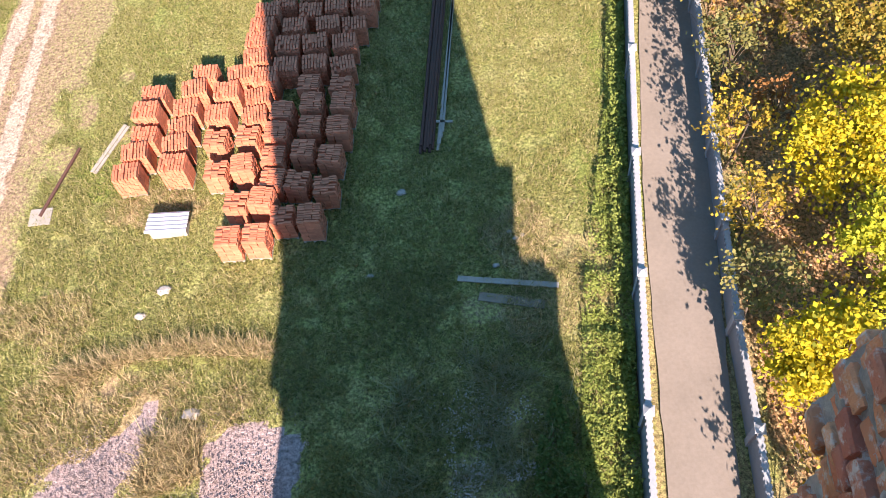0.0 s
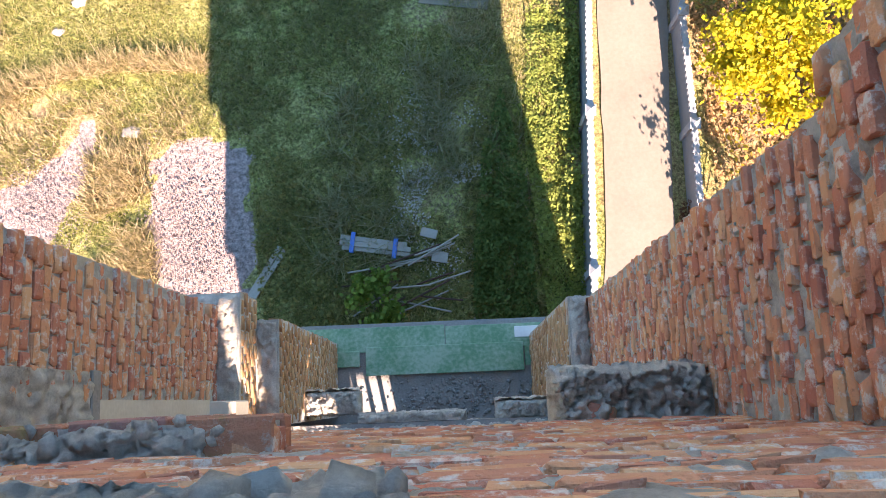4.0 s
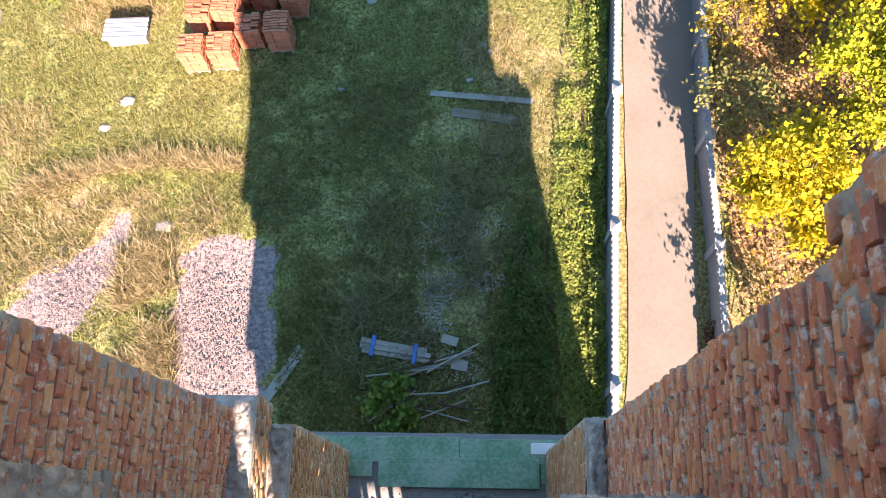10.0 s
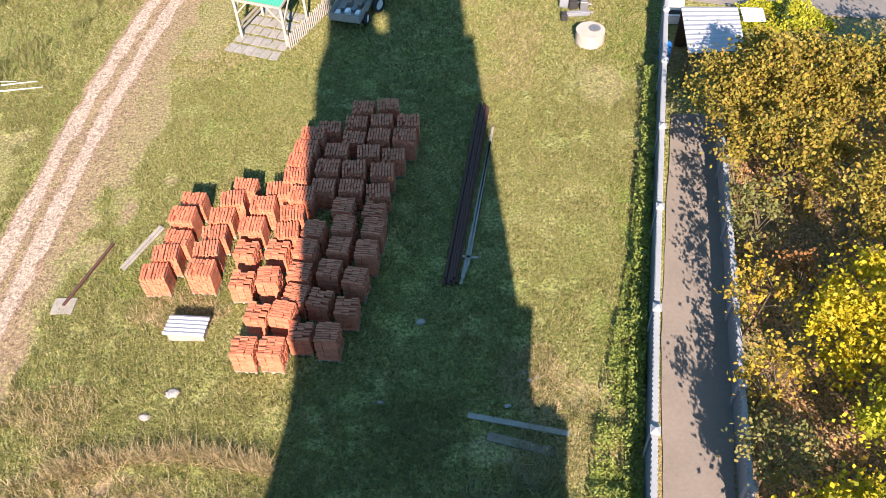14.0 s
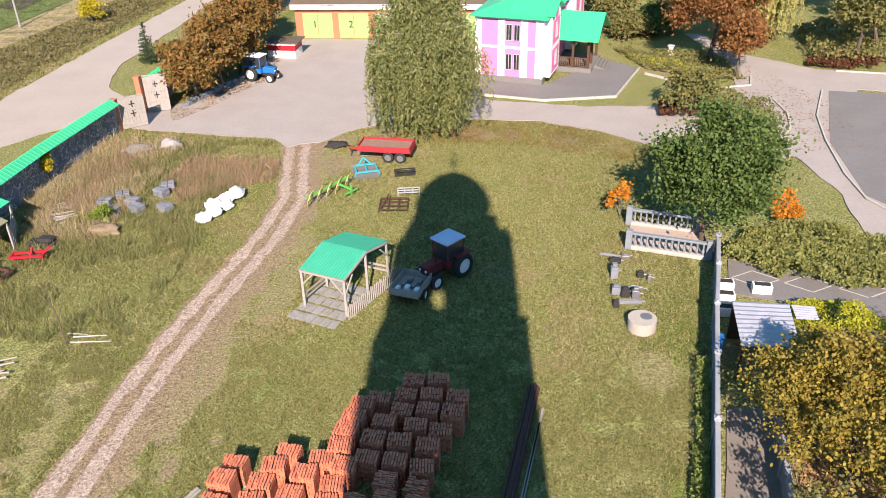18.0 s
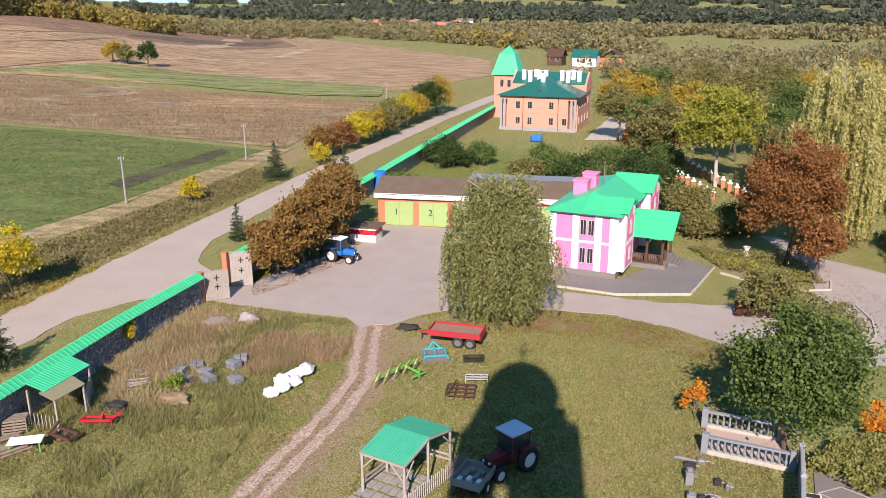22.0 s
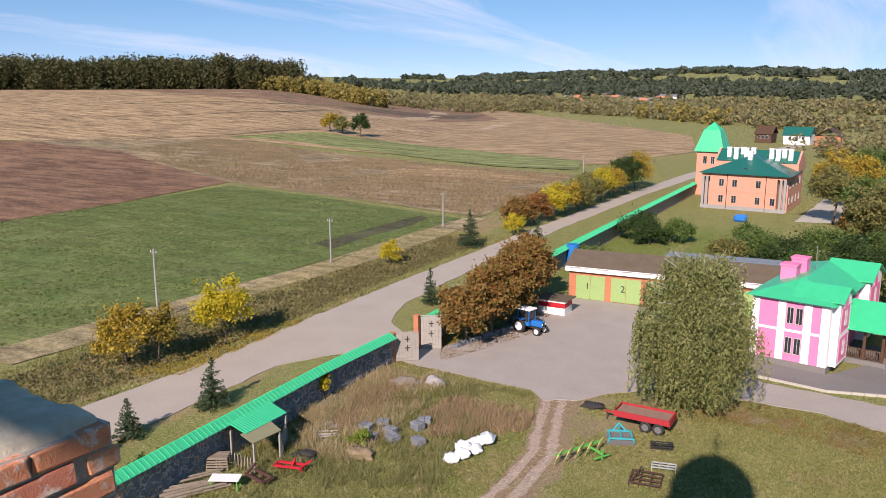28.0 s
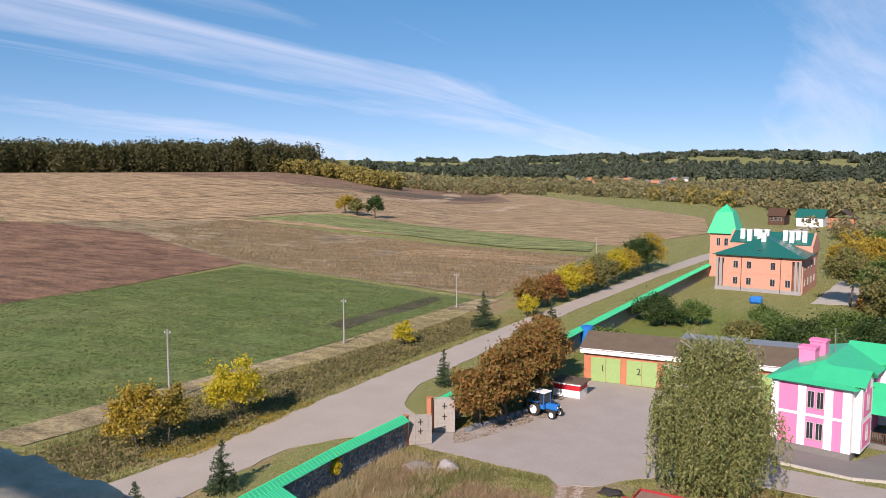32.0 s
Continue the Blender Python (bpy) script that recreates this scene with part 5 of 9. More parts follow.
def build_pink():
    h = thing("pink_house", "pink plastered house with white corner strips under a green metal roof", "house", (0.25, 78.15, 0), -13.0)
    # front corner at the origin: long side runs back along +y, short end towards -x
    part("wall", boxes((-6.8, 0, 0, 17, 0.7, 6.6)), PINK, h)
    part("plinth", boxes((-6.86, 0.06, -0.06, 17.06, 0, 0.7)), PAVING, h, "grey plinth")
    for x0, x1 in ((-6.85, -6.2), (-4.5, -3.8), (-2.2, -1.5) , (-0.7, 0.06)):
        part("corner_strip", boxes((x0, x1, -0.06, -0.003, 0.7, 6.55)), WHITE, h, "white painted pilaster")
    for y0, y1 in ((-0.06, 0.7), (4.6, 5.2), (12.5, 13.2), (16.4, 17.05)):
        part("corner_strip", boxes((0.003, 0.065, y0, y1, 0.7, 6.55)), WHITE, h, "white painted pilaster")
    part("band", boxes((-6.84, 0.05, -0.05, -0.002, 3.5, 3.75)), WHITE, h, "white band")
    part("band", boxes((-6.84, 0.05, -0.05, -0.002, 6.35, 6.62)), WHITE, h, "white band")
    for x in (-3.4, -2.6):
        window(h, x + 0.02, 4.3, 0.62, 1.6)
        window(h, x + 0.02, 1.4, 0.62, 1.6)
    for y in (1.9, 3.3, 14.8):
        window(h, y, 4.3, 0.7, 1.6, "x")
        window(h, y, 1.4, 0.7, 1.6, "x")
    m = bmesh.new()
    p = [(-7.4, -0.6, 6.6), (0.6, -0.6, 6.6), (0.6, 17.6, 6.6), (-7.4, 17.6, 6.6), (-3.4, 4.2, 8.0), (-3.4, 13.6, 8.0)]
    solid(m, p, [(0, 1, 4), (1, 2, 5, 4), (2, 3, 5), (3, 0, 4, 5), (3, 2, 1, 0)])
    part("roof", m, GREEN_ROOF, h, "bright green metal hip roof")
    # cross wings with gables to the side
    for y0, y1, out, z1 in ((0.7, 4.6, 0.7, 7.9), (11.0, 16.2, 0.9, 8.3)):
        part("dormer_wall", prism_x(y0, y1, 0.0, out, 0.7, 6.9, z1 - 0.15), WHITE, h, "white gable wall")
        bm = bmesh.new()
        gable(bm, -3.2, out, y0, y1, 6.9, z1, 0, 0.35)
        part("dormer_roof", bm, GREEN_ROOF, h)
        for z0, z2 in ((1.0, 3.3), (3.8, 6.1)):
            part("wall_panel", boxes((out + 0.003, out + 0.035, y0 + 0.55, y1 - 0.55, z0, z2)), PINK, h, "pink plaster panel")
            window(h, (y0 + y1) / 2, z0 + 0.5, 0.7, 1.5, "x", out + 0.036)
        part("gable_panel", boxes((out + 0.003, out + 0.04, (y0 + y1) / 2 - 0.6, (y0 + y1) / 2 + 0.6, 6.0, z1 - 0.7)), PINK, h)
    # porch
    part("porch_roof", porch_roof(), GREEN_ROOF, h)
    for k, (x, y) in enumerate(((3.6, 5.4), (3.6, 7.2), (3.6, 10.2), (0.4, 5.4), (2.0, 5.4))):
        part("post", boxes((x - 0.12, x + 0.12, y - 0.12, y + 0.12, 0.5, 3.4)), WOOD_DARK, h, "dark brown wooden post")
    for x0, x1, y in ((0.4, 2.0, 5.4), (2.0, 3.6, 5.4)):
        rail_bars(h, x0, x1, y)
    part("porch_floor", boxes((0.06, 4.0, 5.1, 10.6, 0, 0.5)), PAVING, h)
    part("door", boxes((0.003, 0.07, 6.6, 7.8, 0.5, 2.7), bevel=0.01), WOOD_DARK, h, "dark wooden door")
    for k in range(4):
        part("step", boxes((4.0 + 0.35 * k, 4.34 + 0.35 * k, 6.8, 9.8, 0, 0.42 - 0.1 * k)), PAVING, h)
    for x0, y0, z1 in ((-6.2, 5.6, 8.5), (-5.8, 7.6, 8.9)):
        part("chimney", boxes((x0, x0 + 1.5, y0, y0 + 1.3, 6.7, z1), (x0 - 0.08, x0 + 1.58, y0 - 0.08, y0 + 1.38, z1, z1 + 0.18)), PINK, h, "pink chimney")
    part("aerial", rods(((-3.6, 8.2, 7.8), (-3.6, 8.2, 10.4), 0.05)), STEEL, h, "pale aerial mast")
    return h


def prism_x(y0, y1, x0, x1, z0, z1, zr):
    bm = bmesh.new()
    m = (y0 + y1) / 2
    out = [(y0, z0), (y1, z0), (y1, z1), (m, zr), (y0, z1)]
    solid(bm, [(x, y, z) for x in (x0, x1) for y, z in out], [(0, 1, 2, 3, 4), (9, 8, 7, 6, 5)] + [(i, i + 5, (i + 1) % 5 + 5, (i + 1) % 5) for i in range(5)])
    return bm


def porch_roof():
    bm = bmesh.new()
    gable(bm, 0.0, 4.2, 4.9, 10.8, 3.6, 5.7, 0, 0.5)
    return bm


def rail_bars(parent, x0, x1, y):
    r = part("railing", boxes((x0, x1, y - 0.05, y + 0.05, 1.45, 1.55)), WOOD_DARK, parent, "dark wooden balustrade")
    part("bottom_rail", boxes((x0, x1, y - 0.04, y + 0.04, 0.6, 0.68)), WOOD_DARK, r)
    for k in range(1, int((x1 - x0) / 0.2)):
        part("baluster", boxes((x0 + k * 0.2 - 0.04, x0 + k * 0.2 + 0.04, y - 0.03, y + 0.03, 0.68, 1.45)), WOOD_DARK, r)


build_pink()


def build_monastery():
    h = thing("brick_house", "salmon brick two-storey house with a dark green roof and white chimneys", "house", (-26.6, 179.5, 0), -7.0)
    h.scale = (0.9, 0.9, 0.905)
    part("wall", boxes((1.9, 17.0, 0, 2.2, 0, 8.4), (0, 19, 2.2, 20, 0, 8.4), (0, 1.9, 0, 2.2, 7.6, 8.4), (17.0, 19, 0, 2.2, 7.6, 8.4)), BRICK_FAR, h)
    part("plinth", boxes((-0.1, 19.1, -0.12, -0.003, 0, 0.9)), CONCRETE, h, "grey plinth")
    part("string_course", boxes((1.9, 17.0, -0.07, -0.003, 4.25, 4.45)), BRICK_FAR, h)
    bm = bmesh.new()
    solid(bm, [(-0.9, -0.9, 8.4), (19.9, -0.9, 8.4), (19.9, 11.5, 8.4), (-0.9, 11.5, 8.4), (9.5, 7.5, 12.4), (9.5, 11.5, 12.4)],
          [(0, 1, 4), (1, 2, 5, 4), (2, 3, 5), (3, 0, 4, 5), (3, 2, 1, 0)])
    part("roof", bm, TEAL_ROOF, h, "dark green metal hip roof")
    part("wing_wall", boxes((-0.3, 19.3, 11.5, 20.4, 8.4, 10.3)), BRICK_FAR, h, "salmon brick wall of the higher rear wing")
    for x0 in (-0.31, 18.81):
        bm = bmesh.new()
        solid(bm, [(x, y, z) for x in (x0, x0 + 0.5) for y, z in ((11.5, 10.3), (20.4, 10.3), (15.95, 13.2))], [(0, 1, 2), (5, 4, 3), (0, 3, 4, 1), (1, 4, 5, 2), (2, 5, 3, 0)])
        part("gable_wall", bm, BRICK_FAR, h, "salmon brick gable")
    bm = bmesh.new()
    gable(bm, 0.2, 18.8, 11.4, 20.5, 10.5, 13.0, 0, 0.05)
    part("wing_roof", bm, TEAL_ROOF, h, "dark green metal roof of the rear wing")
    part("dormer", rods(((9.5, 1.4, 9.2), (9.5, 3.6, 9.2), 0.75), n=16), TEAL_ROOF, h, "small round dormer")
    part("dormer_window", rods(((9.5, 1.33, 9.3), (9.5, 1.39, 9.3), 0.5), n=16), GLASS_DARK, h, "dark round window")
    for x in (4.6, 7.6, 12.9, 16.2):
        for z in (1.6, 5.4):
            if x < 16 or z < 5:
                window(h, x, z, 1.1, 1.7)
    for y in (4, 8, 12, 16):
        for z in (1.6, 5.4):
            window(h, y, z, 1.1, 1.7, "x", 19.0)
    for x in (0.3, 1.2, 17.8, 18.7):
        part("column", boxes((x - 0.28, x + 0.28, 0.0, 0.56, 0, 7.6)), CONCRETE, h, "grey concrete column")
    for x in (5.9, 14.6):
        part("downpipe", rods(((x, -0.14, 0.2), (x, -0.14, 8.3), 0.07), n=8), RUST, h, "rusty downpipe")
    for x, y in ((2.8, 13.2), (4.6, 12.4), (5.8, 14.4), (7.0, 12.6), (8.4, 13.8), (12.8, 13.0), (14.4, 12.4), (15.6, 13.6), (17.2, 12.8)):
        part("chimney", boxes((x - 0.5, x + 0.5, y - 0.5, y + 0.5, 10.4, 13.4), (x - 0.6, x + 0.6, y - 0.6, y + 0.6, 13.4, 13.65)), WHITE, h, "white chimney")
    part("chimney", boxes((9.0, 10.0, 5.2, 6.2, 10.6, 13.2), (8.9, 10.1, 5.1, 6.3, 13.2, 13.45)), WHITE, h, "white chimney")
    t = thing("corner_tower", "square brick corner tower under a steep green tent roof", "tower", (-28.0, 203.0, 0), -7.0)
    part("wall", boxes((-2.9, 2.9, -2.9, 2.9, 0, 10.4)), BRICK_FAR, t)
    bm = bmesh.new()
    solid(bm, [(-3.5, -3.5, 10.4), (3.5, -3.5, 10.4), (3.5, 3.5, 10.4), (-3.5, 3.5, 10.4), (-1.9, -1.9, 15.4), (1.9, -1.9, 15.4), (1.9, 1.9, 15.4), (-1.9, 1.9, 15.4), (0, 0, 17.3)],
          [(0, 1, 5, 4), (1, 2, 6, 5), (2, 3, 7, 6), (3, 0, 4, 7), (4, 5, 8), (5, 6, 8), (6, 7, 8), (7, 4, 8), (3, 2, 1, 0)])
    part("roof", bm, GREEN_ROOF, t, "steep bright green metal roof")
    for x in (-1.4, 0.4):
        window(t, x + 0.5, 7.5, 0.9, 1.8, at=-2.9)


build_monastery()

# ---- stacks of bricks in the meadow ----
def stack_template(seed, w, d, h, across):
    """A pallet with layers of bricks, each layer set a little askew; the top layer's bricks stand apart."""
    rnd = random.Random(seed)
    t = thing("brick_stack", "stack of new orange clay bricks on a wooden pallet", "brick stack", (0, 0, -50), 0, "stacks of bricks in the meadow")
    for k in range(5):
        y = -d / 2 + k * (d - 0.1) / 4
        part("pallet_board", boxes((-w / 2, w / 2, y, y + 0.1, 0.09, 0.115)), WOOD_GREY, t)
    for x in (-w / 2, -0.05, w / 2 - 0.1):
        part("pallet_runner", boxes((x, x + 0.1, -d / 2, d / 2, 0, 0.09)), WOOD_GREY, t)
    z, layers = 0.12, int((h - 0.12) / 0.125)
    bm = bmesh.new()
    for k in range(layers):
        last = k == layers - 1
        n = 8
        for i in range(n):
            a = -w / 2 + w * i / n
            for j in range(3):
                c = -d / 2 + d * j / 3
                q = rnd.uniform(-0.025, 0.025)
                if last and rnd.random() < 0.04:
                    continue
                x0, x1, y0, y1 = a + (0.016 if last else 0.004), a + w / n - (0.016 if last else 0.004), c + q, c + d / 3 - 0.008 + q
                if across:
                    x0, x1, y0, y1 = y0 * w / d, y1 * w / d, x0 * d / w, x1 * d / w
                top = z + 0.120 + (rnd.uniform(-0.02, 0.06) if last else 0)
                if last:
                    part("brick", boxes((x0, x1, y0, y1, z, top)), CLAY, t)
                else:
                    box(bm, x0, x1, y0, y1, z, top)
        z += 0.125
    part("bricks", bm, CLAY, t)["kind"] = "stuff"
    return t


STACKS = [stack_template(k, 0.86 if k % 2 else 1.04, 0.88 if k % 2 else 0.80, 1.16 + 0.12 * (k % 3), k % 2) for k in range(6)]
PLACES = {
    "west": [(-12.96, 20.21), (-12.75, 21.23), (-12.54, 22.17), (-12.49, 23.31), (-12.34, 24.36), (-11.08, 20.32), (-11.09, 21.44), (-10.99, 22.39), (-10.92, 23.42), (-10.56, 24.36), (-10.23, 25.27)],
    "middle": [(-9.37, 19.93), (-9.49, 21.54), (-9.44, 22.82), (-9.13, 23.9), (-8.64, 24.9), (-8.24, 19.93), (-8.18, 21.54), (-7.98, 22.6), (-7.9, 23.6), (-7.58, 24.5), (-7.99, 25.62), (-7.97, 26.6), (-7.78, 27.5), (-7.58, 28.45)],
    "front": [(-8.46, 18.33), (-7.44, 18.24), (-8.66, 16.66), (-7.62, 16.66), (-6.62, 17.45), (-5.56, 17.19)],
    "shade": [(-7.05, 19.2), (-6.1, 18.99), (-5.0, 18.6), (-7.05, 20.3), (-6.95, 21.4), (-5.9, 20.43), (-4.80, 20.04), (-5.61, 21.65), (-4.48, 21.35), (-6.72, 22.45), (-5.52, 22.75), (-4.3, 22.6), (-5.66, 23.9), (-4.36, 23.75)],
    "back": [(-6.72, 25.1), (-5.5, 25.05), (-4.3, 24.9), (-6.62, 26.2), (-5.44, 26.15), (-4.18, 26.1), (-6.39, 27.4), (-4.91, 27.31), (-3.77, 27.18), (-6.9, 29.1), (-5.72, 28.4), (-5.7, 29.45), (-4.50, 28.4), (-4.44, 29.45), (-3.30, 28.24), (-3.2, 29.3), (-5.43, 30.6), (-4.24, 30.6)],
}


def lay_stacks():
    rnd = random.Random(5)
    for block, spots in PLACES.items():
        for k, (x, y) in enumerate(spots):
            wide = block in ("west", "back") or (block == "middle" and k not in (0, 1, 5, 6))
            pick = STACKS[2 * rnd.randrange(3) + (0 if wide else 1)]
            z = -0.02
            ob = copy_thing(pick, pose(x, y - 0.12, z, rnd.uniform(-1.5, 1.5), rnd.uniform(-1.5, 1.5), rnd.uniform(-6, 6) + (-8 if block in ("front", "shade") else 0)))
            if block in ("shade", "back"):
                ob["label"] = "stack of clay bricks in the tower's shadow"
    for t in STACKS:
        for o in list(t.children_recursive) + [t]:
            bpy.data.objects.remove(o)


lay_stacks()

# ---- plants ----
def leaf_quads(P, size, rng, droop=0.0, aspect=0.6, flat=1.0, far=False):
    """A small leaf at each place, turned at random; far ones are three-cornered."""
    n = len(P)
    a = rng.normal(size=(n, 3))
    a[:, 2] = a[:, 2] * flat - droop
    a /= np.linalg.norm(a, axis=1)[:, None]
    b = np.cross(a, rng.normal(size=(n, 3)) * np.array([flat, flat, 1.0]))
    b /= np.linalg.norm(b, axis=1)[:, None] + 1e-9
    s = size * rng.uniform(0.6, 1.4, (n, 1))
    a, b = a * s, b * s * aspect
    if far:
        return np.stack([P - a * 0.8 - b, P + a * 1.2, P - a * 0.8 + b], 1).reshape(-1, 3), np.arange(3 * n).reshape(-1, 3)
    v = np.stack([P - a, P + b, P + a, P - b], 1).reshape(-1, 3)
    f = np.arange(4 * n).reshape(-1, 4)
    return v, f


def crown_places(rng, n, centre, radii, clumps, clump_r, hollow=0.45):
    """Places in clumps that fill an uneven ellipsoid."""
    d = rng.normal(size=(clumps, 3))
    d /= np.linalg.norm(d, axis=1)[:, None]
    d[:, 2] = np.where(d[:, 2] < -0.5, -d[:, 2] * 0.4, d[:, 2])
    c = np.array(centre) + d * np.array(radii) * rng.uniform(hollow, 0.95, (clumps, 1))
    r = clump_r * rng.uniform(0.6, 1.35, clumps)
    k = rng.integers(0, clumps, n)
    o = rng.normal(size=(n, 3))
    o /= np.linalg.norm(o, axis=1)[:, None]
    o *= (np.abs(rng.normal(0.0, 0.62, (n, 1))) + 0.12) * r[k][:, None] * np.array([1, 1, 0.8])
    return c[k] + o, c, r


def tree(name, label, x, y, high, spread, material, seed, leaves=6000, leaf=0.14, bark=BARK, trunk=0.16, low=0.3, clumps=40, clump=None, squash=1.0, group="", limbs=9, category="tree", z=None, place=True):
    """Trunk, limbs and a crown of clumped leaves; low: the height share at which the crown begins."""
    rng = np.random.default_rng(seed)
    z = float(land(x, y)) if z is None else z
    t = thing(name, label, category, (x, y, z), float(rng.uniform(0, 360)), group)
    cz, rz = high * (1 + low) / 2, high * (1 - low) / 2
    P, c, r = crown_places(rng, leaves, (0, 0, cz), (spread, spread * squash, rz), clumps, clump or spread * 0.36)
    bm = bmesh.new()
    pts = [Vector((0, 0, -0.1)), Vector((*(rng.normal(size=2) * 0.03 * high), high * 0.28)), Vector((*(rng.normal(size=2) * 0.05 * high), high * 0.6)), Vector((*(rng.normal(size=2) * 0.05 * high), high * 0.88))]
    for k, (a, b) in enumerate(zip(pts, pts[1:])):
        rod(bm, a, b, trunk * (1 - 0.3 * k), trunk * (0.7 - 0.3 * k) + 0.01, 8)
    part("trunk", bm, bark, t)
    bm = bmesh.new()
    for k in range(limbs):
        e = Vector(c[k % len(c)])
        s = pts[0].lerp(pts[3], min(0.8, max(0.2, e.z / high * 0.75)))
        mid = s.lerp(e, 0.55) + Vector((0, 0, 0.06 * high))
        rod(bm, s, mid, trunk * 0.42, trunk * 0.26, 6)
        rod(bm, mid, e, trunk * 0.26, trunk * 0.07, 5)
        if y < 75:
            part("limb", bm, bark, t)
            bm = bmesh.new()
    if y >= 75:
        part("boughwork", bm, bark, t)
    v, f = leaf_quads(P, leaf, rng, 0.0, 0.75, 1.0, y >= 60)
    arrays("crown", v, f, material, t)
    return t


def weeping(name, label, x, y, high, spread, material, seed, boughs=90, strands=14, leaf=0.11, bark=BARK_PALE, group="", fullness=1.0):
    """A tree with boughs that rise, arch over and let their twigs hang in curtains; the outline is ragged."""
    rng = np.random.default_rng(seed)
    t = thing(name, label, "tree", (x, y, 0), 0, group)
    bm = bmesh.new()
    rod(bm, (0, 0, -0.1), (0.1, 0, high * 0.45), 0.26, 0.17, 10)
    rod(bm, (0.1, 0, high * 0.45), (0.0, 0.1, high * 0.9), 0.17, 0.03, 8)
    part("trunk", bm, bark, t)
    places, bm = [], bmesh.new()
    for k in range(boughs):
        u = (k + 0.5) / boughs
        a = k * 2.39996 + rng.normal() * 0.3
        # where the bough tops out: an egg-shaped outline, widest below the middle
        zt = high * (1.02 - 0.70 * u ** 0.9) * (1 + rng.normal() * 0.03)
        reach = spread * (math.sin(math.pi * min(1.0, 0.14 + 0.62 * u)) ** 0.9) * rng.uniform(0.55, 1.08)
        out = np.array([math.cos(a), math.sin(a), 0.0])
        root = np.array([0.05, 0.05, max(1.6, zt * 0.62)])
        tip = out * reach + np.array([0, 0, zt])
        arch = (root + tip) / 2 + np.array([0, 0, 0.10 * high])
        rod(bm, tuple(root), tuple(arch), 0.06, 0.04, 5)
        rod(bm, tuple(arch), tuple(tip), 0.04, 0.012, 5)
        for j in range(strands):
            q = rng.uniform(0.30, 1.0)
            s = (1 - q) ** 2 * root + 2 * q * (1 - q) * arch + q * q * tip + rng.normal(size=3) * np.array([0.35, 0.35, 0.2])
            drop = min(s[2] - 0.5, rng.gamma(3.0, 0.085 * high) * fullness)
            if drop < 0.3:
                continue
            n = int(drop / 0.075) + 2
            w = np.linspace(0, 1, n)[:, None]
            lean = out * rng.uniform(0.1, 0.5) + rng.normal(size=3) * 0.12
            places.append(s + w * np.array([0, 0, -drop]) + np.sin(w * 2.2) * lean + rng.normal(size=(n, 3)) * (0.06 + 0.08 * (1 - w)))
    part("boughwork", bm, bark, t)
    P = np.concatenate(places)
    P = P[P[:, 2] > 0.4]
    v, f = leaf_quads(P, leaf, rng, 1.2, 0.5, 1.0, True)
    arrays("crown", v, f, material, t)
    return t


def spruce(x, y, high, spread, seed, material, label="young dark green spruce", group=""):
    rng = np.random.default_rng(seed)
    t = thing("spruce", label, "spruce", (x, y, float(land(x, y))), 0, group)
    part("trunk", rods(((0, 0, -0.1), (0, 0, high * 0.97), 0.035 * high * 0.6, 0.01)), BARK, t)
    P = []
    for k in range(int(high * 5)):
        u = k / (high * 5)
        z, r = high * (0.06 + 0.94 * u), spread * (1 - u) ** 0.85 * rng.uniform(0.85, 1.1)
        for j in range(max(4, int(12 * (1 - u)))):
            a = rng.uniform(0, math.tau)
            q = np.linspace(0.1, 1, max(3, int(r / 0.11)))[:, None]
            line = np.array([0, 0, z]) + q * np.array([r * math.cos(a), r * math.sin(a), -0.22 * r]) + 0.18 * r * q**2 * np.array([0, 0, 1])
            P.append(np.repeat(line, 3, 0) + rng.normal(size=(len(line) * 3, 3)) * 0.05)
    v, f = leaf_quads(np.concatenate(P), 0.11, rng, 0.2, 0.35)
    arrays("crown", v, f, material, t)
    return t


LIME_GREEN_LEAF = leafy("yellow-green leaves", [(0.22, 0.25, 0.035), (0.32, 0.33, 0.05), (0.16, 0.20, 0.03), (0.38, 0.34, 0.05)])
GREEN_LEAF = leafy("green leaves", [(0.060, 0.110, 0.026), (0.095, 0.155, 0.038), (0.140, 0.195, 0.052), (0.075, 0.130, 0.032)])
DARK_LEAF = leafy("dark green leaves", [(0.022, 0.050, 0.013), (0.038, 0.075, 0.018), (0.060, 0.095, 0.028)])
BIRCH_LEAF = leafy("yellow-green birch leaves", [(0.125, 0.155, 0.050), (0.180, 0.210, 0.072), (0.235, 0.250, 0.092), (0.330, 0.315, 0.135)])
PALE_BIRCH_LEAF = leafy("pale yellow birch leaves", [(0.38, 0.38, 0.14), (0.48, 0.45, 0.18), (0.30, 0.32, 0.11), (0.54, 0.47, 0.17)])
YELLOW_LEAF = leafy("yellow maple leaves", [(0.54, 0.43, 0.030), (0.64, 0.53, 0.035), (0.40, 0.38, 0.035), (0.58, 0.42, 0.03), (0.30, 0.32, 0.04)], through=0.45)
LANE_LEAF = leafy("olive yellow leaves", [(0.24, 0.20, 0.04), (0.33, 0.27, 0.05), (0.17, 0.155, 0.03), (0.30, 0.19, 0.04), (0.40, 0.32, 0.05)])
GOLD_LEAF = leafy("golden brown leaves", [(0.36, 0.25, 0.035), (0.44, 0.31, 0.040), (0.25, 0.18, 0.035), (0.48, 0.38, 0.05)])
CHESTNUT_LEAF = leafy("rusty chestnut leaves", [(0.215, 0.105, 0.034), (0.300, 0.155, 0.045), (0.170, 0.120, 0.034), (0.240, 0.175, 0.045)])
BROWN_LEAF = leafy("brown leaves", [(0.24, 0.105, 0.035), (0.31, 0.15, 0.05), (0.17, 0.08, 0.03)])
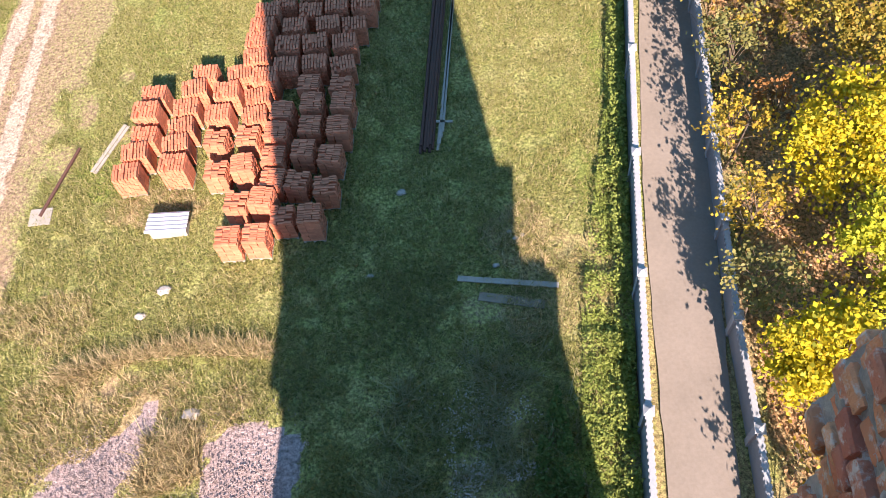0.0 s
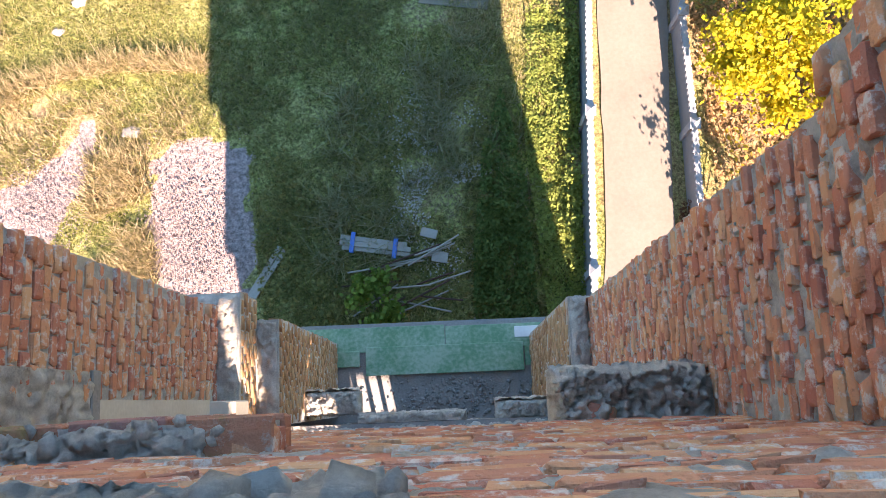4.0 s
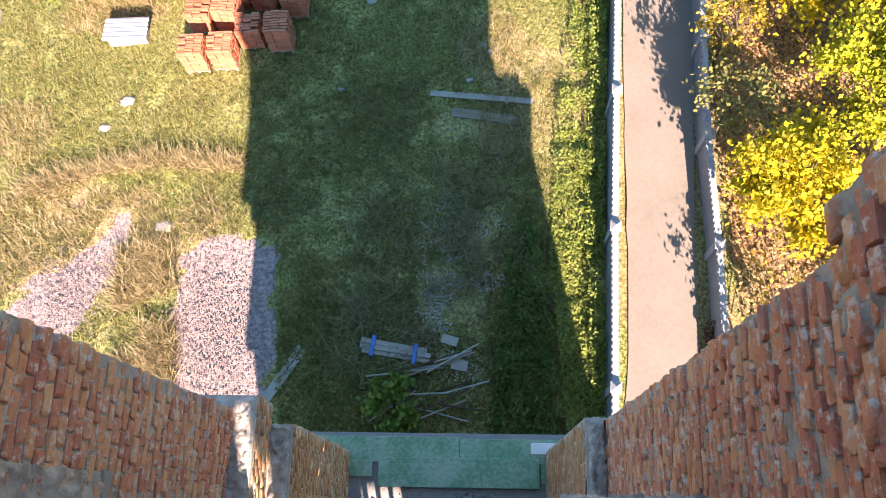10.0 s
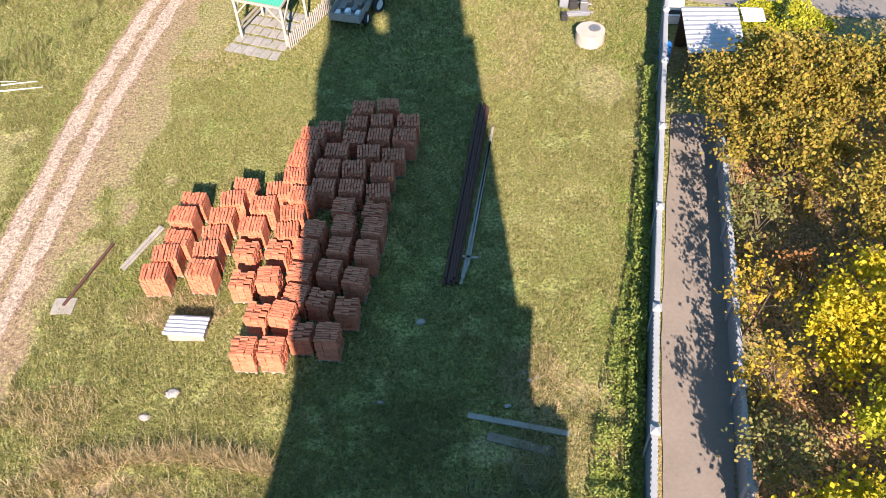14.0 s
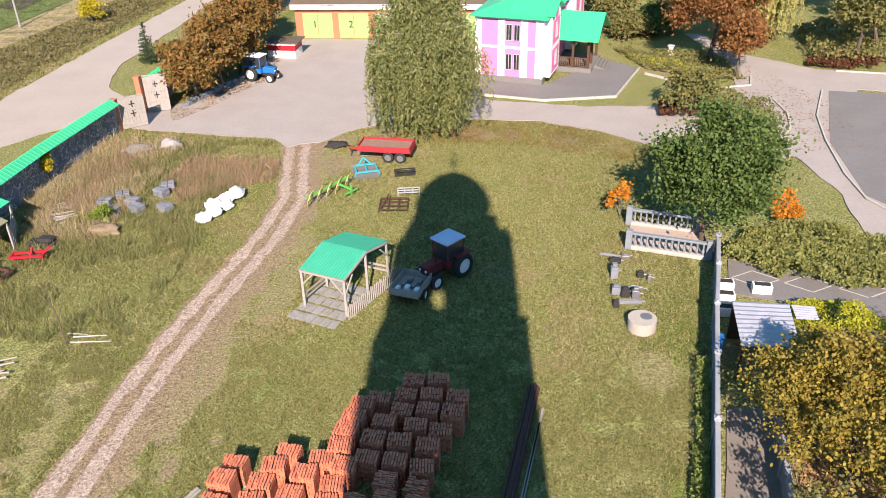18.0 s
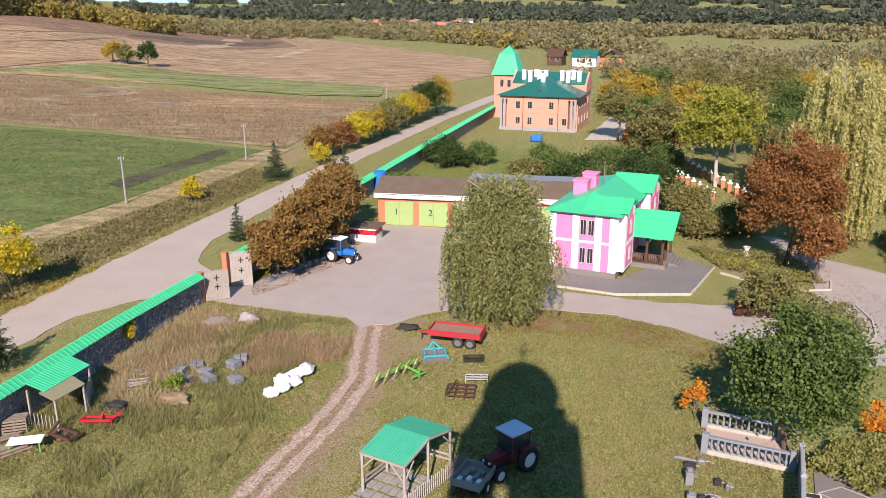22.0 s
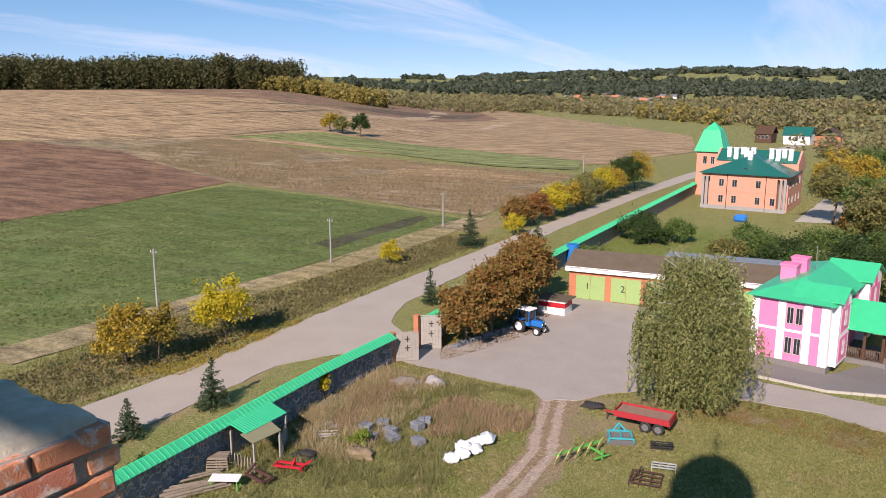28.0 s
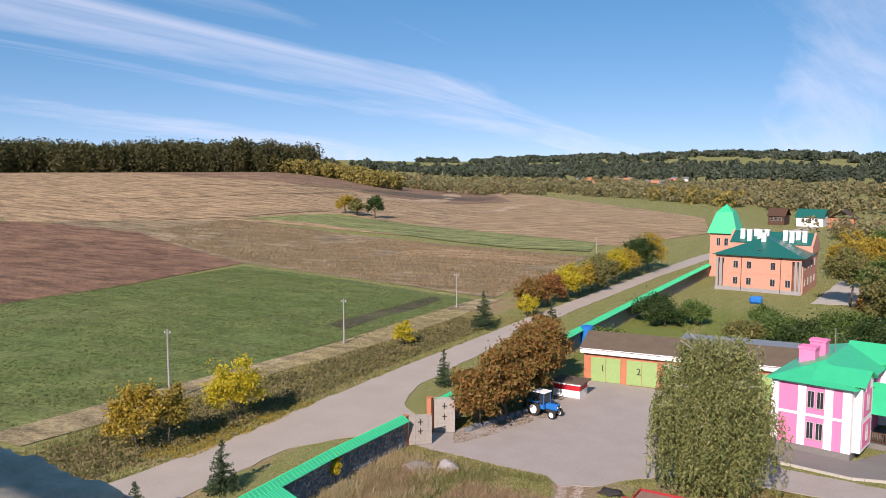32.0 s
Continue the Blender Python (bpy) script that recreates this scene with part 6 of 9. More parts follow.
OLIVE_LEAF = leafy("olive leaves", [(0.165, 0.175, 0.060), (0.235, 0.220, 0.075), (0.125, 0.140, 0.048), (0.290, 0.235, 0.075)])
RED_LEAF = leafy("red-brown leaves", [(0.17, 0.035, 0.025), (0.11, 0.045, 0.025), (0.13, 0.08, 0.035)])
ORANGE_LEAF = leafy("orange leaves", [(0.60, 0.22, 0.02), (0.50, 0.16, 0.02), (0.62, 0.32, 0.03)])
LIME_LEAF = leafy("lime yellow hedge leaves", [(0.34, 0.36, 0.03), (0.44, 0.42, 0.035), (0.26, 0.30, 0.03)])
SPRUCE_LEAF = leafy("spruce needles", [(0.025, 0.050, 0.022), (0.040, 0.070, 0.030), (0.060, 0.085, 0.040)], through=0.1)
STRAW = leafy("dry grass stems", [(0.42, 0.32, 0.18), (0.52, 0.42, 0.26), (0.32, 0.25, 0.13), (0.25, 0.24, 0.10)], through=0.3)
BLADE = leafy("grass blades", [(0.170, 0.190, 0.050), (0.270, 0.255, 0.090), (0.120, 0.140, 0.034), (0.420, 0.355, 0.190), (0.200, 0.235, 0.060)], through=0.3)


def shrubs(name, outline, low, high, n, leaf, material, label, seed, size=1.6, category="shrubs", lift=0.0, flat=1.0):
    """Leaves of a thicket over an outline: one uneven mass with humps and gaps."""
    rng = np.random.default_rng(seed)
    o = np.array(outline, float)
    x = rng.uniform(o[:, 0].min(), o[:, 0].max(), n * 4)
    y = rng.uniform(o[:, 1].min(), o[:, 1].max(), n * 4)
    k = inside(x, y, [tuple(p) for p in o]) & (clouded(x, y, size, seed) > rng.uniform(0.2, 0.55, n * 4))
    x, y = x[k][:n], y[k][:n]
    h = low + (high - low) * np.clip(clouded(x, y, size, seed + 1) * 1.6 - 0.3, 0, 1)
    z = land(x, y) + lift + h * rng.uniform(0.25, 1.0, len(x)) ** 0.5
    v, f = leaf_quads(np.stack([x, y, z], -1), leaf, rng, flat=flat)
    ob = arrays(name, v, f, material)
    return tagged(ob, label, category, kind="stuff")

# ---- trees and shrubs, from the yard outwards ----
weeping("weeping_birch", "tall weeping birch with yellowing leaves beside the yard", -9.4, 65.5, 13.2, 4.6, BIRCH_LEAF, 3, 120, 26, 0.13)
for k, (x, y, r, h) in enumerate(((-33.0, 71.6, 3.0, 7.4), (-31.6, 75.6, 3.3, 8.2), (-31.6, 80.6, 3.4, 8.6), (-31.8, 85.6, 3.4, 8.6), (-33.0, 90.5, 3.2, 8.4))):
    tree("chestnut_tree", "horse chestnut with rusty autumn leaves along the yard", x, y, h, r, CHESTNUT_LEAF, 20 + k, 17000, 0.16, trunk=0.2, low=0.06, clumps=70, clump=r * 0.27, group="chestnuts beside the yard")
tree("round_tree", "dense round dark green tree beside the balustrade", 11.0, 47.4, 9.0, 3.95, GREEN_LEAF, 31, 60000, 0.115, trunk=0.2, low=0.0, clumps=90, clump=1.25)
tree("red_shrub", "shrub with olive and red-brown leaves", 13.6, 70.6, 4.4, 2.9, OLIVE_LEAF, 32, 5000, 0.14, trunk=0.1, low=0.02, clumps=30, category="shrub")
shrubs("shrub_rim", [(10.8, 69.5), (16.6, 69.5), (16.6, 72), (10.8, 72)], 0.4, 1.8, 2200, 0.13, RED_LEAF, "red-leaved low shrubs", 33)
tree("brown_tree", "broad tree with orange-brown leaves", 17.8, 86.8, 14.0, 5.0, BROWN_LEAF, 34, 56000, 0.13, trunk=0.3, low=0.06, clumps=130, clump=1.35)
tree("small_brown_tree", "small tree with orange-brown leaves", 19.8, 81.8, 6.6, 2.3, BROWN_LEAF, 35, 8000, 0.15, trunk=0.12, low=0.25, clumps=26)
weeping("pale_birch", "tall birch with thin yellow hanging leaves", 24.4, 97.5, 20.5, 5.6, PALE_BIRCH_LEAF, 36, 130, 18, 0.17, fullness=0.8)
tree("yellow_green_tree", "spreading tree with yellow-green leaves and pale trunk", 14.5, 126, 15.5, 6.0, LIME_GREEN_LEAF, 37, 24000, 0.2, BARK_PALE, 0.32, 0.24, 90, 1.5)
for k, (x, y, h, r, m) in enumerate(((6.0, 140, 12, 5.0, OLIVE_LEAF), (-0.5, 168, 12, 5, OLIVE_LEAF), (5.5, 158, 11, 4.5, GREEN_LEAF), (12.5, 165, 13, 5, GOLD_LEAF), (20, 148, 15, 5.5, OLIVE_LEAF), (28, 150, 14, 6, GREEN_LEAF), (36, 140, 17, 6, OLIVE_LEAF), (42, 120, 18, 6, BIRCH_LEAF), (38, 105, 15, 5, BROWN_LEAF), (52, 135, 18, 7, GOLD_LEAF), (24, 128, 12, 4, GREEN_LEAF),
                                      (3, 190, 12, 5.5, GOLD_LEAF), (14, 195, 13, 6, OLIVE_LEAF), (26, 190, 14, 6, OLIVE_LEAF), (40, 180, 15, 7, GOLD_LEAF), (58, 175, 16, 7, OLIVE_LEAF), (-1, 210, 11, 5, GOLD_LEAF), (8, 225, 12, 6, GREEN_LEAF), (22, 230, 13, 6, OLIVE_LEAF), (38, 225, 13, 7, OLIVE_LEAF), (60, 215, 15, 8, GOLD_LEAF), (8, 150, 8, 3.5, CHESTNUT_LEAF), (3.5, 146, 7, 3.2, CHESTNUT_LEAF), (33, 88, 10, 3.2, OLIVE_LEAF), (37, 93, 9, 3.0, RED_LEAF))):
    tree("park_tree", "park tree with mixed autumn leaves", x, y, h, r, m, 50 + k, 13000, 0.19, trunk=0.24, low=0.08, clumps=60, clump=r * 0.28, group="park trees behind the houses")
weeping("willow", "weeping willow with long green strands", 22.0, 121, 11, 3.2, OLIVE_LEAF, 39, 50, 14, 0.18, BARK)
# orchard and shrubs behind the garage
for k, (x, y, r, h, m) in enumerate(((-30, 136, 3.2, 4.5, DARK_LEAF), (-27.5, 133, 2.6, 3.8, DARK_LEAF), (-23.5, 137, 2.4, 3.4, GREEN_LEAF), (-14, 122, 2.6, 3.8, OLIVE_LEAF), (-10, 128, 3.0, 4.2, GREEN_LEAF), (-6, 121, 3.2, 4.6, DARK_LEAF), (-1, 130, 3.4, 5.0, GREEN_LEAF), (3, 122, 3.4, 5.0, DARK_LEAF), (-3, 113, 3.0, 4.4, GREEN_LEAF), (5, 112, 3.6, 5.2, DARK_LEAF), (8.5, 104, 3.2, 4.6, OLIVE_LEAF), (1, 105, 3.0, 4.2, GREEN_LEAF), (-31, 112, 2.0, 3.2, GREEN_LEAF), (-29, 109, 1.8, 2.8, OLIVE_LEAF), (7, 134, 3.2, 4.6, GREEN_LEAF), (-13, 140, 2.4, 3.0, GREEN_LEAF), (10, 96, 2.4, 3.0, OLIVE_LEAF), (14, 99, 2.6, 3.2, GREEN_LEAF))):
    tree("orchard_tree", "low bushy fruit tree with green leaves", x, y, h * 1.1, r * 1.1, m, 90 + k, 6500, 0.15, trunk=0.1, low=0.0, clumps=40, group="orchard trees behind the garage")
shrubs("garden_bed", [(8, 91), (11, 84), (16.4, 80), (20.6, 81), (19.4, 88), (13, 90.5)], 0.1, 0.8, 3600, 0.12, OLIVE_LEAF, "flower bed of low yellowing plants", 41, 1.2, "flower bed")
shrubs("garden_bed", [(8.5, 89), (12, 84.5), (17, 81), (19, 83), (13, 87)], 0.1, 0.6, 900, 0.12, LIME_LEAF, "yellow-green flowers in the bed", 42, 0.8, "flower bed")
shrubs("burgundy_shrubs", [(7, 97), (13, 95), (14, 99), (8, 101)], 0.5, 2.2, 2200, 0.14, RED_LEAF, "burgundy shrubs behind the house", 43, 2.0)
shrubs("round_bed", [(17.9, 77.5), (21.0, 74.6), (21.0, 68), (18.3, 64), (15.5, 68), (15.6, 74)], 0.1, 0.9, 3600, 0.13, OLIVE_LEAF, "round bed with clipped shrubs", 44, 1.6, "flower bed")
shrubs("garden_far", [(28, 86), (46, 84), (48, 100), (30, 100)], 0.3, 2.0, 5000, 0.2, OLIVE_LEAF, "mixed garden shrubs across the drive", 45, 3.0)
shrubs("garden_far_red", [(27.5, 85), (34, 84.5), (36, 88), (28, 88)], 0.3, 1.4, 1500, 0.16, RED_LEAF, "low red shrubs beside the drive", 46, 2.0)
shrubs("hedge", [(11.6, 44.9), (14.8, 42.6), (19.1, 41.6), (24, 42.5), (24.5, 46), (21.4, 48.0), (17.4, 50.0), (13.5, 47.5)], 0.5, 1.5, 15000, 0.11, leafy("pale green hedge leaves", [(0.21, 0.225, 0.065), (0.27, 0.275, 0.085), (0.15, 0.17, 0.05)]), "wide pale green hedge of juniper", 47, 1.3, "hedge")
shrubs("orange_shrub", [(16.0, 49.6), (17.8, 49.6), (18.0, 52.4), (16.2, 52.6)], 0.5, 2.0, 1500, 0.11, ORANGE_LEAF, "bright orange shrub", 48, 1.0, "shrub")
tree("orange_sapling", "small sapling with orange leaves", 5.9, 50.2, 2.8, 0.9, ORANGE_LEAF, 49, 900, 0.1, trunk=0.04, low=0.15, clumps=14)
shrubs("yellow_hedge", [(14.2, 39.6), (18.4, 39.9), (19.0, 37.0), (14.2, 37.2)], 0.6, 0.95, 5200, 0.08, LIME_LEAF, "clipped lime-yellow hedge", 51, 1.2, "hedge")
spruce(16.5, 38.4, 1.9, 0.6, 52, DARK_LEAF, "small clipped conifer in the yellow hedge")
# wood on the far side of the lane
for k, (x, y, h, r, m, n) in enumerate(((10.3, 8.6, 5.6, 2.2, YELLOW_LEAF, 6500), (13.6, 15.8, 6.0, 2.8, YELLOW_LEAF, 9000), (15.8, 21.0, 7.2, 3.0, LANE_LEAF, 5000), (14.0, 11.5, 5.5, 2.6, LIME_LEAF, 8000), (12.8, 24.6, 5.6, 2.8, LANE_LEAF, 4500), (13.0, 28.6, 6.2, 3.0, LANE_LEAF, 9000), (16.6, 28.2, 6.2, 3.0, LANE_LEAF, 8000), (18.5, 16, 7, 3.2, YELLOW_LEAF, 8000), (18.5, 24, 6.2, 3.0, LANE_LEAF, 4000), (21, 30, 6.2, 3.2, LANE_LEAF, 6000), (13.2, 5.0, 5.5, 2.5, GOLD_LEAF, 8000), (18, 8, 6.5, 3, YELLOW_LEAF, 7000))):
    tree("yellow_maple" if m is YELLOW_LEAF else "lane_tree", "young maple with bright yellow leaves beside the lane" if m is YELLOW_LEAF else "tree with thinning gold and olive leaves beside the lane", x, y, h, r, m, 120 + k, int(n * 1.7), 0.08, trunk=0.11, low=0.22, clumps=60, clump=r * 0.24, group="trees beside the lane")
for k, (x, y, h, r, m, n) in enumerate(((8.9, 3.4, 4.2, 1.3, GOLD_LEAF, 900), (9.3, 11.6, 4.6, 1.4, OLIVE_LEAF, 800), (9.9, 14.6, 4.2, 1.3, GOLD_LEAF, 700), (10.3, 18.0, 4.8, 1.5, GOLD_LEAF, 800), (10.9, 21.5, 5.0, 1.5, OLIVE_LEAF, 1000), (11.2, 26.6, 5.0, 1.8, LANE_LEAF, 1600), (11.5, 29.2, 5.4, 2.2, LANE_LEAF, 3200), (12.0, 18.6, 4.0, 1.4, BROWN_LEAF, 500), (12.6, 8.4, 3.6, 1.3, BROWN_LEAF, 500))):
    tree("lane_sapling", "thin sapling with few autumn leaves behind the lane fence", x, y, h, r, m, 220 + k, n, 0.075, trunk=0.05, low=0.25, clumps=26, clump=r * 0.34, group="saplings behind the lane fence", limbs=14)
shrubs("undergrowth", [(8.9, 0), (9.4, 11), (10.3, 17), (11.2, 25), (14, 32), (22, 34), (26, 20), (24, 2)], 0.0, 0.22, 46000, 0.07, leafy("fallen and dying leaves", [(0.48, 0.28, 0.15), (0.60, 0.38, 0.20), (0.36, 0.20, 0.11), (0.66, 0.46, 0.24)]), "brown undergrowth and fallen leaves under the trees", 61, 1.6, "undergrowth", 0.02, 0.3)
shrubs("undergrowth_yellow", [(8.9, 0), (9.4, 11), (10.3, 17), (11.2, 25), (14, 32), (22, 34), (26, 20), (24, 2)], 0.3, 2.2, 5000, 0.09, GOLD_LEAF, "yellow leaves on the undergrowth", 62, 2.2, "undergrowth")
shrubs("creeper_edge", [(3.0, 1.6), (4.1, 2.0), (5.0, 8), (5.75, 13), (7.3, 22.4), (8.2, 28), (7.5, 28), (6.4, 22), (4.0, 13), (3.2, 8)], 0.05, 0.6, 26000, 0.05, leafy("creeper leaves", [(0.20, 0.26, 0.06), (0.28, 0.33, 0.085), (0.15, 0.20, 0.045)]), "green creepers along the foot of the fence", 63, 0.8, "creeper", 0.0, 0.6)
shrubs("fence_weeds", [(3.75, 2), (4.20, 2), (4.97, 8), (6.48, 18), (8.18, 28), (9.1, 34), (8.5, 34), (7.6, 28), (5.85, 18), (4.35, 8)], 0.45, 1.0, 15000, 0.06, bpy.data.materials["creeper leaves"], "tall green weeds against the fence", 65, 0.7, "weeds")
shrubs("red_creeper", [(7.2, 2.2), (8.2, 2.2), (8.6, 5.2), (7.8, 5.2)], 0.1, 0.8, 900, 0.06, RED_LEAF, "red creeper beside the lane", 64, 0.8, "creeper")
# along the road
ROADSIDE = ((-44.8, 47.8, 4.4, 1.5), (-46.5, 40.5, 3.2, 1.2), (-43.2, 84.0, 4.6, 1.3), (-53.2, 117.5, 6.4, 2.3), (-44.4, 125.5, 4.2, 1.2), (-46, 36, 3.0, 1.2))
for k, (x, y, h, r) in enumerate(ROADSIDE):
    spruce(x, y, h, r, 140 + k, SPRUCE_LEAF, "dark green spruce beside the road", "spruces along the road")
for k, (x, y, h, r, m, n) in enumerate(((-58.6, 51.5, 6.2, 2.3, GOLD_LEAF, 6000), (-57.0, 53.8, 5.8, 1.9, LANE_LEAF, 3000), (-56.2, 62.5, 7.0, 2.5, YELLOW_LEAF, 5000), (-58.2, 100, 4.0, 1.3, YELLOW_LEAF, 2000), (-50.8, 131, 3.6, 1.6, YELLOW_LEAF, 1500))):
    tree("roadside_maple", "small tree with yellow autumn leaves beside the road", x, y, h * 1.05, r * 1.2, m, 150 + k, int(n * 1.3), 0.13, trunk=0.09, low=0.0, clumps=30, group="small trees along the road")
for k, (x, y, h, r, m) in enumerate(((-53, 138, 5.5, 3.0, CHESTNUT_LEAF), (-52, 145, 6, 3.0, BROWN_LEAF), (-50.5, 152, 7, 2.8, YELLOW_LEAF), (-50, 158, 7, 3.0, GOLD_LEAF), (-49.5, 165, 7, 3.0, OLIVE_LEAF), (-49, 172, 7, 3.0, OLIVE_LEAF), (-48.6, 180, 7.5, 3.0, YELLOW_LEAF), (-48, 188, 8, 3.2, GOLD_LEAF), (-47.5, 197, 9.5, 4.0, DARK_LEAF), (-47, 206, 9.5, 4.0, GOLD_LEAF))):
    tree("road_row_tree", "tree of the mixed autumn row along the road", x, y, h, r * 1.1, m, 170 + k, 8000, 0.17, trunk=0.12, low=0.0, clumps=44, group="tree row along the road")
for k, (x, y, h, r, m) in enumerate(((-216, 318, 9, 4.5, GOLD_LEAF), (-208, 316, 8, 4, OLIVE_LEAF), (-197, 314, 12, 4.2, DARK_LEAF))):
    tree("field_tree", "lone tree out in the fields", x, y, h, r, m, 190 + k, 2200, 0.4, trunk=0.3, low=0.05, clumps=26, group="lone trees in the fields")


def far_wood(name, outline, low, high, n, leaf, material, label, seed, size, lift=0.0, crown=5.0):
    """Crowns of a distant wood: rounded heads of leaves, close where the wood is thick, with clearings between."""
    rng = np.random.default_rng(seed)
    o = np.array(outline, float)
    m = n // 45
    x, y = rng.uniform(o[:, 0].min(), o[:, 0].max(), m * 6), rng.uniform(o[:, 1].min(), o[:, 1].max(), m * 6)
    k = inside(x, y, [tuple(p) for p in o]) & (clouded(x, y, size, seed) > rng.uniform(0.30, 0.52, m * 6))
    x, y = x[k][:m], y[k][:m]
    h = low + (high - low) * np.clip(clouded(x, y, size, seed + 1) * 1.2 - 0.1 + rng.normal(size=len(x)) * 0.2, 0, 1)
    r = crown * rng.uniform(0.6, 1.3, len(x))
    j = np.repeat(np.arange(len(x)), 100)
    d = rng.normal(size=(len(j), 3))
    d /= np.linalg.norm(d, axis=1)[:, None]
    d *= rng.uniform(0.7, 1.05, (len(j), 1))
    tall = np.maximum(h * 0.5, 1.0)
    p = np.stack([x[j] + d[:, 0] * r[j], y[j] + d[:, 1] * r[j], land(x, y)[j] + lift + tall[j] + d[:, 2] * tall[j]], -1)
    v, f = leaf_quads(p, leaf * 0.72, rng, 0.0, 0.8, 1.0, True)
    return tagged(arrays(name, v, f, material), label, "woods", kind="stuff")


FOREST_LEAF = leafy("distant forest leaves", [(0.052, 0.066, 0.026), (0.080, 0.086, 0.032), (0.105, 0.085, 0.034), (0.050, 0.070, 0.030)])
# needles paled and blued a little: distance haze put into the colour
HAZED_PINE_LEAF = leafy("hazed distant pine needles", [(0.060, 0.085, 0.060), (0.080, 0.105, 0.070), (0.105, 0.120, 0.075)])
POPLAR_LEAF = leafy("paling poplar leaves", [(0.30, 0.24, 0.06), (0.22, 0.20, 0.06), (0.36, 0.27, 0.07)])
MIXED_LEAF = leafy("distant mixed leaves", [(0.190, 0.195, 0.095), (0.250, 0.235, 0.115), (0.140, 0.150, 0.075), (0.260, 0.210, 0.115), (0.32, 0.27, 0.10)])
far_wood("forest_edge", [(-660, 250), (-560, 395), (-470, 490), (-395, 540), (-430, 610), (-600, 560), (-720, 300)], 19, 29, 64000, 1.25, FOREST_LEAF, "dark edge of an oak forest along the field", 201, 16, 0, 5.5)
far_wood("birch_fringe", [(-430, 520), (-385, 535), (-325, 530), (-330, 565), (-420, 590)], 9, 15, 5000, 1.4, POPLAR_LEAF, "yellow birches at the forest edge", 202, 12)
far_wood("valley_wood", [(-420, 640), (-240, 720), (-140, 640), (-70, 540), (-10, 480), (30, 520), (-60, 700), (-200, 860), (-420, 800)], 4, 13, 26000, 1.3, MIXED_LEAF, "band of mixed woods in the valley", 203, 30, 0, 4.5)
far_wood("valley_yellow", [(-150, 640), (-70, 540), (-60, 560), (-140, 665)], 8, 14, 1500, 1.3, POPLAR_LEAF, "yellow poplars in the valley", 207, 14)
far_wood("valley_wood", [(-20, 300), (40, 260), (140, 240), (260, 300), (240, 420), (120, 460), (20, 420)], 3, 12, 36000, 0.75, MIXED_LEAF, "mixed woods behind the village", 204, 24, 0, 4)
far_wood("hill_pines", [(-1250, 1500), (-500, 1400), (0, 1300), (500, 1150), (900, 1200), (700, 1700), (0, 2000), (-900, 2200)], 8, 22, 42000, 4.4, HAZED_PINE_LEAF, "pine woods on the far hills", 205, 70, 0, 9)
far_wood("hill_pines", [(-1500, 2600), (-400, 2500), (600, 2300), (1600, 2100), (1700, 2700), (300, 3300), (-1500, 3500)], 8, 24, 26000, 8.5, HAZED_PINE_LEAF, "pine woods on the far ridge", 206, 160, 0, 18)
far_wood("valley_wood", [(-700, 1000), (-300, 950), (100, 720), (420, 560), (560, 700), (200, 1000), (-300, 1250), (-700, 1300)], 3, 12, 36000, 2.0, MIXED_LEAF, "broken woods across the valley", 208, 60, 0, 6)

# dry weeds and grass tufts, nearest ground first
def blades(name, n, where, high, material, label, seed, wide=0.018, lean=0.5):
    """Upright blades, three to a tuft, over the places that pass the test."""
    rng = np.random.default_rng(seed)
    x0, x1, y0, y1, test = where
    x, y = rng.uniform(x0, x1, n), rng.uniform(y0, y1, n)
    k = test(x, y)
    x, y = np.repeat(x[k], 4), np.repeat(y[k], 4)
    m = len(x)
    x, y = x + rng.normal(size=m) * 0.05, y + rng.normal(size=m) * 0.05
    a, h = rng.uniform(0, math.tau, m), high * rng.uniform(0.4, 1.25, m)
    o = np.stack([np.cos(a), np.sin(a), np.zeros(m)], -1) * wide
    p = np.stack([x, y, land(x, y) - 0.03], -1)
    t = p + np.stack([rng.normal(size=m) * lean * h, rng.normal(size=m) * lean * h, h], -1)
    v = np.stack([p - o, p + o, t], 1).reshape(-1, 3)
    return tagged(arrays(name, v, np.arange(3 * m).reshape(-1, 3), material), label, "grass", kind="stuff")


def open_ground(x, y):
    bare, dry, lush = cover(x, y)
    return (bare < 0.38) & ~inside(x, y, GRAVEL[1]) & ~inside(x, y, YARD_RIM) & (y > 1.3) & ((x < 3.6 + y * 0.17) | (y > 44)) & (x < 9.0 + 0.02 * y) & ~((x > -10) & (x < -6) & (y < 9.6))


blades("grass", 120000, (-26, 9, 1.5, 34, lambda x, y: open_ground(x, y) & (clouded(x, y, 0.6, 73) > 0.36)), 0.15, BLADE, "short meadow grass round the tower", 301, 0.020, 0.8)
blades("grass", 64000, (-37, 11, 34, 68, open_ground), 0.16, BLADE, "short meadow grass", 302, 0.034, 0.7)
blades("dry_weeds", 26000, (-27, 3, 1.5, 22, lambda x, y: open_ground(x, y) & (cover(x, y)[1] > 0.4)), 0.34, STRAW, "tall dry grass in the meadow", 303, 0.016)
blades("dry_weeds", 26000, (-37, -18, 30, 63, lambda x, y: open_ground(x, y) & (cover(x, y)[1] > 0.56)), 0.6, leafy("russet dry weeds", [(0.36, 0.24, 0.155), (0.44, 0.32, 0.20), (0.27, 0.175, 0.11), (0.30, 0.25, 0.12)], through=0.3), "tall russet dry weeds inside the wall", 304, 0.025)
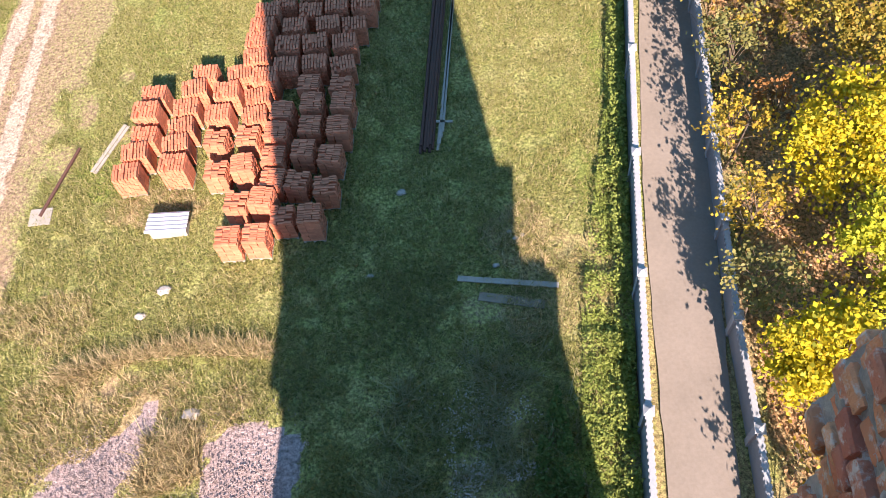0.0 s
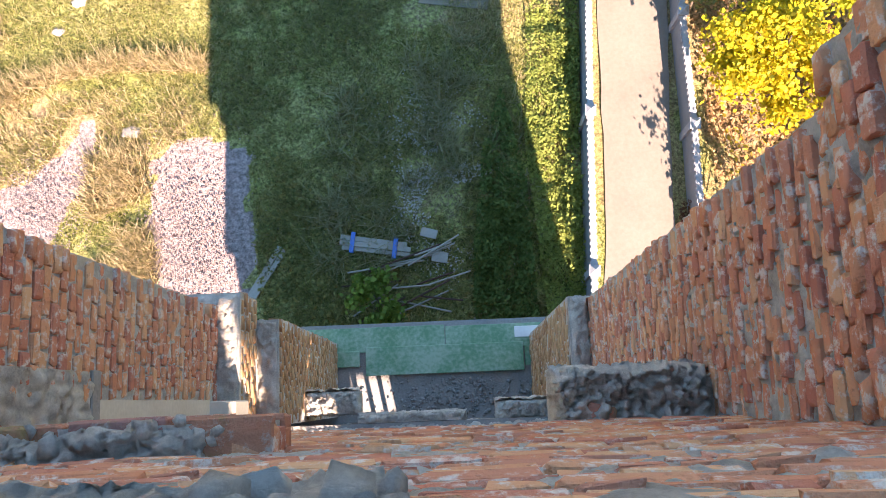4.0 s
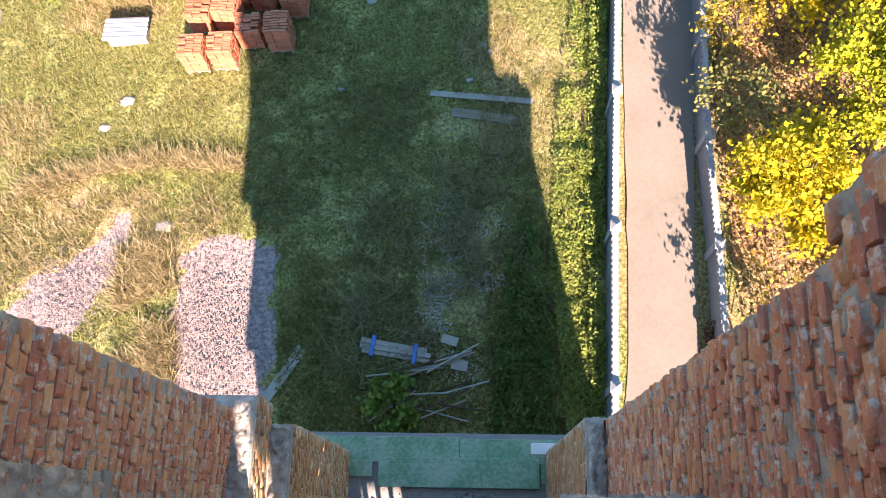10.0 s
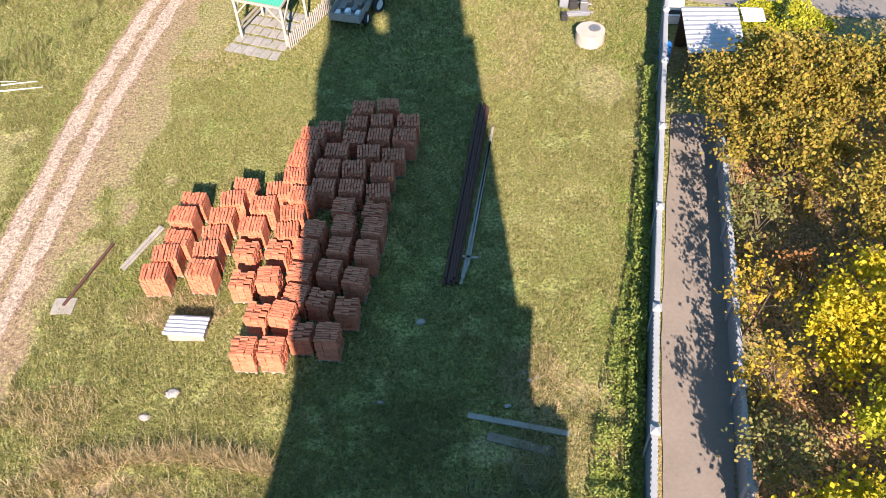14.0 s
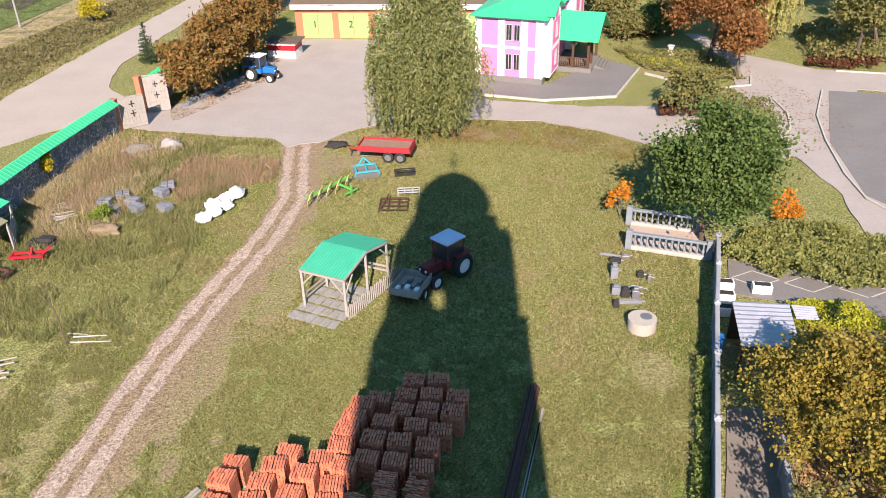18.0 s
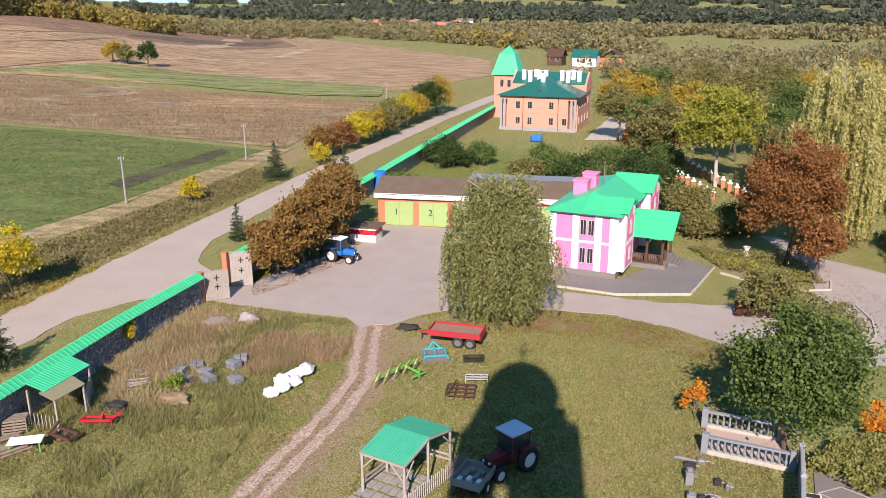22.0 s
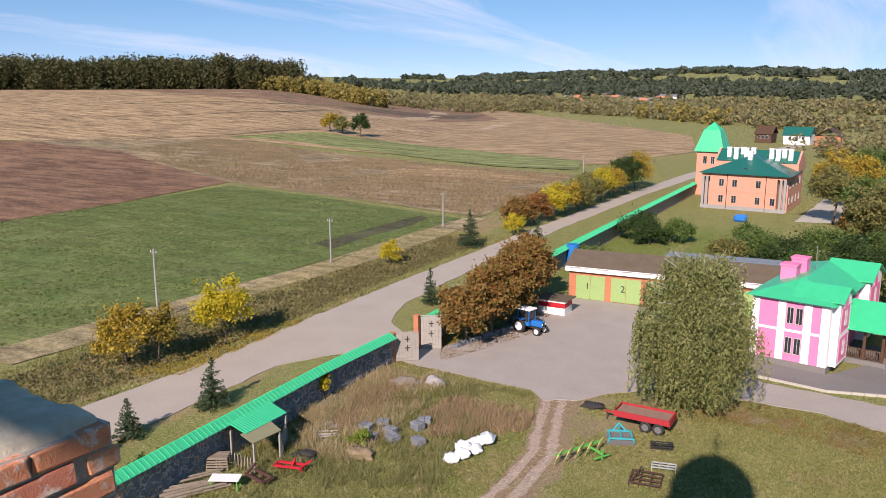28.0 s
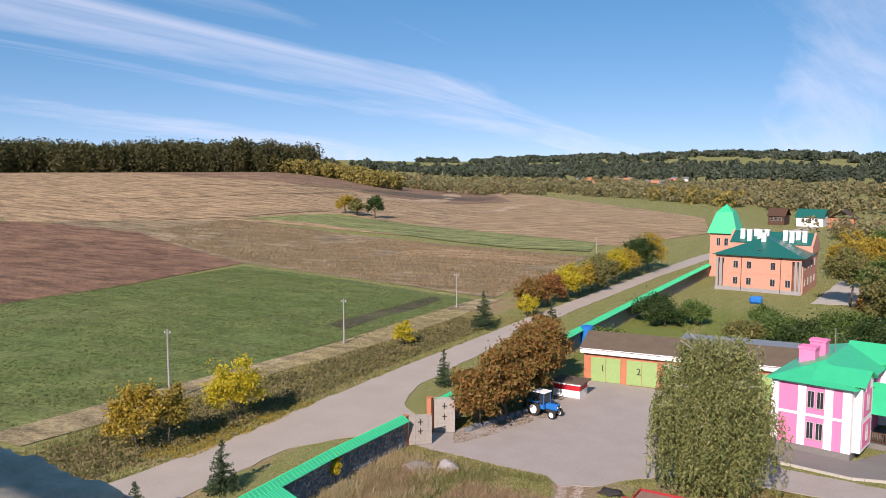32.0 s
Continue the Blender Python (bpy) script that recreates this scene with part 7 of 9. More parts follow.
blades("yard_weeds", 9000, (-37, -22, 33, 62, lambda x, y: open_ground(x, y) & (clouded(x, y, 3.0, 95) > 0.50)), 0.55, leafy("green yard weeds", [(0.15, 0.18, 0.05), (0.22, 0.23, 0.08), (0.30, 0.26, 0.13), (0.11, 0.14, 0.035)]), "rank green weeds among the stored things", 335, 0.028, 0.5)
blades("yard_weeds", 5200, (-37, -29, 44, 62, lambda x, y: open_ground(x, y) & (clouded(x, y, 2.4, 97) > 0.46)), 0.75, STRAW, "tall dry weeds along the boundary wall", 336, 0.024, 0.45)
blades("rank_grass", 9000, (-9, 4, 1.6, 15, lambda x, y: open_ground(x, y) & (clouded(x, y, 2.2, 71) > 0.45 + 0.05 * np.abs(x + 2) * 0.6)), 0.28, leafy("rank grass", [(0.150, 0.165, 0.055), (0.220, 0.215, 0.090), (0.28, 0.25, 0.14)]), "rank grass below the tower", 305, 0.016)
blades("ditch_weeds", 2600, (-15, -7, 11.6, 13.2, lambda x, y: np.abs(y - 12.2 - 0.5 * np.sin((x + 14) * 0.45)) < 0.28 + 0.2 * (clouded(x, y, 0.8, 81) - 0.5)), 0.55, STRAW, "row of tall dry grass along a shallow ditch", 321, 0.018, 0.5)
blades("ditch_weeds", 2200, (-11.4, -9.3, 3.0, 9.6, lambda x, y: clouded(x, y, 0.9, 83) > 0.42), 0.6, STRAW, "tall dry weeds between the gravel heaps", 322, 0.018, 0.55)
blades("shade_weeds", 2600, (-4, 3.2, 4.6, 12, lambda x, y: clouded(x, y, 0.8, 85) > 0.56), 0.65, leafy("pale weed stems", [(0.26, 0.25, 0.13), (0.34, 0.31, 0.19), (0.18, 0.20, 0.08)]), "tall pale weeds below the tower", 323, 0.02, 0.7)
shrubs("nettles", [(0.6, 1.4), (2.7, 1.6), (3.0, 6.5), (2.7, 10), (1.8, 8.0), (1.0, 4.5)], 0.1, 0.7, 9000, 0.065, GREEN_LEAF, "bed of dark green nettles below the tower", 324, 0.7, "weeds")
shrubs("nettles", [(-6.0, 1.6), (-3.4, 1.5), (-3.6, 6.5), (-5.0, 9.5), (-6.0, 6)], 0.05, 0.5, 3500, 0.06, OLIVE_LEAF, "low weeds below the tower", 325, 0.7, "weeds")
blades("brushwood", 1500, (9.2, 26, 0, 33, lambda x, y: (x > 9.0 + 0.10 * y) & (clouded(x, y, 2.0, 77) > 0.45)), 1.5, surface("grey twigs", (0.20, 0.15, 0.11), (0.12, 0.09, 0.07), 3, 20), "bare grey twigs of the undergrowth", 307, 0.016, 0.6)
shrubs("leaf_litter", [(-16, 61), (-12, 66.5), (-4, 68.5), (4, 67.2), (9, 63.2), (12, 58), (7, 60), (0, 62.5), (-6, 63), (-13, 60.5)], 0.0, 0.04, 9000, 0.06, CHESTNUT_LEAF, "fallen brown leaves at the rim of the yard", 311, 1.4, "leaf litter", 0.03, 0.3)
shrubs("leaf_litter", [(-33, 66), (-31, 70), (-28, 78), (-29, 92), (-33, 94), (-35, 70)], 0.0, 0.04, 5000, 0.07, CHESTNUT_LEAF, "fallen rusty leaves under the chestnuts", 312, 1.4, "leaf litter", 0.06, 0.3)
shrubs("leaf_litter", [(20, 63), (27, 62), (27, 74), (22, 86), (18, 84), (14, 76), (20, 76)], 0.0, 0.04, 1600, 0.07, BROWN_LEAF, "fallen leaves on the drive", 313, 1.4, "leaf litter", 0.06, 0.3)
shrubs("leaf_litter", [(-57, 50), (-52.6, 52), (-52.4, 70), (-53.5, 72), (-56.5, 66), (-58, 56)], 0.0, 0.04, 5000, 0.09, GOLD_LEAF, "fallen golden leaves on the verge", 314, 2.0, "leaf litter", 0.05, 0.3)
shrubs("verge_weeds", [(-66, 40), (-56.5, 40), (-54.6, 60), (-54.0, 90), (-52.5, 120), (-60.5, 124), (-61.5, 100), (-64, 74)], 0.05, 0.75, 16000, 0.15, leafy("dark verge weeds", [(0.11, 0.115, 0.040), (0.17, 0.155, 0.060), (0.25, 0.20, 0.10), (0.085, 0.095, 0.032)]), "rough dark weeds on the verge", 315, 2.4, "weeds")
blades("verge_grass", 24000, (-68, -47, 40, 130, lambda x, y: ~inside(x, y, ROAD_LEFT + ROAD_RIGHT)), 0.25, BLADE, "rough verge grass beside the road", 306, 0.05)

blades("fallow_weeds", 30000, (-240, -64, 146, 262, lambda x, y: inside(x, y, [(-64, 148), (-144, 170), (-238, 214), (-234, 262), (-145, 246), (-70, 226)]) & (clouded(x, y, 14, 91) > 0.40)), 0.65, leafy("brown field weeds", [(0.26, 0.19, 0.11), (0.33, 0.25, 0.15), (0.19, 0.14, 0.075), (0.22, 0.16, 0.08)], through=0.2), "tall brown weeds on the fallow field", 331, 0.11, 0.35)
blades("crop_rows", 26000, (-150, -66, 40, 164, lambda x, y: inside(x, y, [(-146, 92), (-144, 160), (-109, 153), (-68, 141), (-70, 96), (-75, 48), (-110, 31)]) & (clouded(x, y, 6, 92) > 0.38)), 0.28, leafy("young crop leaves", [(0.085, 0.125, 0.028), (0.13, 0.155, 0.05), (0.065, 0.095, 0.022)], through=0.2), "tufts of young green crop", 332, 0.10, 0.6)

# ---- fences, gate, posts ----
def panel_fence(spots, high, label):
    f = thing("concrete_fence", label, "fence", group="fences along the lane")
    for (ax, ay), (bx, by) in zip(spots, spots[1:]):
        d = Vector((bx - ax, by - ay, 0))
        m = Matrix.Translation((ax, ay, 0)) @ Matrix.Rotation(math.atan2(d.y, d.x), 4, "Z")
        o = part("panel", boxes((0.12, d.length - 0.12, -0.05, 0.05, 0, high), (0.12, d.length - 0.12, -0.085, -0.052, 0, 0.3)), GREY_PAINT, f)
        o.matrix_local = m
        bm = boxes((0.10, d.length - 0.10, -0.085, 0.085, high, high + 0.07))
        n = int(d.length / 0.2)
        for k in range(n):
            for s in (-1, 1):
                box(bm, 0.2 + k * 0.2, 0.29 + k * 0.2, min(s * 0.085, s * 0.115), max(s * 0.085, s * 0.115), high - 0.06, high + 0.06)
        o = part("coping", bm, FENCE_PAINT, f, "pale toothed coping")
        o.matrix_local = m
    for k, (x, y) in enumerate(spots):
        bm = boxes((-0.13, 0.13, -0.13, 0.13, 0, high + 0.14), bevel=0.01)
        box(bm, -0.17, 0.17, -0.17, 0.17, high + 0.14, high + 0.2)
        z = high + 0.2
        solid(bm, [(-0.15, -0.15, z), (0.15, -0.15, z), (0.15, 0.15, z), (-0.15, 0.15, z), (0, 0, z + 0.14)], [(0, 1, 4), (1, 2, 4), (2, 3, 4), (3, 0, 4), (3, 2, 1, 0)])
        o = part("post", bm, FENCE_PAINT, f, "pale capped post")
        o.matrix_local = pose(x, y, 0, 0, 0, 80)


panel_fence([(3.72, -1.6), (4.43, 3.17), (5.15, 8.15), (5.90, 12.93), (6.69, 17.95), (7.55, 23.1), (8.4, 28.1), (9.25, 33.0), (10.0, 37.4), (10.8, 41.6), (11.4, 45.1)], 1.66, "blue-grey concrete panel fence with capped posts beside the meadow")
panel_fence([(7.5, 0.6), (7.95, 3.5), (8.4, 7.4), (8.75, 11.2), (9.3, 15.0), (9.85, 18.7), (10.45, 22.8), (11.0, 26.6), (11.6, 30.4)], 1.25, "lower grey concrete panel fence beside the wood")


def balustrade(x0, y0, x1, y1):
    b = thing("balustrade", "pale grey concrete balustrade with turned balusters", "balustrade", (x0, y0, 0), math.degrees(math.atan2(y1 - y0, x1 - x0)), "balustrades of the little terrace")
    n = math.hypot(x1 - x0, y1 - y0)
    part("base", boxes((0, n, -0.16, 0.16, 0, 0.28), bevel=0.01), KERB, b)
    part("rail", boxes((0, n, -0.14, 0.14, 1.08, 1.22), bevel=0.02), GREY_PAINT, b)
    for x in (0, n):
        part("post", boxes((x - 0.2, x + 0.2, -0.2, 0.2, 0, 1.36), bevel=0.02), GREY_PAINT, b)
    k = int(n / 0.36)
    for i in range(1, k):
        x = n * i / k
        bm = rods(((x, 0, 0.28), (x, 0, 0.5), 0.05, 0.10), ((x, 0, 0.5), (x, 0, 0.72), 0.10, 0.05), ((x, 0, 0.72), (x, 0, 1.08), 0.05, 0.09), n=8)
        part("baluster", bm, GREY_PAINT, b)


balustrade(6.15, 46.1, 11.0, 45.0)
balustrade(6.45, 49.4, 10.9, 48.4)
sheet("terrace", [(6.2, 46.4), (11.0, 45.4), (11.1, 48.2), (6.5, 49.1)], 0.12, surface("pinkish terrace tiles", (0.46, 0.36, 0.30), (0.38, 0.30, 0.25), 1, 8, 0.8, 0.9, 0.3), "pinkish tiled terrace", "terrace", 1.0, 0.02)


def kerb_line(line, label="whitewashed kerb"):
    k = thing("kerb", label, "kerb", kind="structure")
    for (ax, ay), (bx, by) in zip(line, line[1:]):
        n = max(1, round(math.hypot(bx - ax, by - ay) / 1.0))
        for i in range(n):
            bm = bmesh.new()
            beam(bm, (ax + (bx - ax) * (i + 0.01) / n, ay + (by - ay) * (i + 0.01) / n, 0.08), (ax + (bx - ax) * (i + 0.98) / n, ay + (by - ay) * (i + 0.98) / n, 0.08), 0.14, 0.24)
            part("kerbstone", bm, KERB, k)


kerb_line([(-6.2, 75.2), (0.5, 73.7), (7.4, 75.2), (10.4, 84.2)])
kerb_line([(27.0, 78.0), (24.6, 71), (23.7, 65.1), (23.2, 58.5), (23.4, 54.3), (25.5, 50)])
kerb_line([(10.8, 82.5), (14.4, 79.6), (18.0, 78.4), (20.6, 79.2), (21.2, 82)])
kerb_line([(21.8, 75.1), (22.2, 71.4), (21.6, 68.0), (20.4, 65.4), (18.3, 63.4)])
kerb_line([(30, 84.2), (34, 83.6), (42, 82.6)])
sheet("terrace", [(-6.0, 75.6), (0.5, 74.0), (7.3, 75.5), (10.2, 84.4), (6.0, 88), (4.8, 84), (0.6, 78.4), (-6.4, 79.6)], 0.10, PAVING, "dark grey terrace round the pink house", "terrace", 1.0, 0.02)
sheet("parking", [(24.0, 65), (27.6, 78), (44, 76), (44, 48), (27, 50), (23.6, 55)], 0.08, PAVING, "dark grey paved parking behind a kerb", "pavement", 1.0, 0.02)


def build_gate():
    g = thing("entrance_gate", "open grey wooden gate between orange posts", "gate")
    for x, y, h in ((-36.9, 63.7, 2.9), (-36.7, 68.3, 3.5)):
        p = part("post", boxes((x - 0.25, x + 0.25, y - 0.25, y + 0.25, 0, h), (x - 0.31, x + 0.31, y - 0.31, y + 0.31, h, h + 0.1), bevel=0.01), ORANGE, g, "orange plastered post")
    for (ax, ay), (bx, by), h in (((-36.6, 63.9), (-34.9, 65.3), 2.9), ((-36.3, 68.4), (-34.4, 69.2), 3.5)):
        d = Vector((bx - ax, by - ay, 0))
        m = Matrix.Translation((ax, ay, 0.1)) @ Matrix.Rotation(math.atan2(d.y, d.x), 4, "Z")
        leaf = part("gate_leaf", boxes((0, d.length, 0.0, 0.03, h * 0.97, h), (0, d.length, -0.03, 0.0, 0.3, 0.42), (0, d.length, -0.03, 0.0, h * 0.55, h * 0.6)), WOOD_GREY, g, "grey board gate leaf")
        leaf.matrix_local = m
        n = 7
        for k in range(n):
            w = d.length / n
            part("board", boxes((k * w + 0.005, (k + 1) * w - 0.005, 0.002, 0.05, 0, h * (0.93 + 0.04 * math.sin(math.pi * (k + 0.5) / n)))), WOOD_GREY, leaf)
        for z in (h * 0.45, h * 0.75):
            part("iron_cross", boxes((d.length / 2 - 0.25, d.length / 2 + 0.25, -0.05, -0.035, z - 0.04, z + 0.04), (d.length / 2 - 0.04, d.length / 2 + 0.04, -0.055, -0.036, z - 0.3, z + 0.3)), BLACK, leaf)


build_gate()
for k, (x, y, h) in enumerate(((-67.8, 64.4, 8.2), (-67.0, 97.8, 6.8), (-65.7, 132.9, 6.5), (-64.8, 220, 6.5), (-68.4, 34, 8))):
    p = thing("utility_pole", "grey concrete utility pole at the field's edge", "pole", (x, y, 0), 0, "poles along the field")
    part("shaft", rods(((0, 0, -0.2), (0, 0, h), 0.14, 0.09)), CONCRETE, p)
    part("crossarm", boxes((-0.5, 0.5, -0.05, 0.05, h - 0.5, h - 0.4)), STEEL, p)
    for s in (-0.4, 0.4):
        part("insulator", rods(((s, 0, h - 0.4), (s, 0, h - 0.2), 0.04)), WHITE, p)

# rubble stones set in the boundary wall that stands nearest
def wall_stones():
    rng = np.random.default_rng(77)
    w = bpy.data.objects["boundary_wall"]
    kinds = []
    for k in range(8):
        bm = bmesh.new()
        bmesh.ops.create_icosphere(bm, subdivisions=1, radius=1.0)
        for v in bm.verts:
            v.co *= rng.uniform(0.8, 1.15)
        me = bpy.data.meshes.new("stone")
        bm.to_mesh(me)
        bm.free()
        me.materials.append(SLATE)
        kinds.append(me)
    for k in range(420):
        y = rng.uniform(30, 63)
        x = np.interp(y, [32, 42, 52.5, 63.4], [-37.9, -37.7, -37.6, -36.9]) + 0.25
        ob = new("stone", kinds[k % 8])
        ob.parent = w
        s = rng.uniform(0.10, 0.26)
        ob.matrix_local = Matrix.Translation((x, y, rng.uniform(0.15, 2.4))) @ Matrix.Diagonal((0.07, s * 1.3, s, 1))


wall_stones()


# ---- shelter, sheds and farm things ----
def ribbed(bm, a, b, c, d, n=14, high=0.035):
    """A corrugated sheet between four corners: ribs run from edge a-b to edge d-c."""
    a, b, c, d = (Vector(p) for p in (a, b, c, d))
    up = (b - a).cross(d - a).normalized()
    if up.z < 0:
        up = -up
    rows = []
    for k in range(2 * n + 1):
        t = k / (2 * n)
        o = up * (high if k % 2 else 0)
        rows.append((bm.verts.new(a.lerp(b, t) + o), bm.verts.new(d.lerp(c, t) + o), bm.verts.new(a.lerp(b, t) + o - up * 0.02), bm.verts.new(d.lerp(c, t) + o - up * 0.02)))
    for p, q in zip(rows, rows[1:]):
        bm.faces.new((p[0], q[0], q[1], p[1]))
        bm.faces.new((p[2], p[3], q[3], q[2]))
        bm.faces.new((p[0], p[2], q[2], q[0]))
        bm.faces.new((p[1], q[1], q[3], p[3]))
    return bm


def build_shelter():
    s = thing("garden_shelter", "wooden shelter under a bent green metal roof", "shelter")
    A, B, C, D = Vector((-13.06, 37.75, 2.55)), Vector((-10.28, 36.84, 2.55)), Vector((-8.59, 41.31, 2.6)), Vector((-11.4, 42.2, 2.6))
    mid0, mid1 = A.lerp(D, 0.5) + Vector((0, 0, 0.55)), B.lerp(C, 0.5) + Vector((0, 0, 0.55))
    bm = ribbed(bmesh.new(), A, B, mid1, mid0, 16)
    old_green = surface("weathered green roof sheet", (0.012, 0.30, 0.175), (0.03, 0.36, 0.23), 1.4, 9, 0.7, 0.6, 0.15)
    part("roof_sheet", bm, old_green, s, "green corrugated sheet")
    part("roof_sheet", ribbed(bmesh.new(), mid0, mid1, C, D, 16), old_green, s, "green corrugated sheet")
    for p, q in ((A, B), (D, C), (A, mid0), (mid0, D), (B, mid1), (mid1, C)):
        bm = bmesh.new()
        beam(bm, p - Vector((0, 0, 0.1)), q - Vector((0, 0, 0.1)), 0.09, 0.13)
        part("beam", bm, WOOD_GREY, s)
    for p in (A, B, C, D, A.lerp(D, 0.5), B.lerp(C, 0.5)):
        c = p.lerp((A + C) / 2, 0.04)
        part("post", boxes((c.x - 0.07, c.x + 0.07, c.y - 0.07, c.y + 0.07, 0, 2.45 if p in (A, B, C, D) else 2.95)), WOOD_GREY, s)
    for p, q in ((A, B), (B, A), (B, C), (C, B), (A, D)):
        d = (q - p).normalized()
        bm = bmesh.new()
        beam(bm, p + Vector((0, 0, -1.0)) + d * 0.1, p + Vector((0, 0, -0.15)) + d * 0.9, 0.06, 0.08)
        part("brace", bm, WOOD_GREY, s)
    for z in (0.45, 0.75):
        for p, q in ((A, D), (D, C)):
            bm = bmesh.new()
            beam(bm, (p.x, p.y, z), (q.x, q.y, z), 0.03, 0.14)
            part("side_board", bm, WOOD_GREY, s)
    f = thing("picket_fence", "rustic picket fence along the shelter's side", "fence")
    for k in range(30):
        t = k / 29
        x, y = -10.1 + 2.2 * t, 36.6 + 4.9 * t
        part("picket", boxes((x - 0.035, x + 0.035, y - 0.02, y + 0.02, 0, 0.95 + 0.08 * math.sin(k * 2.7))), WOOD_GREY, f)
    bm = bmesh.new()
    beam(bm, (-10.1, 36.62, 0.6), (-7.9, 41.5, 0.6), 0.03, 0.08)
    part("rail", bm, WOOD_GREY, f)
    pv = thing("slab_floor", "floor of old concrete slabs in the shelter", "paving", kind="structure")
    for i in range(6):
        for j in range(5):
            c = A.lerp(B, (i + 0.2) / 5.5).lerp(D.lerp(C, (i + 0.2) / 5.5), (j - 0.7) / 5.2)
            o = part("slab", boxes((-0.24, 0.24, -0.36, 0.36, 0, 0.06), bevel=0.01), CONCRETE, pv)
            o.matrix_local = pose(c.x - 0.2, c.y - 0.25, 0.0, random.uniform(-2, 2), random.uniform(-2, 2), -18 + random.uniform(-5, 5))


build_shelter()


def build_leanto():
    s = thing("lean_to", "lean-to shed with a green and felt roof against the wall", "shed")
    part("roof_sheet", ribbed(bmesh.new(), (-37.3, 41.0, 2.75), (-37.3, 45.6, 2.75), (-35.0, 44.9, 2.45), (-35.3, 40.6, 2.45), 18), GREEN_ROOF, s)
    bm = bmesh.new()
    solid(bm, [(-35.6, 40.4, 2.46), (-35.3, 43.2, 2.46), (-33.8, 42.6, 2.25), (-34.2, 40.0, 2.25), (-35.6, 40.4, 2.40), (-35.3, 43.2, 2.40), (-33.8, 42.6, 2.19), (-34.2, 40.0, 2.19)], [(0, 1, 2, 3), (7, 6, 5, 4), (0, 4, 5, 1), (1, 5, 6, 2), (2, 6, 7, 3), (3, 7, 4, 0)])
    part("felt_roof", bm, surface("olive roofing felt", (0.25, 0.24, 0.14), (0.20, 0.19, 0.115), 1, 10, 0.8, 0.9, 0.2), s)
    for x, y in ((-34.3, 40.2), (-33.9, 42.5), (-35.1, 44.8), (-36.9, 40.9)):
        part("post", boxes((x - 0.06, x + 0.06, y - 0.06, y + 0.06, 0, 2.25)), WOOD_GREY, s)
    for k in range(5):
        bm = bmesh.new()
        beam(bm, (-33.9, 42.6, 0.3 + 0.32 * k), (-35.1, 44.8, 0.3 + 0.32 * k), 0.03, 0.2)
        part("side_board", bm, WOOD_GREY, s)
    for k in range(7):
        x, y = -36.4 + 0.3 * k, 40.3 - 0.02 * k
        part("picket", boxes((x - 0.03, x + 0.03, y - 0.02, y + 0.02, 0, 1.0)), WOOD_GREY, s)


build_leanto()


def wheel(parent, x, y, z, r, w, turn=0.0, rim=WHITE, label="black tyre"):
    """A wheel whose axle runs along y, turned about z."""
    bm = bmesh.new()
    n = 20
    prof = [(r * 0.62, -w / 2), (r * 0.9, -w / 2), (r, -w * 0.3), (r, w * 0.3), (r * 0.9, w / 2), (r * 0.62, w / 2)]
    rings = [[bm.verts.new((p * math.cos(k * math.tau / n), q, p * math.sin(k * math.tau / n))) for k in range(n)] for p, q in prof]
    for a, b in zip(rings, rings[1:] + rings[:1]):
        for k in range(n):
            bm.faces.new((a[k], a[(k + 1) % n], b[(k + 1) % n], b[k]))
    bmesh.ops.recalc_face_normals(bm, faces=bm.faces)
    t = part("wheel", bm, BLACK, parent, label, True)
    t.matrix_local = pose(x, y, z, 0, 0, turn)
    part("rim", rods(((0, -w * 0.3, 0), (0, w * 0.3, 0), r * 0.62), ((0, -w * 0.36, 0), (0, w * 0.36, 0), r * 0.2), n=16), rim, t, "painted rim")
    return t


def tractor(x, y, turn, body, roof, label):
    """A farm tractor: bonnet to +x."""
    t = thing("tractor", label, "tractor", (x, y, 0), turn, "tractors")
    part("chassis", boxes((-0.6, 1.75, -0.22, 0.22, 0.55, 0.85), bevel=0.03), BLACK, t)
    part("bonnet", boxes((0.55, 1.95, -0.32, 0.32, 0.85, 1.45), bevel=0.06), body, t, "painted bonnet")
    part("grille", boxes((1.953, 1.98, -0.26, 0.26, 0.95, 1.38)), BLACK, t)
    for s in (-0.24, 0.24):
        part("headlight", rods(((1.95, s, 1.2), (2.02, s, 1.2), 0.08)), WHITE, t)
    c = part("cab", boxes(*[(px - 0.04, px + 0.04, py - 0.04, py + 0.04, 0.95, 2.5) for px in (-0.85, 0.5) for py in (-0.62, 0.62)], (-0.9, 0.55, -0.66, 0.66, 0.85, 1.3), bevel=0.01), body, t)
    part("roof", boxes((-1.0, 0.65, -0.75, 0.75, 2.5, 2.64), bevel=0.05), roof, c, "white cab roof")
    for p in ((-0.8, 0.46, -0.64, -0.625, 1.32, 2.48), (-0.8, 0.46, 0.625, 0.64, 1.32, 2.48), (0.51, 0.525, -0.58, 0.58, 1.32, 2.48)):
        part("cab_window", boxes(p), GLASS_DARK, c)
    for s in (-1, 1):
        wheel(t, -0.6, s * 0.82, 0.78, 0.78, 0.42, 0, WHITE, "large rear tyre")
        wheel(t, 1.55, s * 0.72, 0.48, 0.48, 0.26, 0, WHITE, "front tyre")
        part("fender", boxes((-1.25, 0.05, s * 0.82 - 0.24, s * 0.82 + 0.24, 1.56, 1.62), bevel=0.02), body, t)
    part("exhaust", rods(((1.1, 0.2, 1.4), (1.1, 0.2, 2.3), 0.04)), BLACK, t)
    return t


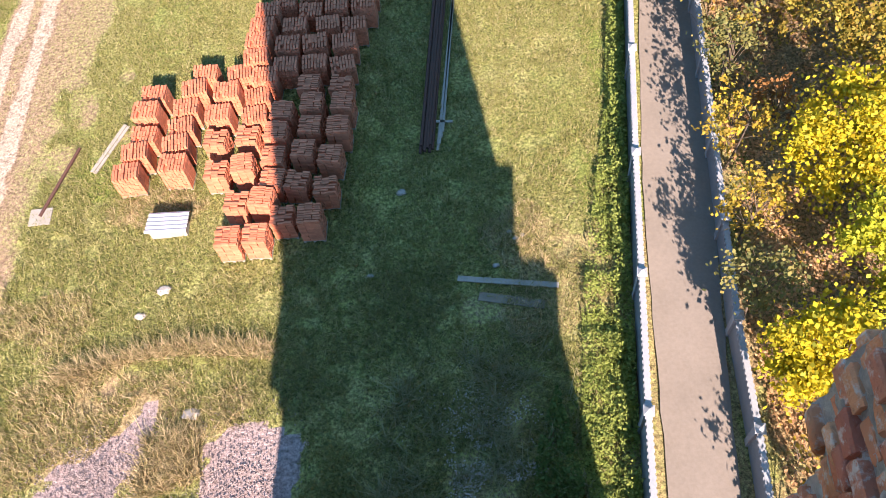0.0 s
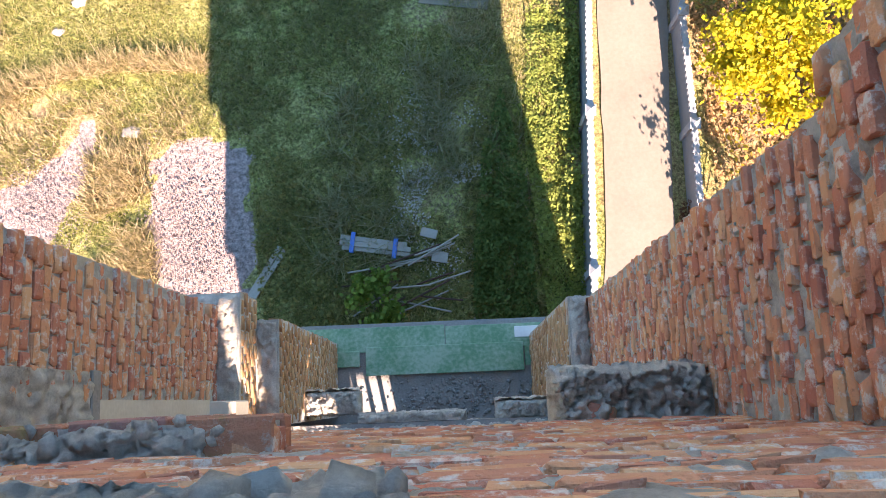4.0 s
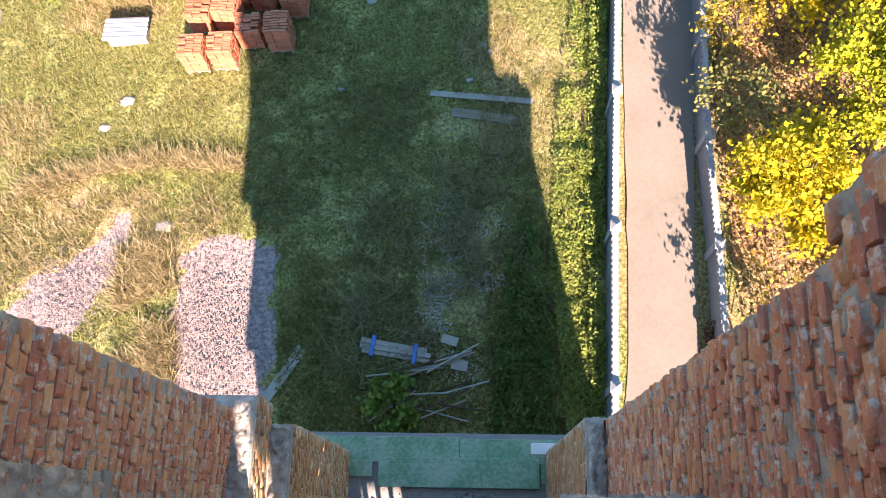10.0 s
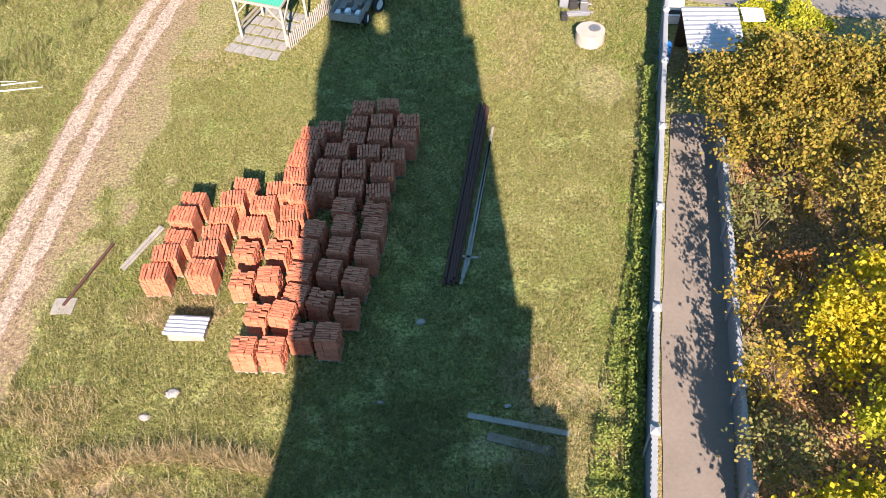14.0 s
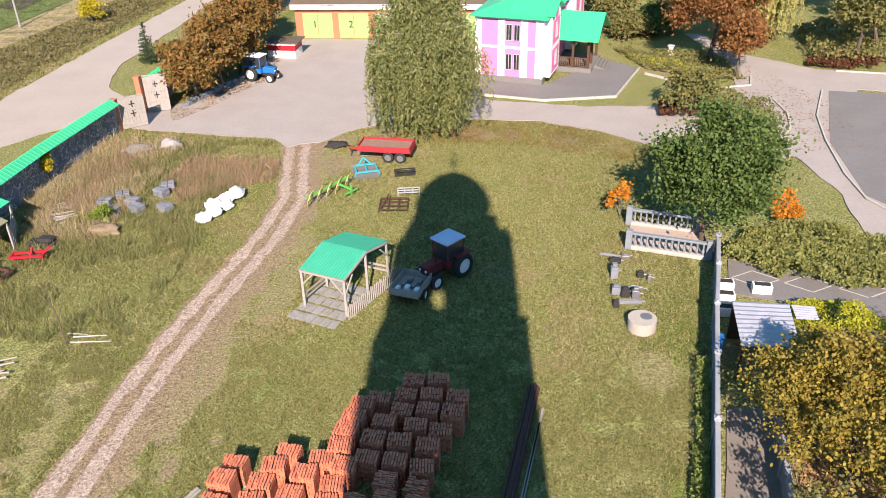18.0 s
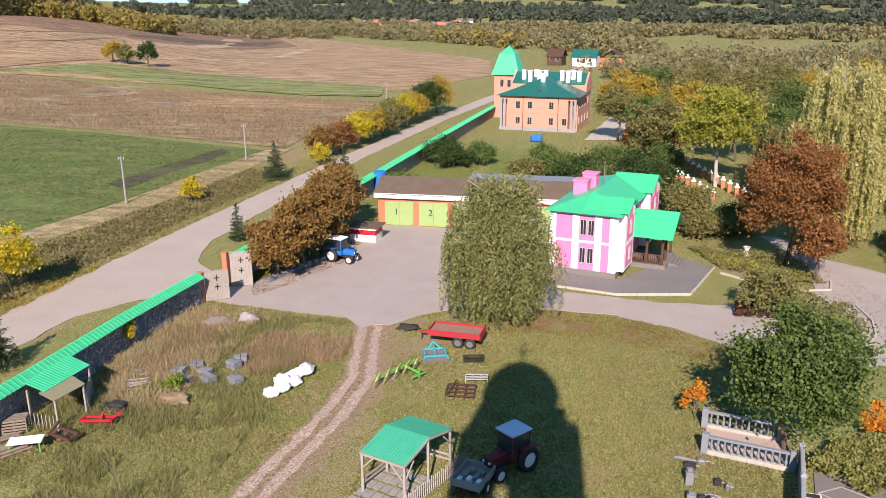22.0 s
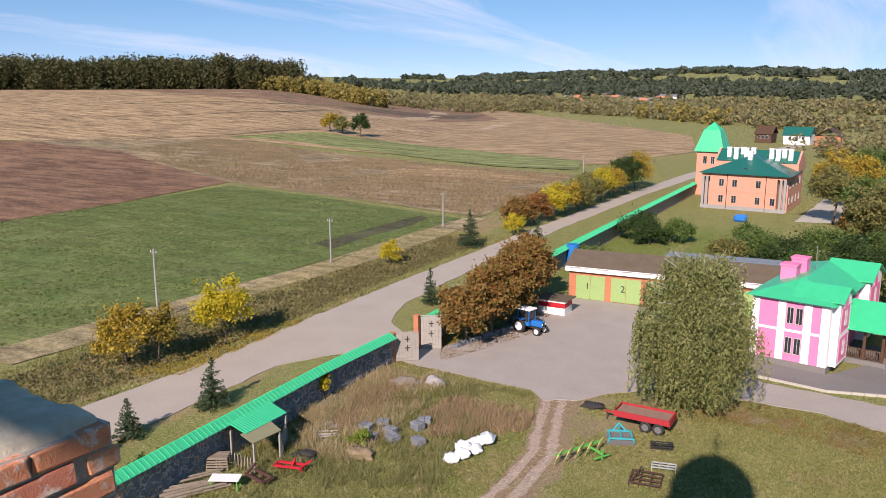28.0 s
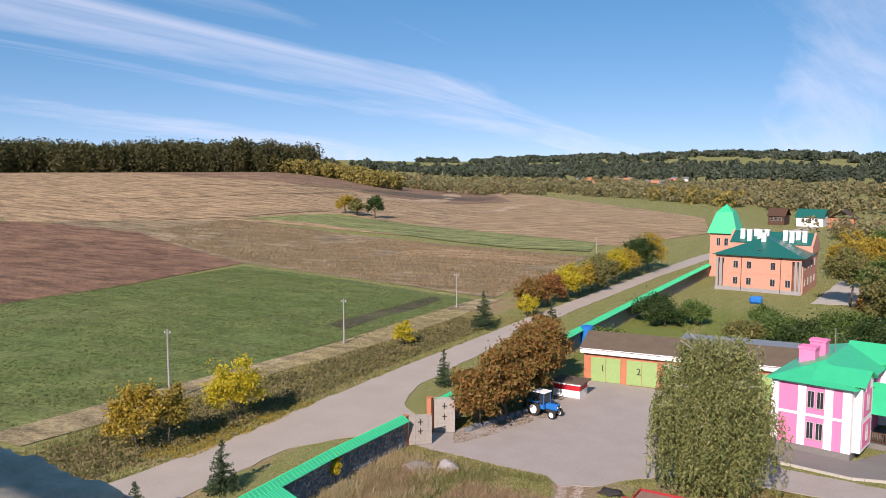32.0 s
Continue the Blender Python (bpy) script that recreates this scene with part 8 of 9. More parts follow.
tractor(-28.7, 78.7, -14, BLUE, WHITE, "blue farm tractor with a white cab roof in the yard")
# body red taken darker, with the tower's shade put into the paint
tractor(-5.15, 41.9, -128, surface("red paint darkened for shade", (0.20, 0.022, 0.022), (0.13, 0.02, 0.02), 3, 30, 0.7, 0.6, 0.1), surface("pale blue cab roof", (0.45, 0.58, 0.75), (0.40, 0.52, 0.68), 2, 20, 0.5, 0.5, 0.05), "red farm tractor with a pale roof parked on the grass")


def open_box(parent, name, x0, x1, y0, y1, z0, z1, material, label="", wall=0.05):
    b = part(name, boxes((x0, x1, y0, y1, z0, z0 + wall)), material, parent, label)
    for r in ((x0, x1, y0, y0 + wall, z0 + wall, z1), (x0, x1, y1 - wall, y1, z0 + wall, z1), (x0, x0 + wall, y0 + wall, y1 - wall, z0 + wall, z1), (x1 - wall, x1, y0 + wall, y1 - wall, z0 + wall, z1)):
        part("side_panel", boxes(r), material, b)
    return b


def build_trailer():
    t = thing("farm_trailer", "red tipping farm trailer with twin axles and a worn brown bed", "trailer", (-12.0, 59.5, 0), -4)
    red = surface("sun-faded red paint", (0.42, 0.028, 0.035), (0.30, 0.03, 0.035), 3, 30, 0.7, 0.6, 0.1)
    open_box(t, "bed", -2.15, 2.15, -1.0, 1.0, 0.85, 1.32, red, "faded red steel bed")
    part("frame", boxes((-2.0, 2.0, -0.5, -0.38, 0.66, 0.85), (-2.0, 2.0, 0.38, 0.5, 0.66, 0.85), (-3.2, -2.0, -0.06, 0.06, 0.66, 0.78)), red, t)
    part("load", boxes((-2.08, 2.08, -0.93, 0.93, 0.91, 1.16), bevel=0.03), surface("rusty brown bed", (0.30, 0.19, 0.14), (0.20, 0.12, 0.09), 3, 16, 0.8, 0.9, 0.4), t, "rusty floor with brown earth")
    part("tailgate", boxes((2.17, 2.21, -0.98, 0.98, 0.75, 1.25)), red, t, "lowered red tailgate")
    for x in (0.35, 1.35):
        for y in (-0.95, 0.95):
            wheel(t, x, y, 0.45, 0.45, 0.28, 0.0, STEEL)
    part("prop", rods(((-3.0, 0, 0), (-3.0, 0, 0.7), 0.04)), RUST, t)


build_trailer()


def build_cart():
    t = thing("small_cart", "small open cart loaded with junk", "cart", (-6.98, 39.45, 0), -14)
    open_box(t, "bed", -0.9, 0.9, -1.15, 1.15, 0.6, 1.05, WOOD_GREY, "grey board bed")
    for x in (-0.95, 0.95):
        wheel(t, x, -0.2, 0.36, 0.36, 0.18, 90)
    part("drawbar", rods(((0, 1.1, 0.55), (0.4, 2.2, 0.5), 0.05)), RUST, t)
    for k in range(7):
        part("scrap", boxes((-0.7 + 0.2 * k, -0.45 + 0.2 * k, -0.8 + 0.5 * (k % 3), -0.4 + 0.5 * (k % 3), 0.65, 0.85 + 0.06 * (k % 4)), bevel=0.02), (SACK, STEEL, WOOD)[k % 3], t)


build_cart()


def implement(name, label, x, y, turn, rows, material, category="implement", discs=(), disc_mat=STEEL):
    t = thing(name, label, category, (x, y, 0), turn, "farm implements on the grass")
    for a, b, r in rows:
        bm = bmesh.new()
        beam(bm, a, b, r * 2, r * 2)
        part("bar", bm, material, t)
    for px, py, pz, r, w in discs:
        o = part("disc", rods(((0, -w / 2, 0), (0, w / 2, 0), r), n=16), disc_mat, t)
        o.matrix_local = pose(px, py, pz, 0, 0, 12)
    return t


implement("disc_harrow", "turquoise painted disc harrow beside the trailer", -13.0, 56.0, 20,
          [((-0.9, -0.7, 0.6), (0.9, -0.7, 0.6), 0.06), ((-0.9, 0.7, 0.6), (0.9, 0.7, 0.6), 0.06), ((-0.8, -0.7, 0.6), (-0.8, 0.7, 0.6), 0.06), ((0.8, -0.7, 0.6), (0.8, 0.7, 0.6), 0.06), ((0, -0.7, 0.6), (0, 1.2, 0.7), 0.06), ((-0.5, 0.7, 0.6), (0, 1.0, 1.1), 0.05), ((0.5, 0.7, 0.6), (0, 1.0, 1.1), 0.05), ((-0.9, -0.7, 0.6), (-0.9, -0.7, 0.3), 0.05), ((0.9, -0.7, 0.6), (0.9, -0.7, 0.3), 0.05)],
          TEAL, discs=[(-0.8 + 0.23 * k, s * 0.6, 0.27, 0.27, 0.02) for k in range(8) for s in (-1, 1)])
implement("cage_roller", "black steel cage roller on the grass", -10.0, 56.2, 15, [((-0.8, y, z), (0.8, y, z), 0.035) for y, z in ((0, 0.55), (0.2, 0.45), (0.27, 0.27), (0.2, 0.08), (-0.2, 0.08), (-0.27, 0.27), (-0.2, 0.45))] + [((-0.8, -0.2, 0.5), (-0.3, -0.5, 0.8), 0.05), ((0.8, -0.2, 0.5), (0.3, -0.5, 0.8), 0.05)], BLACK)
RAKE = implement("finger_rake", "green hay rake with five yellow finger wheels", -15.0, 52.2, 58, [((-2.2, 0, 0.75), (2.0, 0.0, 0.8), 0.06), ((0.8, 0, 0.75), (1.0, -1.3, 0.5), 0.06), ((1.0, -1.3, 0.1), (1.0, -1.3, 0.9), 0.05), ((0.3, -1.3, 0.35), (1.7, -1.3, 0.35), 0.05)], GREEN_PAINT)
for k in range(5):
    bm = bmesh.new()
    for i in range(24):
        a, b = i * math.tau / 24, (i + 1) * math.tau / 24
        rod(bm, (0.55 * math.cos(a), 0, 0.55 * math.sin(a)), (0.55 * math.cos(b), 0, 0.55 * math.sin(b)), 0.025, n=5)
        if i % 2 == 0:
            rod(bm, (0.12 * math.cos(a), 0, 0.12 * math.sin(a)), (0.68 * math.cos(a), 0, 0.68 * math.sin(a)), 0.012, n=4)
    rod(bm, (0, -0.05, 0), (0, 0.05, 0), 0.16, n=12)
    o = part("finger_wheel", bm, YELLOW_PAINT, RAKE, "pale yellow finger wheel")
    o.matrix_local = pose(-2.0 + 0.95 * k, -0.15, 0.62, 18, 0, 28)
implement("cultivator_frame", "rusty steel cultivator frame in the grass", -9.9, 50.6, 5, [((-1, y, 0.35), (1, y, 0.35), 0.04) for y in (-0.9, -0.3, 0.3, 0.9)] + [((x, -0.9, 0.35), (x, 0.9, 0.35), 0.04) for x in (-1, -0.35, 0.35, 1)] + [((-0.9, -0.8, 0.35), (-0.4, 0.9, 0.7), 0.04)] + [((x, y, 0.35), (x, y, 0.0), 0.02) for x in (-1, -0.35, 0.35, 1) for y in (-0.9, 0.3)], RUST)
implement("tine_harrow", "pale galvanised tine harrow in the grass", -9.2, 53.0, 10, [((-0.8, y, 0.3), (0.8, y, 0.3), 0.035) for y in (-0.4, 0, 0.4)] + [((x, -0.4, 0.3), (x, 0.4, 0.3), 0.035) for x in (-0.8, -0.3, 0.3, 0.8)] + [((0.8, -0.4, 0.0), (0.8, -0.4, 0.7), 0.03), ((-0.8, -0.4, 0.0), (-0.8, -0.4, 0.5), 0.03)], surface("galvanised steel", (0.55, 0.57, 0.55), (0.42, 0.45, 0.42), 4, 30, 0.6, 0.5, 0.1, 0.3))
implement("red_mower", "red painted mower frame in the weeds", -32.2, 41.3, 10, [((-1, -0.3, 0.5), (1, -0.3, 0.55), 0.07), ((-1, 0.3, 0.5), (1, 0.3, 0.55), 0.07), ((-1, -0.3, 0.5), (-1, 0.3, 0.5), 0.06), ((1, -0.3, 0.5), (1, 0.3, 0.5), 0.07), ((0.3, -0.3, 0.5), (0.3, 0.3, 0.9), 0.06), ((1, 0, 0.6), (1.5, 0.3, 0.9), 0.06), ((-0.9, 0, 0.0), (-0.9, 0, 0.5), 0.06), ((0.9, 0, 0.0), (0.9, 0, 0.5), 0.06)], RED)
implement("old_plough", "rusty old plough lying in the weeds", -33.2, 39.3, -15, [((-1, -0.4, 0.4), (1, -0.4, 0.4), 0.08), ((-1, 0.4, 0.4), (1, 0.4, 0.4), 0.08), ((0.9, -0.4, 0.4), (0.9, 0.4, 0.4), 0.08), ((-0.9, -0.4, 0.4), (-0.9, 0.4, 0.9), 0.07), ((0, -0.4, 0.0), (0, 0.4, 0.4), 0.07), ((0.8, 0, 0), (0.8, 0, 0.4), 0.07), ((-0.8, 0, 0), (-0.8, 0, 0.4), 0.07)], RUST)
SCRAP = thing("tarp_heap", "heap of dark plastic sheeting in the grass", "tarp", (-32.6, 43.6, 0))
part("sheet", boxes((-1.0, 1.0, -0.5, 0.5, 0, 0.25), (-0.2, 0.9, -0.4, 0.4, 0.25, 0.55), bevel=0.12), BLACK, SCRAP)
TABLE = thing("work_table", "white-topped table on green legs", "table", (-34.6, 37.6, 0), 25)
part("tabletop", boxes((-1.0, 1.0, -0.5, 0.5, 0.72, 0.78), bevel=0.01), WHITE, TABLE)
for sx in (-0.85, 0.85):
    for sy in (-0.4, 0.4):
        part("leg", boxes((sx - 0.04, sx + 0.04, sy - 0.04, sy + 0.04, 0, 0.72)), GREEN_PAINT, TABLE)


def logs(x, y, turn, n, length, r, material, label, name="timber_pile", seed=1, spread=0.9):
    rnd = random.Random(seed)
    t = thing(name, label, "timber", (x, y, 0), turn)
    for k in range(n):
        row = k // max(1, n // 2)
        a = -spread + 2 * spread * (k % max(1, n // 2)) / max(1, n // 2 - 1) + rnd.uniform(-0.05, 0.05)
        z = r + row * 1.8 * r
        o = rnd.uniform(-0.5, 0.5)
        part("log", rods(((-length / 2 + o, a, z), (length / 2 + o, a + rnd.uniform(-0.4, 0.4), z + rnd.uniform(-0.01, 0.03)), r * rnd.uniform(0.8, 1.1), r * rnd.uniform(0.6, 1.0))), material, t)
    return t


logs(-36.6, 36.6, 55, 12, 4.0, 0.11, WOOD, "pile of weathered logs", seed=1, spread=1.1)
logs(-36.6, 52.6, 60, 10, 2.4, 0.06, WOOD_GREY, "pile of grey poles leaning by the wall", seed=2)
logs(-34.6, 50.2, 40, 12, 2.0, 0.05, WOOD_GREY, "scatter of grey poles in the weeds", seed=3, spread=1.4)
logs(-33.5, 47.4, 30, 10, 1.8, 0.05, WOOD_GREY, "scatter of grey sticks in the weeds", seed=4, spread=1.0)
logs(-27.9, 30.2, 20, 8, 1.6, 0.06, WOOD_GREY, "heap of pale sticks", seed=5)
CRATE = thing("wooden_crate", "slatted wooden crate lying by the wall", "crate", (-37.0, 39.6, 0), 28)
for k in range(5):
    part("slat", boxes((-0.75, 0.75, -0.5, -0.47, 0.05 + 0.2 * k, 0.17 + 0.2 * k)), WOOD, CRATE)
    part("slat", boxes((-0.75, 0.75, -0.45 + 0.2 * k, -0.33 + 0.2 * k, 0.98, 1.01)), WOOD, CRATE)
for sx in (-0.72, 0, 0.72):
    for sy in (-0.46, 0.38):
        part("upright", boxes((sx - 0.04, sx + 0.04, sy, sy + 0.08, 0, 0.97)), WOOD, CRATE)


def build_blocks():
    rnd = random.Random(9)
    for k, (x, y) in enumerate(((-29.8, 48.0), (-29.0, 49.6), (-27.6, 51.4), (-27.5, 52.4), (-26.2, 48.9), (-31.0, 49.4), (-30.2, 50.6), (-28.2, 48.6))):
        s = thing("stone_block_stack", "stack of grey stone blocks in the weeds", "stone blocks", (x, y, 0), rnd.uniform(-30, 30), "stacks of stone blocks")
        for i in range(2):
            for j in range(2):
                for z in range(3):
                    part("block", boxes((-0.5 + 0.5 * i, -0.03 + 0.5 * i, -0.4 + 0.4 * j, -0.03 + 0.4 * j, 0.2 * z, 0.19 + 0.2 * z), bevel=0.02), SLATE, s)
    for k, (x, y) in enumerate(((-22.9, 47.6), (-22.4, 48.35), (-22.75, 49.2), (-22.0, 49.6), (-22.3, 50.5), (-21.7, 51.1), (-22.0, 51.9))):
        s = thing("big_bag", "bulging white woven bulk bag", "sack", (x, y, 0), rnd.uniform(-20, 20), "white bulk bags")
        bm = bmesh.new()
        bmesh.ops.create_icosphere(bm, subdivisions=3, radius=1.0)
        for v in bm.verts:
            q = v.co.copy()
            v.co = Vector((q.x * 0.58, q.y * 0.55, 0.25 + 0.25 * (k % 3) * 0.5 + q.z * 0.36)) * (1 + 0.34 * noise.noise(q * 2.3 + Vector((k * 3, 0, 0))))
            v.co.z = max(v.co.z, 0.0)
        part("sack", bm, SACK, s, "", True)
        part("strap", rods(((-0.2, 0, 0.5), (0, 0.1, 0.62), 0.03), ((0, 0.1, 0.62), (0.2, 0, 0.5), 0.03)), SACK, s)


build_blocks()


def build_well():
    w = thing("well_ring", "pale concrete well ring with a dark hatch", "well", (6.14, 37.2, 0))
    bm = bmesh.new()
    rod(bm, (0, 0, 0), (0, 0, 0.72), 0.78, n=32)
    part("ring", bm, surface("pale concrete", (0.42, 0.385, 0.335), (0.33, 0.30, 0.26), 2, 16, 0.8, 0.9, 0.3), w)
    part("hatch", rods(((0.22, 0.12, 0.722), (0.22, 0.12, 0.76), 0.32), n=24), STEEL, w, "grey steel hatch")


build_well()


def build_scrapyard():
    rnd = random.Random(31)
    for k, (x, y, sx, sy, h) in enumerate(((4.9, 45.0, 1.2, 0.12, 0.15), (5.2, 44.2, 0.7, 0.35, 0.3), (5.9, 44.9, 0.5, 0.4, 0.2), (5.0, 42.4, 0.45, 0.4, 0.8), (6.6, 42.6, 0.4, 0.3, 0.35), (7.1, 42.2, 0.25, 0.3, 0.4), (5.0, 40.6, 0.5, 0.4, 0.5), (5.5, 40.4, 0.5, 0.4, 0.5), (6.1, 40.2, 0.45, 0.4, 0.6), (5.6, 39.6, 1.6, 0.2, 0.25), (4.9, 39.2, 0.35, 0.3, 0.4), (6.2, 41.2, 0.9, 0.1, 0.2))):
        t = thing("scrap_part", "dark machine part lying in the grass", "scrap", (x, y, 0), rnd.uniform(-12, 12), "machine parts by the well")
        part("casting", boxes((-sx / 2, sx / 2, -sy / 2, sy / 2, 0, h), (-sx / 3, sx / 3, -sy / 3, sy / 3, h, h * 1.3), bevel=0.03), (SLATE, BLACK, STEEL)[k % 3], t)
        part("shaft", rods(((-sx / 2, 0, h * 0.6), (sx / 2 + 0.2, 0.05, h * 0.6), 0.05)), STEEL, t)


build_scrapyard()


def plank(x0, y0, x1, y1, w, z, material, label, thick=0.05, z1=None, name="plank"):
    d = math.hypot(x1 - x0, y1 - y0)
    bm = bmesh.new()
    box(bm, -d / 2, d / 2, -w / 2, w / 2, 0, thick, bevel=0.006)
    o = part(name, bm, material)
    rise = math.degrees(math.atan2((z1 or z) - z, d))
    o.matrix_world = pose((x0 + x1) / 2, (y0 + y1) / 2, (z + (z1 or z)) / 2, 0, -rise, math.degrees(math.atan2(y1 - y0, x1 - x0)))
    return tagged(o, label, "plank")


plank(-0.3, 14.4, 3.3, 13.7, 0.22, 0.02, WOOD_GREY, "long grey plank lying in the grass")
plank(0.4, 13.6, 2.7, 13.0, 0.35, 0.0, WOOD, "rotten brown board in the grass", 0.04)
BEAM = thing("sign_post", "fallen dark steel post on a square foot plate", "post", (-16.8, 19.2, 0))
part("foot_plate", boxes((-0.45, 0.45, -0.4, 0.4, 0, 0.06), bevel=0.01), WOOD_GREY, BEAM)
part("post", rods(((0, 0, 0.08), (1.1, 3.3, 0.12), 0.07)), RUST, BEAM)
# old boards and a slatted panel left by the boundary wall
rng_board = random.Random(77)
for k in range(9):
    x, y = -36.1 + 0.16 * k, 52.4 + 0.26 * k
    a = rng_board.uniform(0.35, 0.75)
    plank(x, y, x + 1.9 * math.cos(a), y + 1.9 * math.sin(a), 0.13, 0.03 + 0.045 * (k % 3), WOOD_GREY, "grey weathered board dumped by the boundary wall", 0.035)
for k in range(6):
    x, y = -34.3 + 0.20 * k, 48.5 + 0.10 * k
    a = rng_board.uniform(-0.1, 0.7)
    plank(x, y, x + 1.3 * math.cos(a), y + 1.3 * math.sin(a), 0.12, 0.03 + 0.045 * (k % 3), WOOD_GREY, "pale offcut board in the weeds", 0.04)
PANEL = thing("slatted_panel", "grey slatted wooden panel lying askew by the boundary wall", "fence panel", (-37.0, 55.0, 0.05), 52)
for k in range(7):
    part("slat", boxes((-1.35 + 0.42 * k, -1.23 + 0.42 * k, -0.75, 0.75, 0.10, 0.14), bevel=0.005), WOOD_GREY, PANEL)
for y in (-0.5, 0.5):
    part("rail", boxes((-1.5, 1.45, y - 0.05, y + 0.05, 0.0, 0.10), bevel=0.005), WOOD_GREY, PANEL)
plank(-15.0, 21.2, -13.9, 23.6, 0.16, 0.02, WOOD_GREY, "pale plank beside the stacks")
plank(-14.85, 21.1, -13.75, 23.5, 0.12, 0.02, WOOD_GREY, "pale plank beside the stacks")
SHEETS = thing("metal_sheets", "white corrugated sheets on a low stack", "metal sheets")
part("sheet", ribbed(bmesh.new(), (-12.15, 17.5, 0.55), (-12.0, 18.4, 0.6), (-10.4, 18.3, 0.6), (-10.5, 17.4, 0.55), 5, 0.05), surface("white corrugated steel", (0.42, 0.44, 0.49), (0.33, 0.345, 0.39), 2, 20, 0.5, 0.45, 0.1, 0.2), SHEETS)
part("support", boxes((-12.0, -10.6, 17.55, 18.2, 0, 0.52)), WOOD_GREY, SHEETS)
PIPES = thing("pipe_bundle", "bundle of long rusty steel pipes", "pipes")
for k in range(9):
    o = -0.28 + 0.125 * (k % 5) if k < 5 else -0.22 + 0.125 * (k - 5)
    z = 0.08 if k < 5 else 0.19
    part("pipe", rods(((-1.15 + o + 0.1, 20.3 + 0.15 * (k % 3), z), (0.40 + o, 31.5 + 0.2 * (k % 2), z), 0.065), n=10), RUST, PIPES)
for k in range(4):
    plank(-0.62 + 0.09 * k, 20.4 + 0.3 * k, 0.62 + 0.07 * k, 28.6 + 0.5 * k, 0.12, 0.02 + 0.03 * (k % 2), WOOD_GREY, "grey board lying beside the pipes", 0.03)
plank(-0.7, 21.9, 0.1, 21.8, 0.12, 0.03, WOOD_GREY, "short pale board across the pipes")


def stone(x, y, sx, sy, sz, material, label, k, name="stone"):
    bm = bmesh.new()
    bmesh.ops.create_icosphere(bm, subdivisions=3, radius=1.0)
    for v in bm.verts:
        q = v.co.copy()
        v.co = Vector((q.x * sx, q.y * sy, q.z * sz)) * (1 + 0.5 * noise.noise(q * 1.9 + Vector((k * 5.1, 0, 0))))
    o = part(name, bm, material, smooth=True)
    o.location = (x, y, sz * 0.4)
    return tagged(o, label, "stone")


PALE_STONE = surface("pale stone", (0.38, 0.355, 0.34), (0.26, 0.24, 0.225), 2, 20, 0.8, 0.9, 0.5)
for k, (x, y, s) in enumerate(((-11.3, 15.2, 0.26), (-12.1, 14.2, 0.2), (-9.8, 10.2, 0.3), (-2.2, 18.5, 0.2), (1.15, 14.8, 0.13), (-3.5, 14.9, 0.12), (2.0, 15.9, 0.12), (2.25, 16.0, 0.1), (1.8, 16.2, 0.09))):
    stone(x, y, s, s * 0.7, s * 0.28, PALE_STONE, "pale boulder in the grass", k)
rng_patch = np.random.default_rng(12)
spot_x, spot_y = rng_patch.normal(0.2, 1.0, 6000), rng_patch.normal(7.0, 1.5, 6000)
spot = clouded(spot_x, spot_y, 0.9, 15) > 0.52
ob = lumps("plaster_rubble", np.stack([spot_x, spot_y, np.full(6000, 0.03)], -1)[spot], 0.024, surface("pale broken plaster", (0.50, 0.48, 0.45), (0.34, 0.32, 0.30), 3, 20, 0.8, 0.95, 0.5), None, "", 16, 0.4)
tagged(ob, "patch of pale broken plaster trodden into the grass", "rubble", kind="stuff")
# heap of boards and rods at the tower's foot
plank(-3.2, 5.62, -1.1, 5.05, 0.16, 0.14, WOOD_GREY, "grey board tied with blue straps")
plank(-3.25, 5.45, -1.0, 4.88, 0.16, 0.14, WOOD_GREY, "grey board tied with blue straps")
plank(-3.2, 5.28, -1.05, 4.72, 0.14, 0.10, WOOD_GREY, "grey board tied with blue straps")
for x, y in ((-2.84, 5.38), (-1.5, 5.0)):
    o = part("blue_strap", boxes((-0.07, 0.07, -0.34, 0.34, 0.10, 0.235), bevel=0.01), BLUE)
    o.matrix_world = pose(x, y, 0, 0, 0, -14)
    tagged(o, "blue strap round the grey boards", "strap")
plank(-0.6, 5.45, -0.1, 5.25, 0.3, 0.12, WOOD_GREY, "short pale board on the heap")
plank(-0.35, 4.6, 0.15, 4.45, 0.35, 0.10, WOOD_GREY, "short grey board on the heap")
plank(-6.5, 3.9, -5.2, 5.6, 0.16, 0.06, WOOD_GREY, "grey plank in the grass", 0.05)
plank(-6.35, 3.85, -5.05, 5.45, 0.16, 0.08, WOOD_GREY, "grey plank in the grass", 0.05)
rnd_heap = random.Random(3)
HEAP = thing("rod_heap", "heap of thin grey poles and laths", "timber")
for k in range(16):
    x, y, a, d = rnd_heap.uniform(-3.2, 0.2), rnd_heap.uniform(3.0, 4.8), rnd_heap.uniform(-0.35, 0.5), rnd_heap.uniform(1.0, 2.6)
    part("pole", rods(((x - d / 2 * math.cos(a), y - d / 2 * math.sin(a), 0.05 + 0.02 * k), (x + d / 2 * math.cos(a), y + d / 2 * math.sin(a), 0.05 + 0.02 * k), 0.03)), WOOD_GREY if k % 3 else RUST, HEAP)
tree("heap_bush", "small bright green bush growing through the boards", -2.2, 3.3, 1.6, 1.0, leafy("fresh green leaves", [(0.10, 0.20, 0.03), (0.15, 0.26, 0.05), (0.07, 0.14, 0.025)]), 401, 1500, 0.09, trunk=0.03, low=0.05, clumps=16, category="bush")
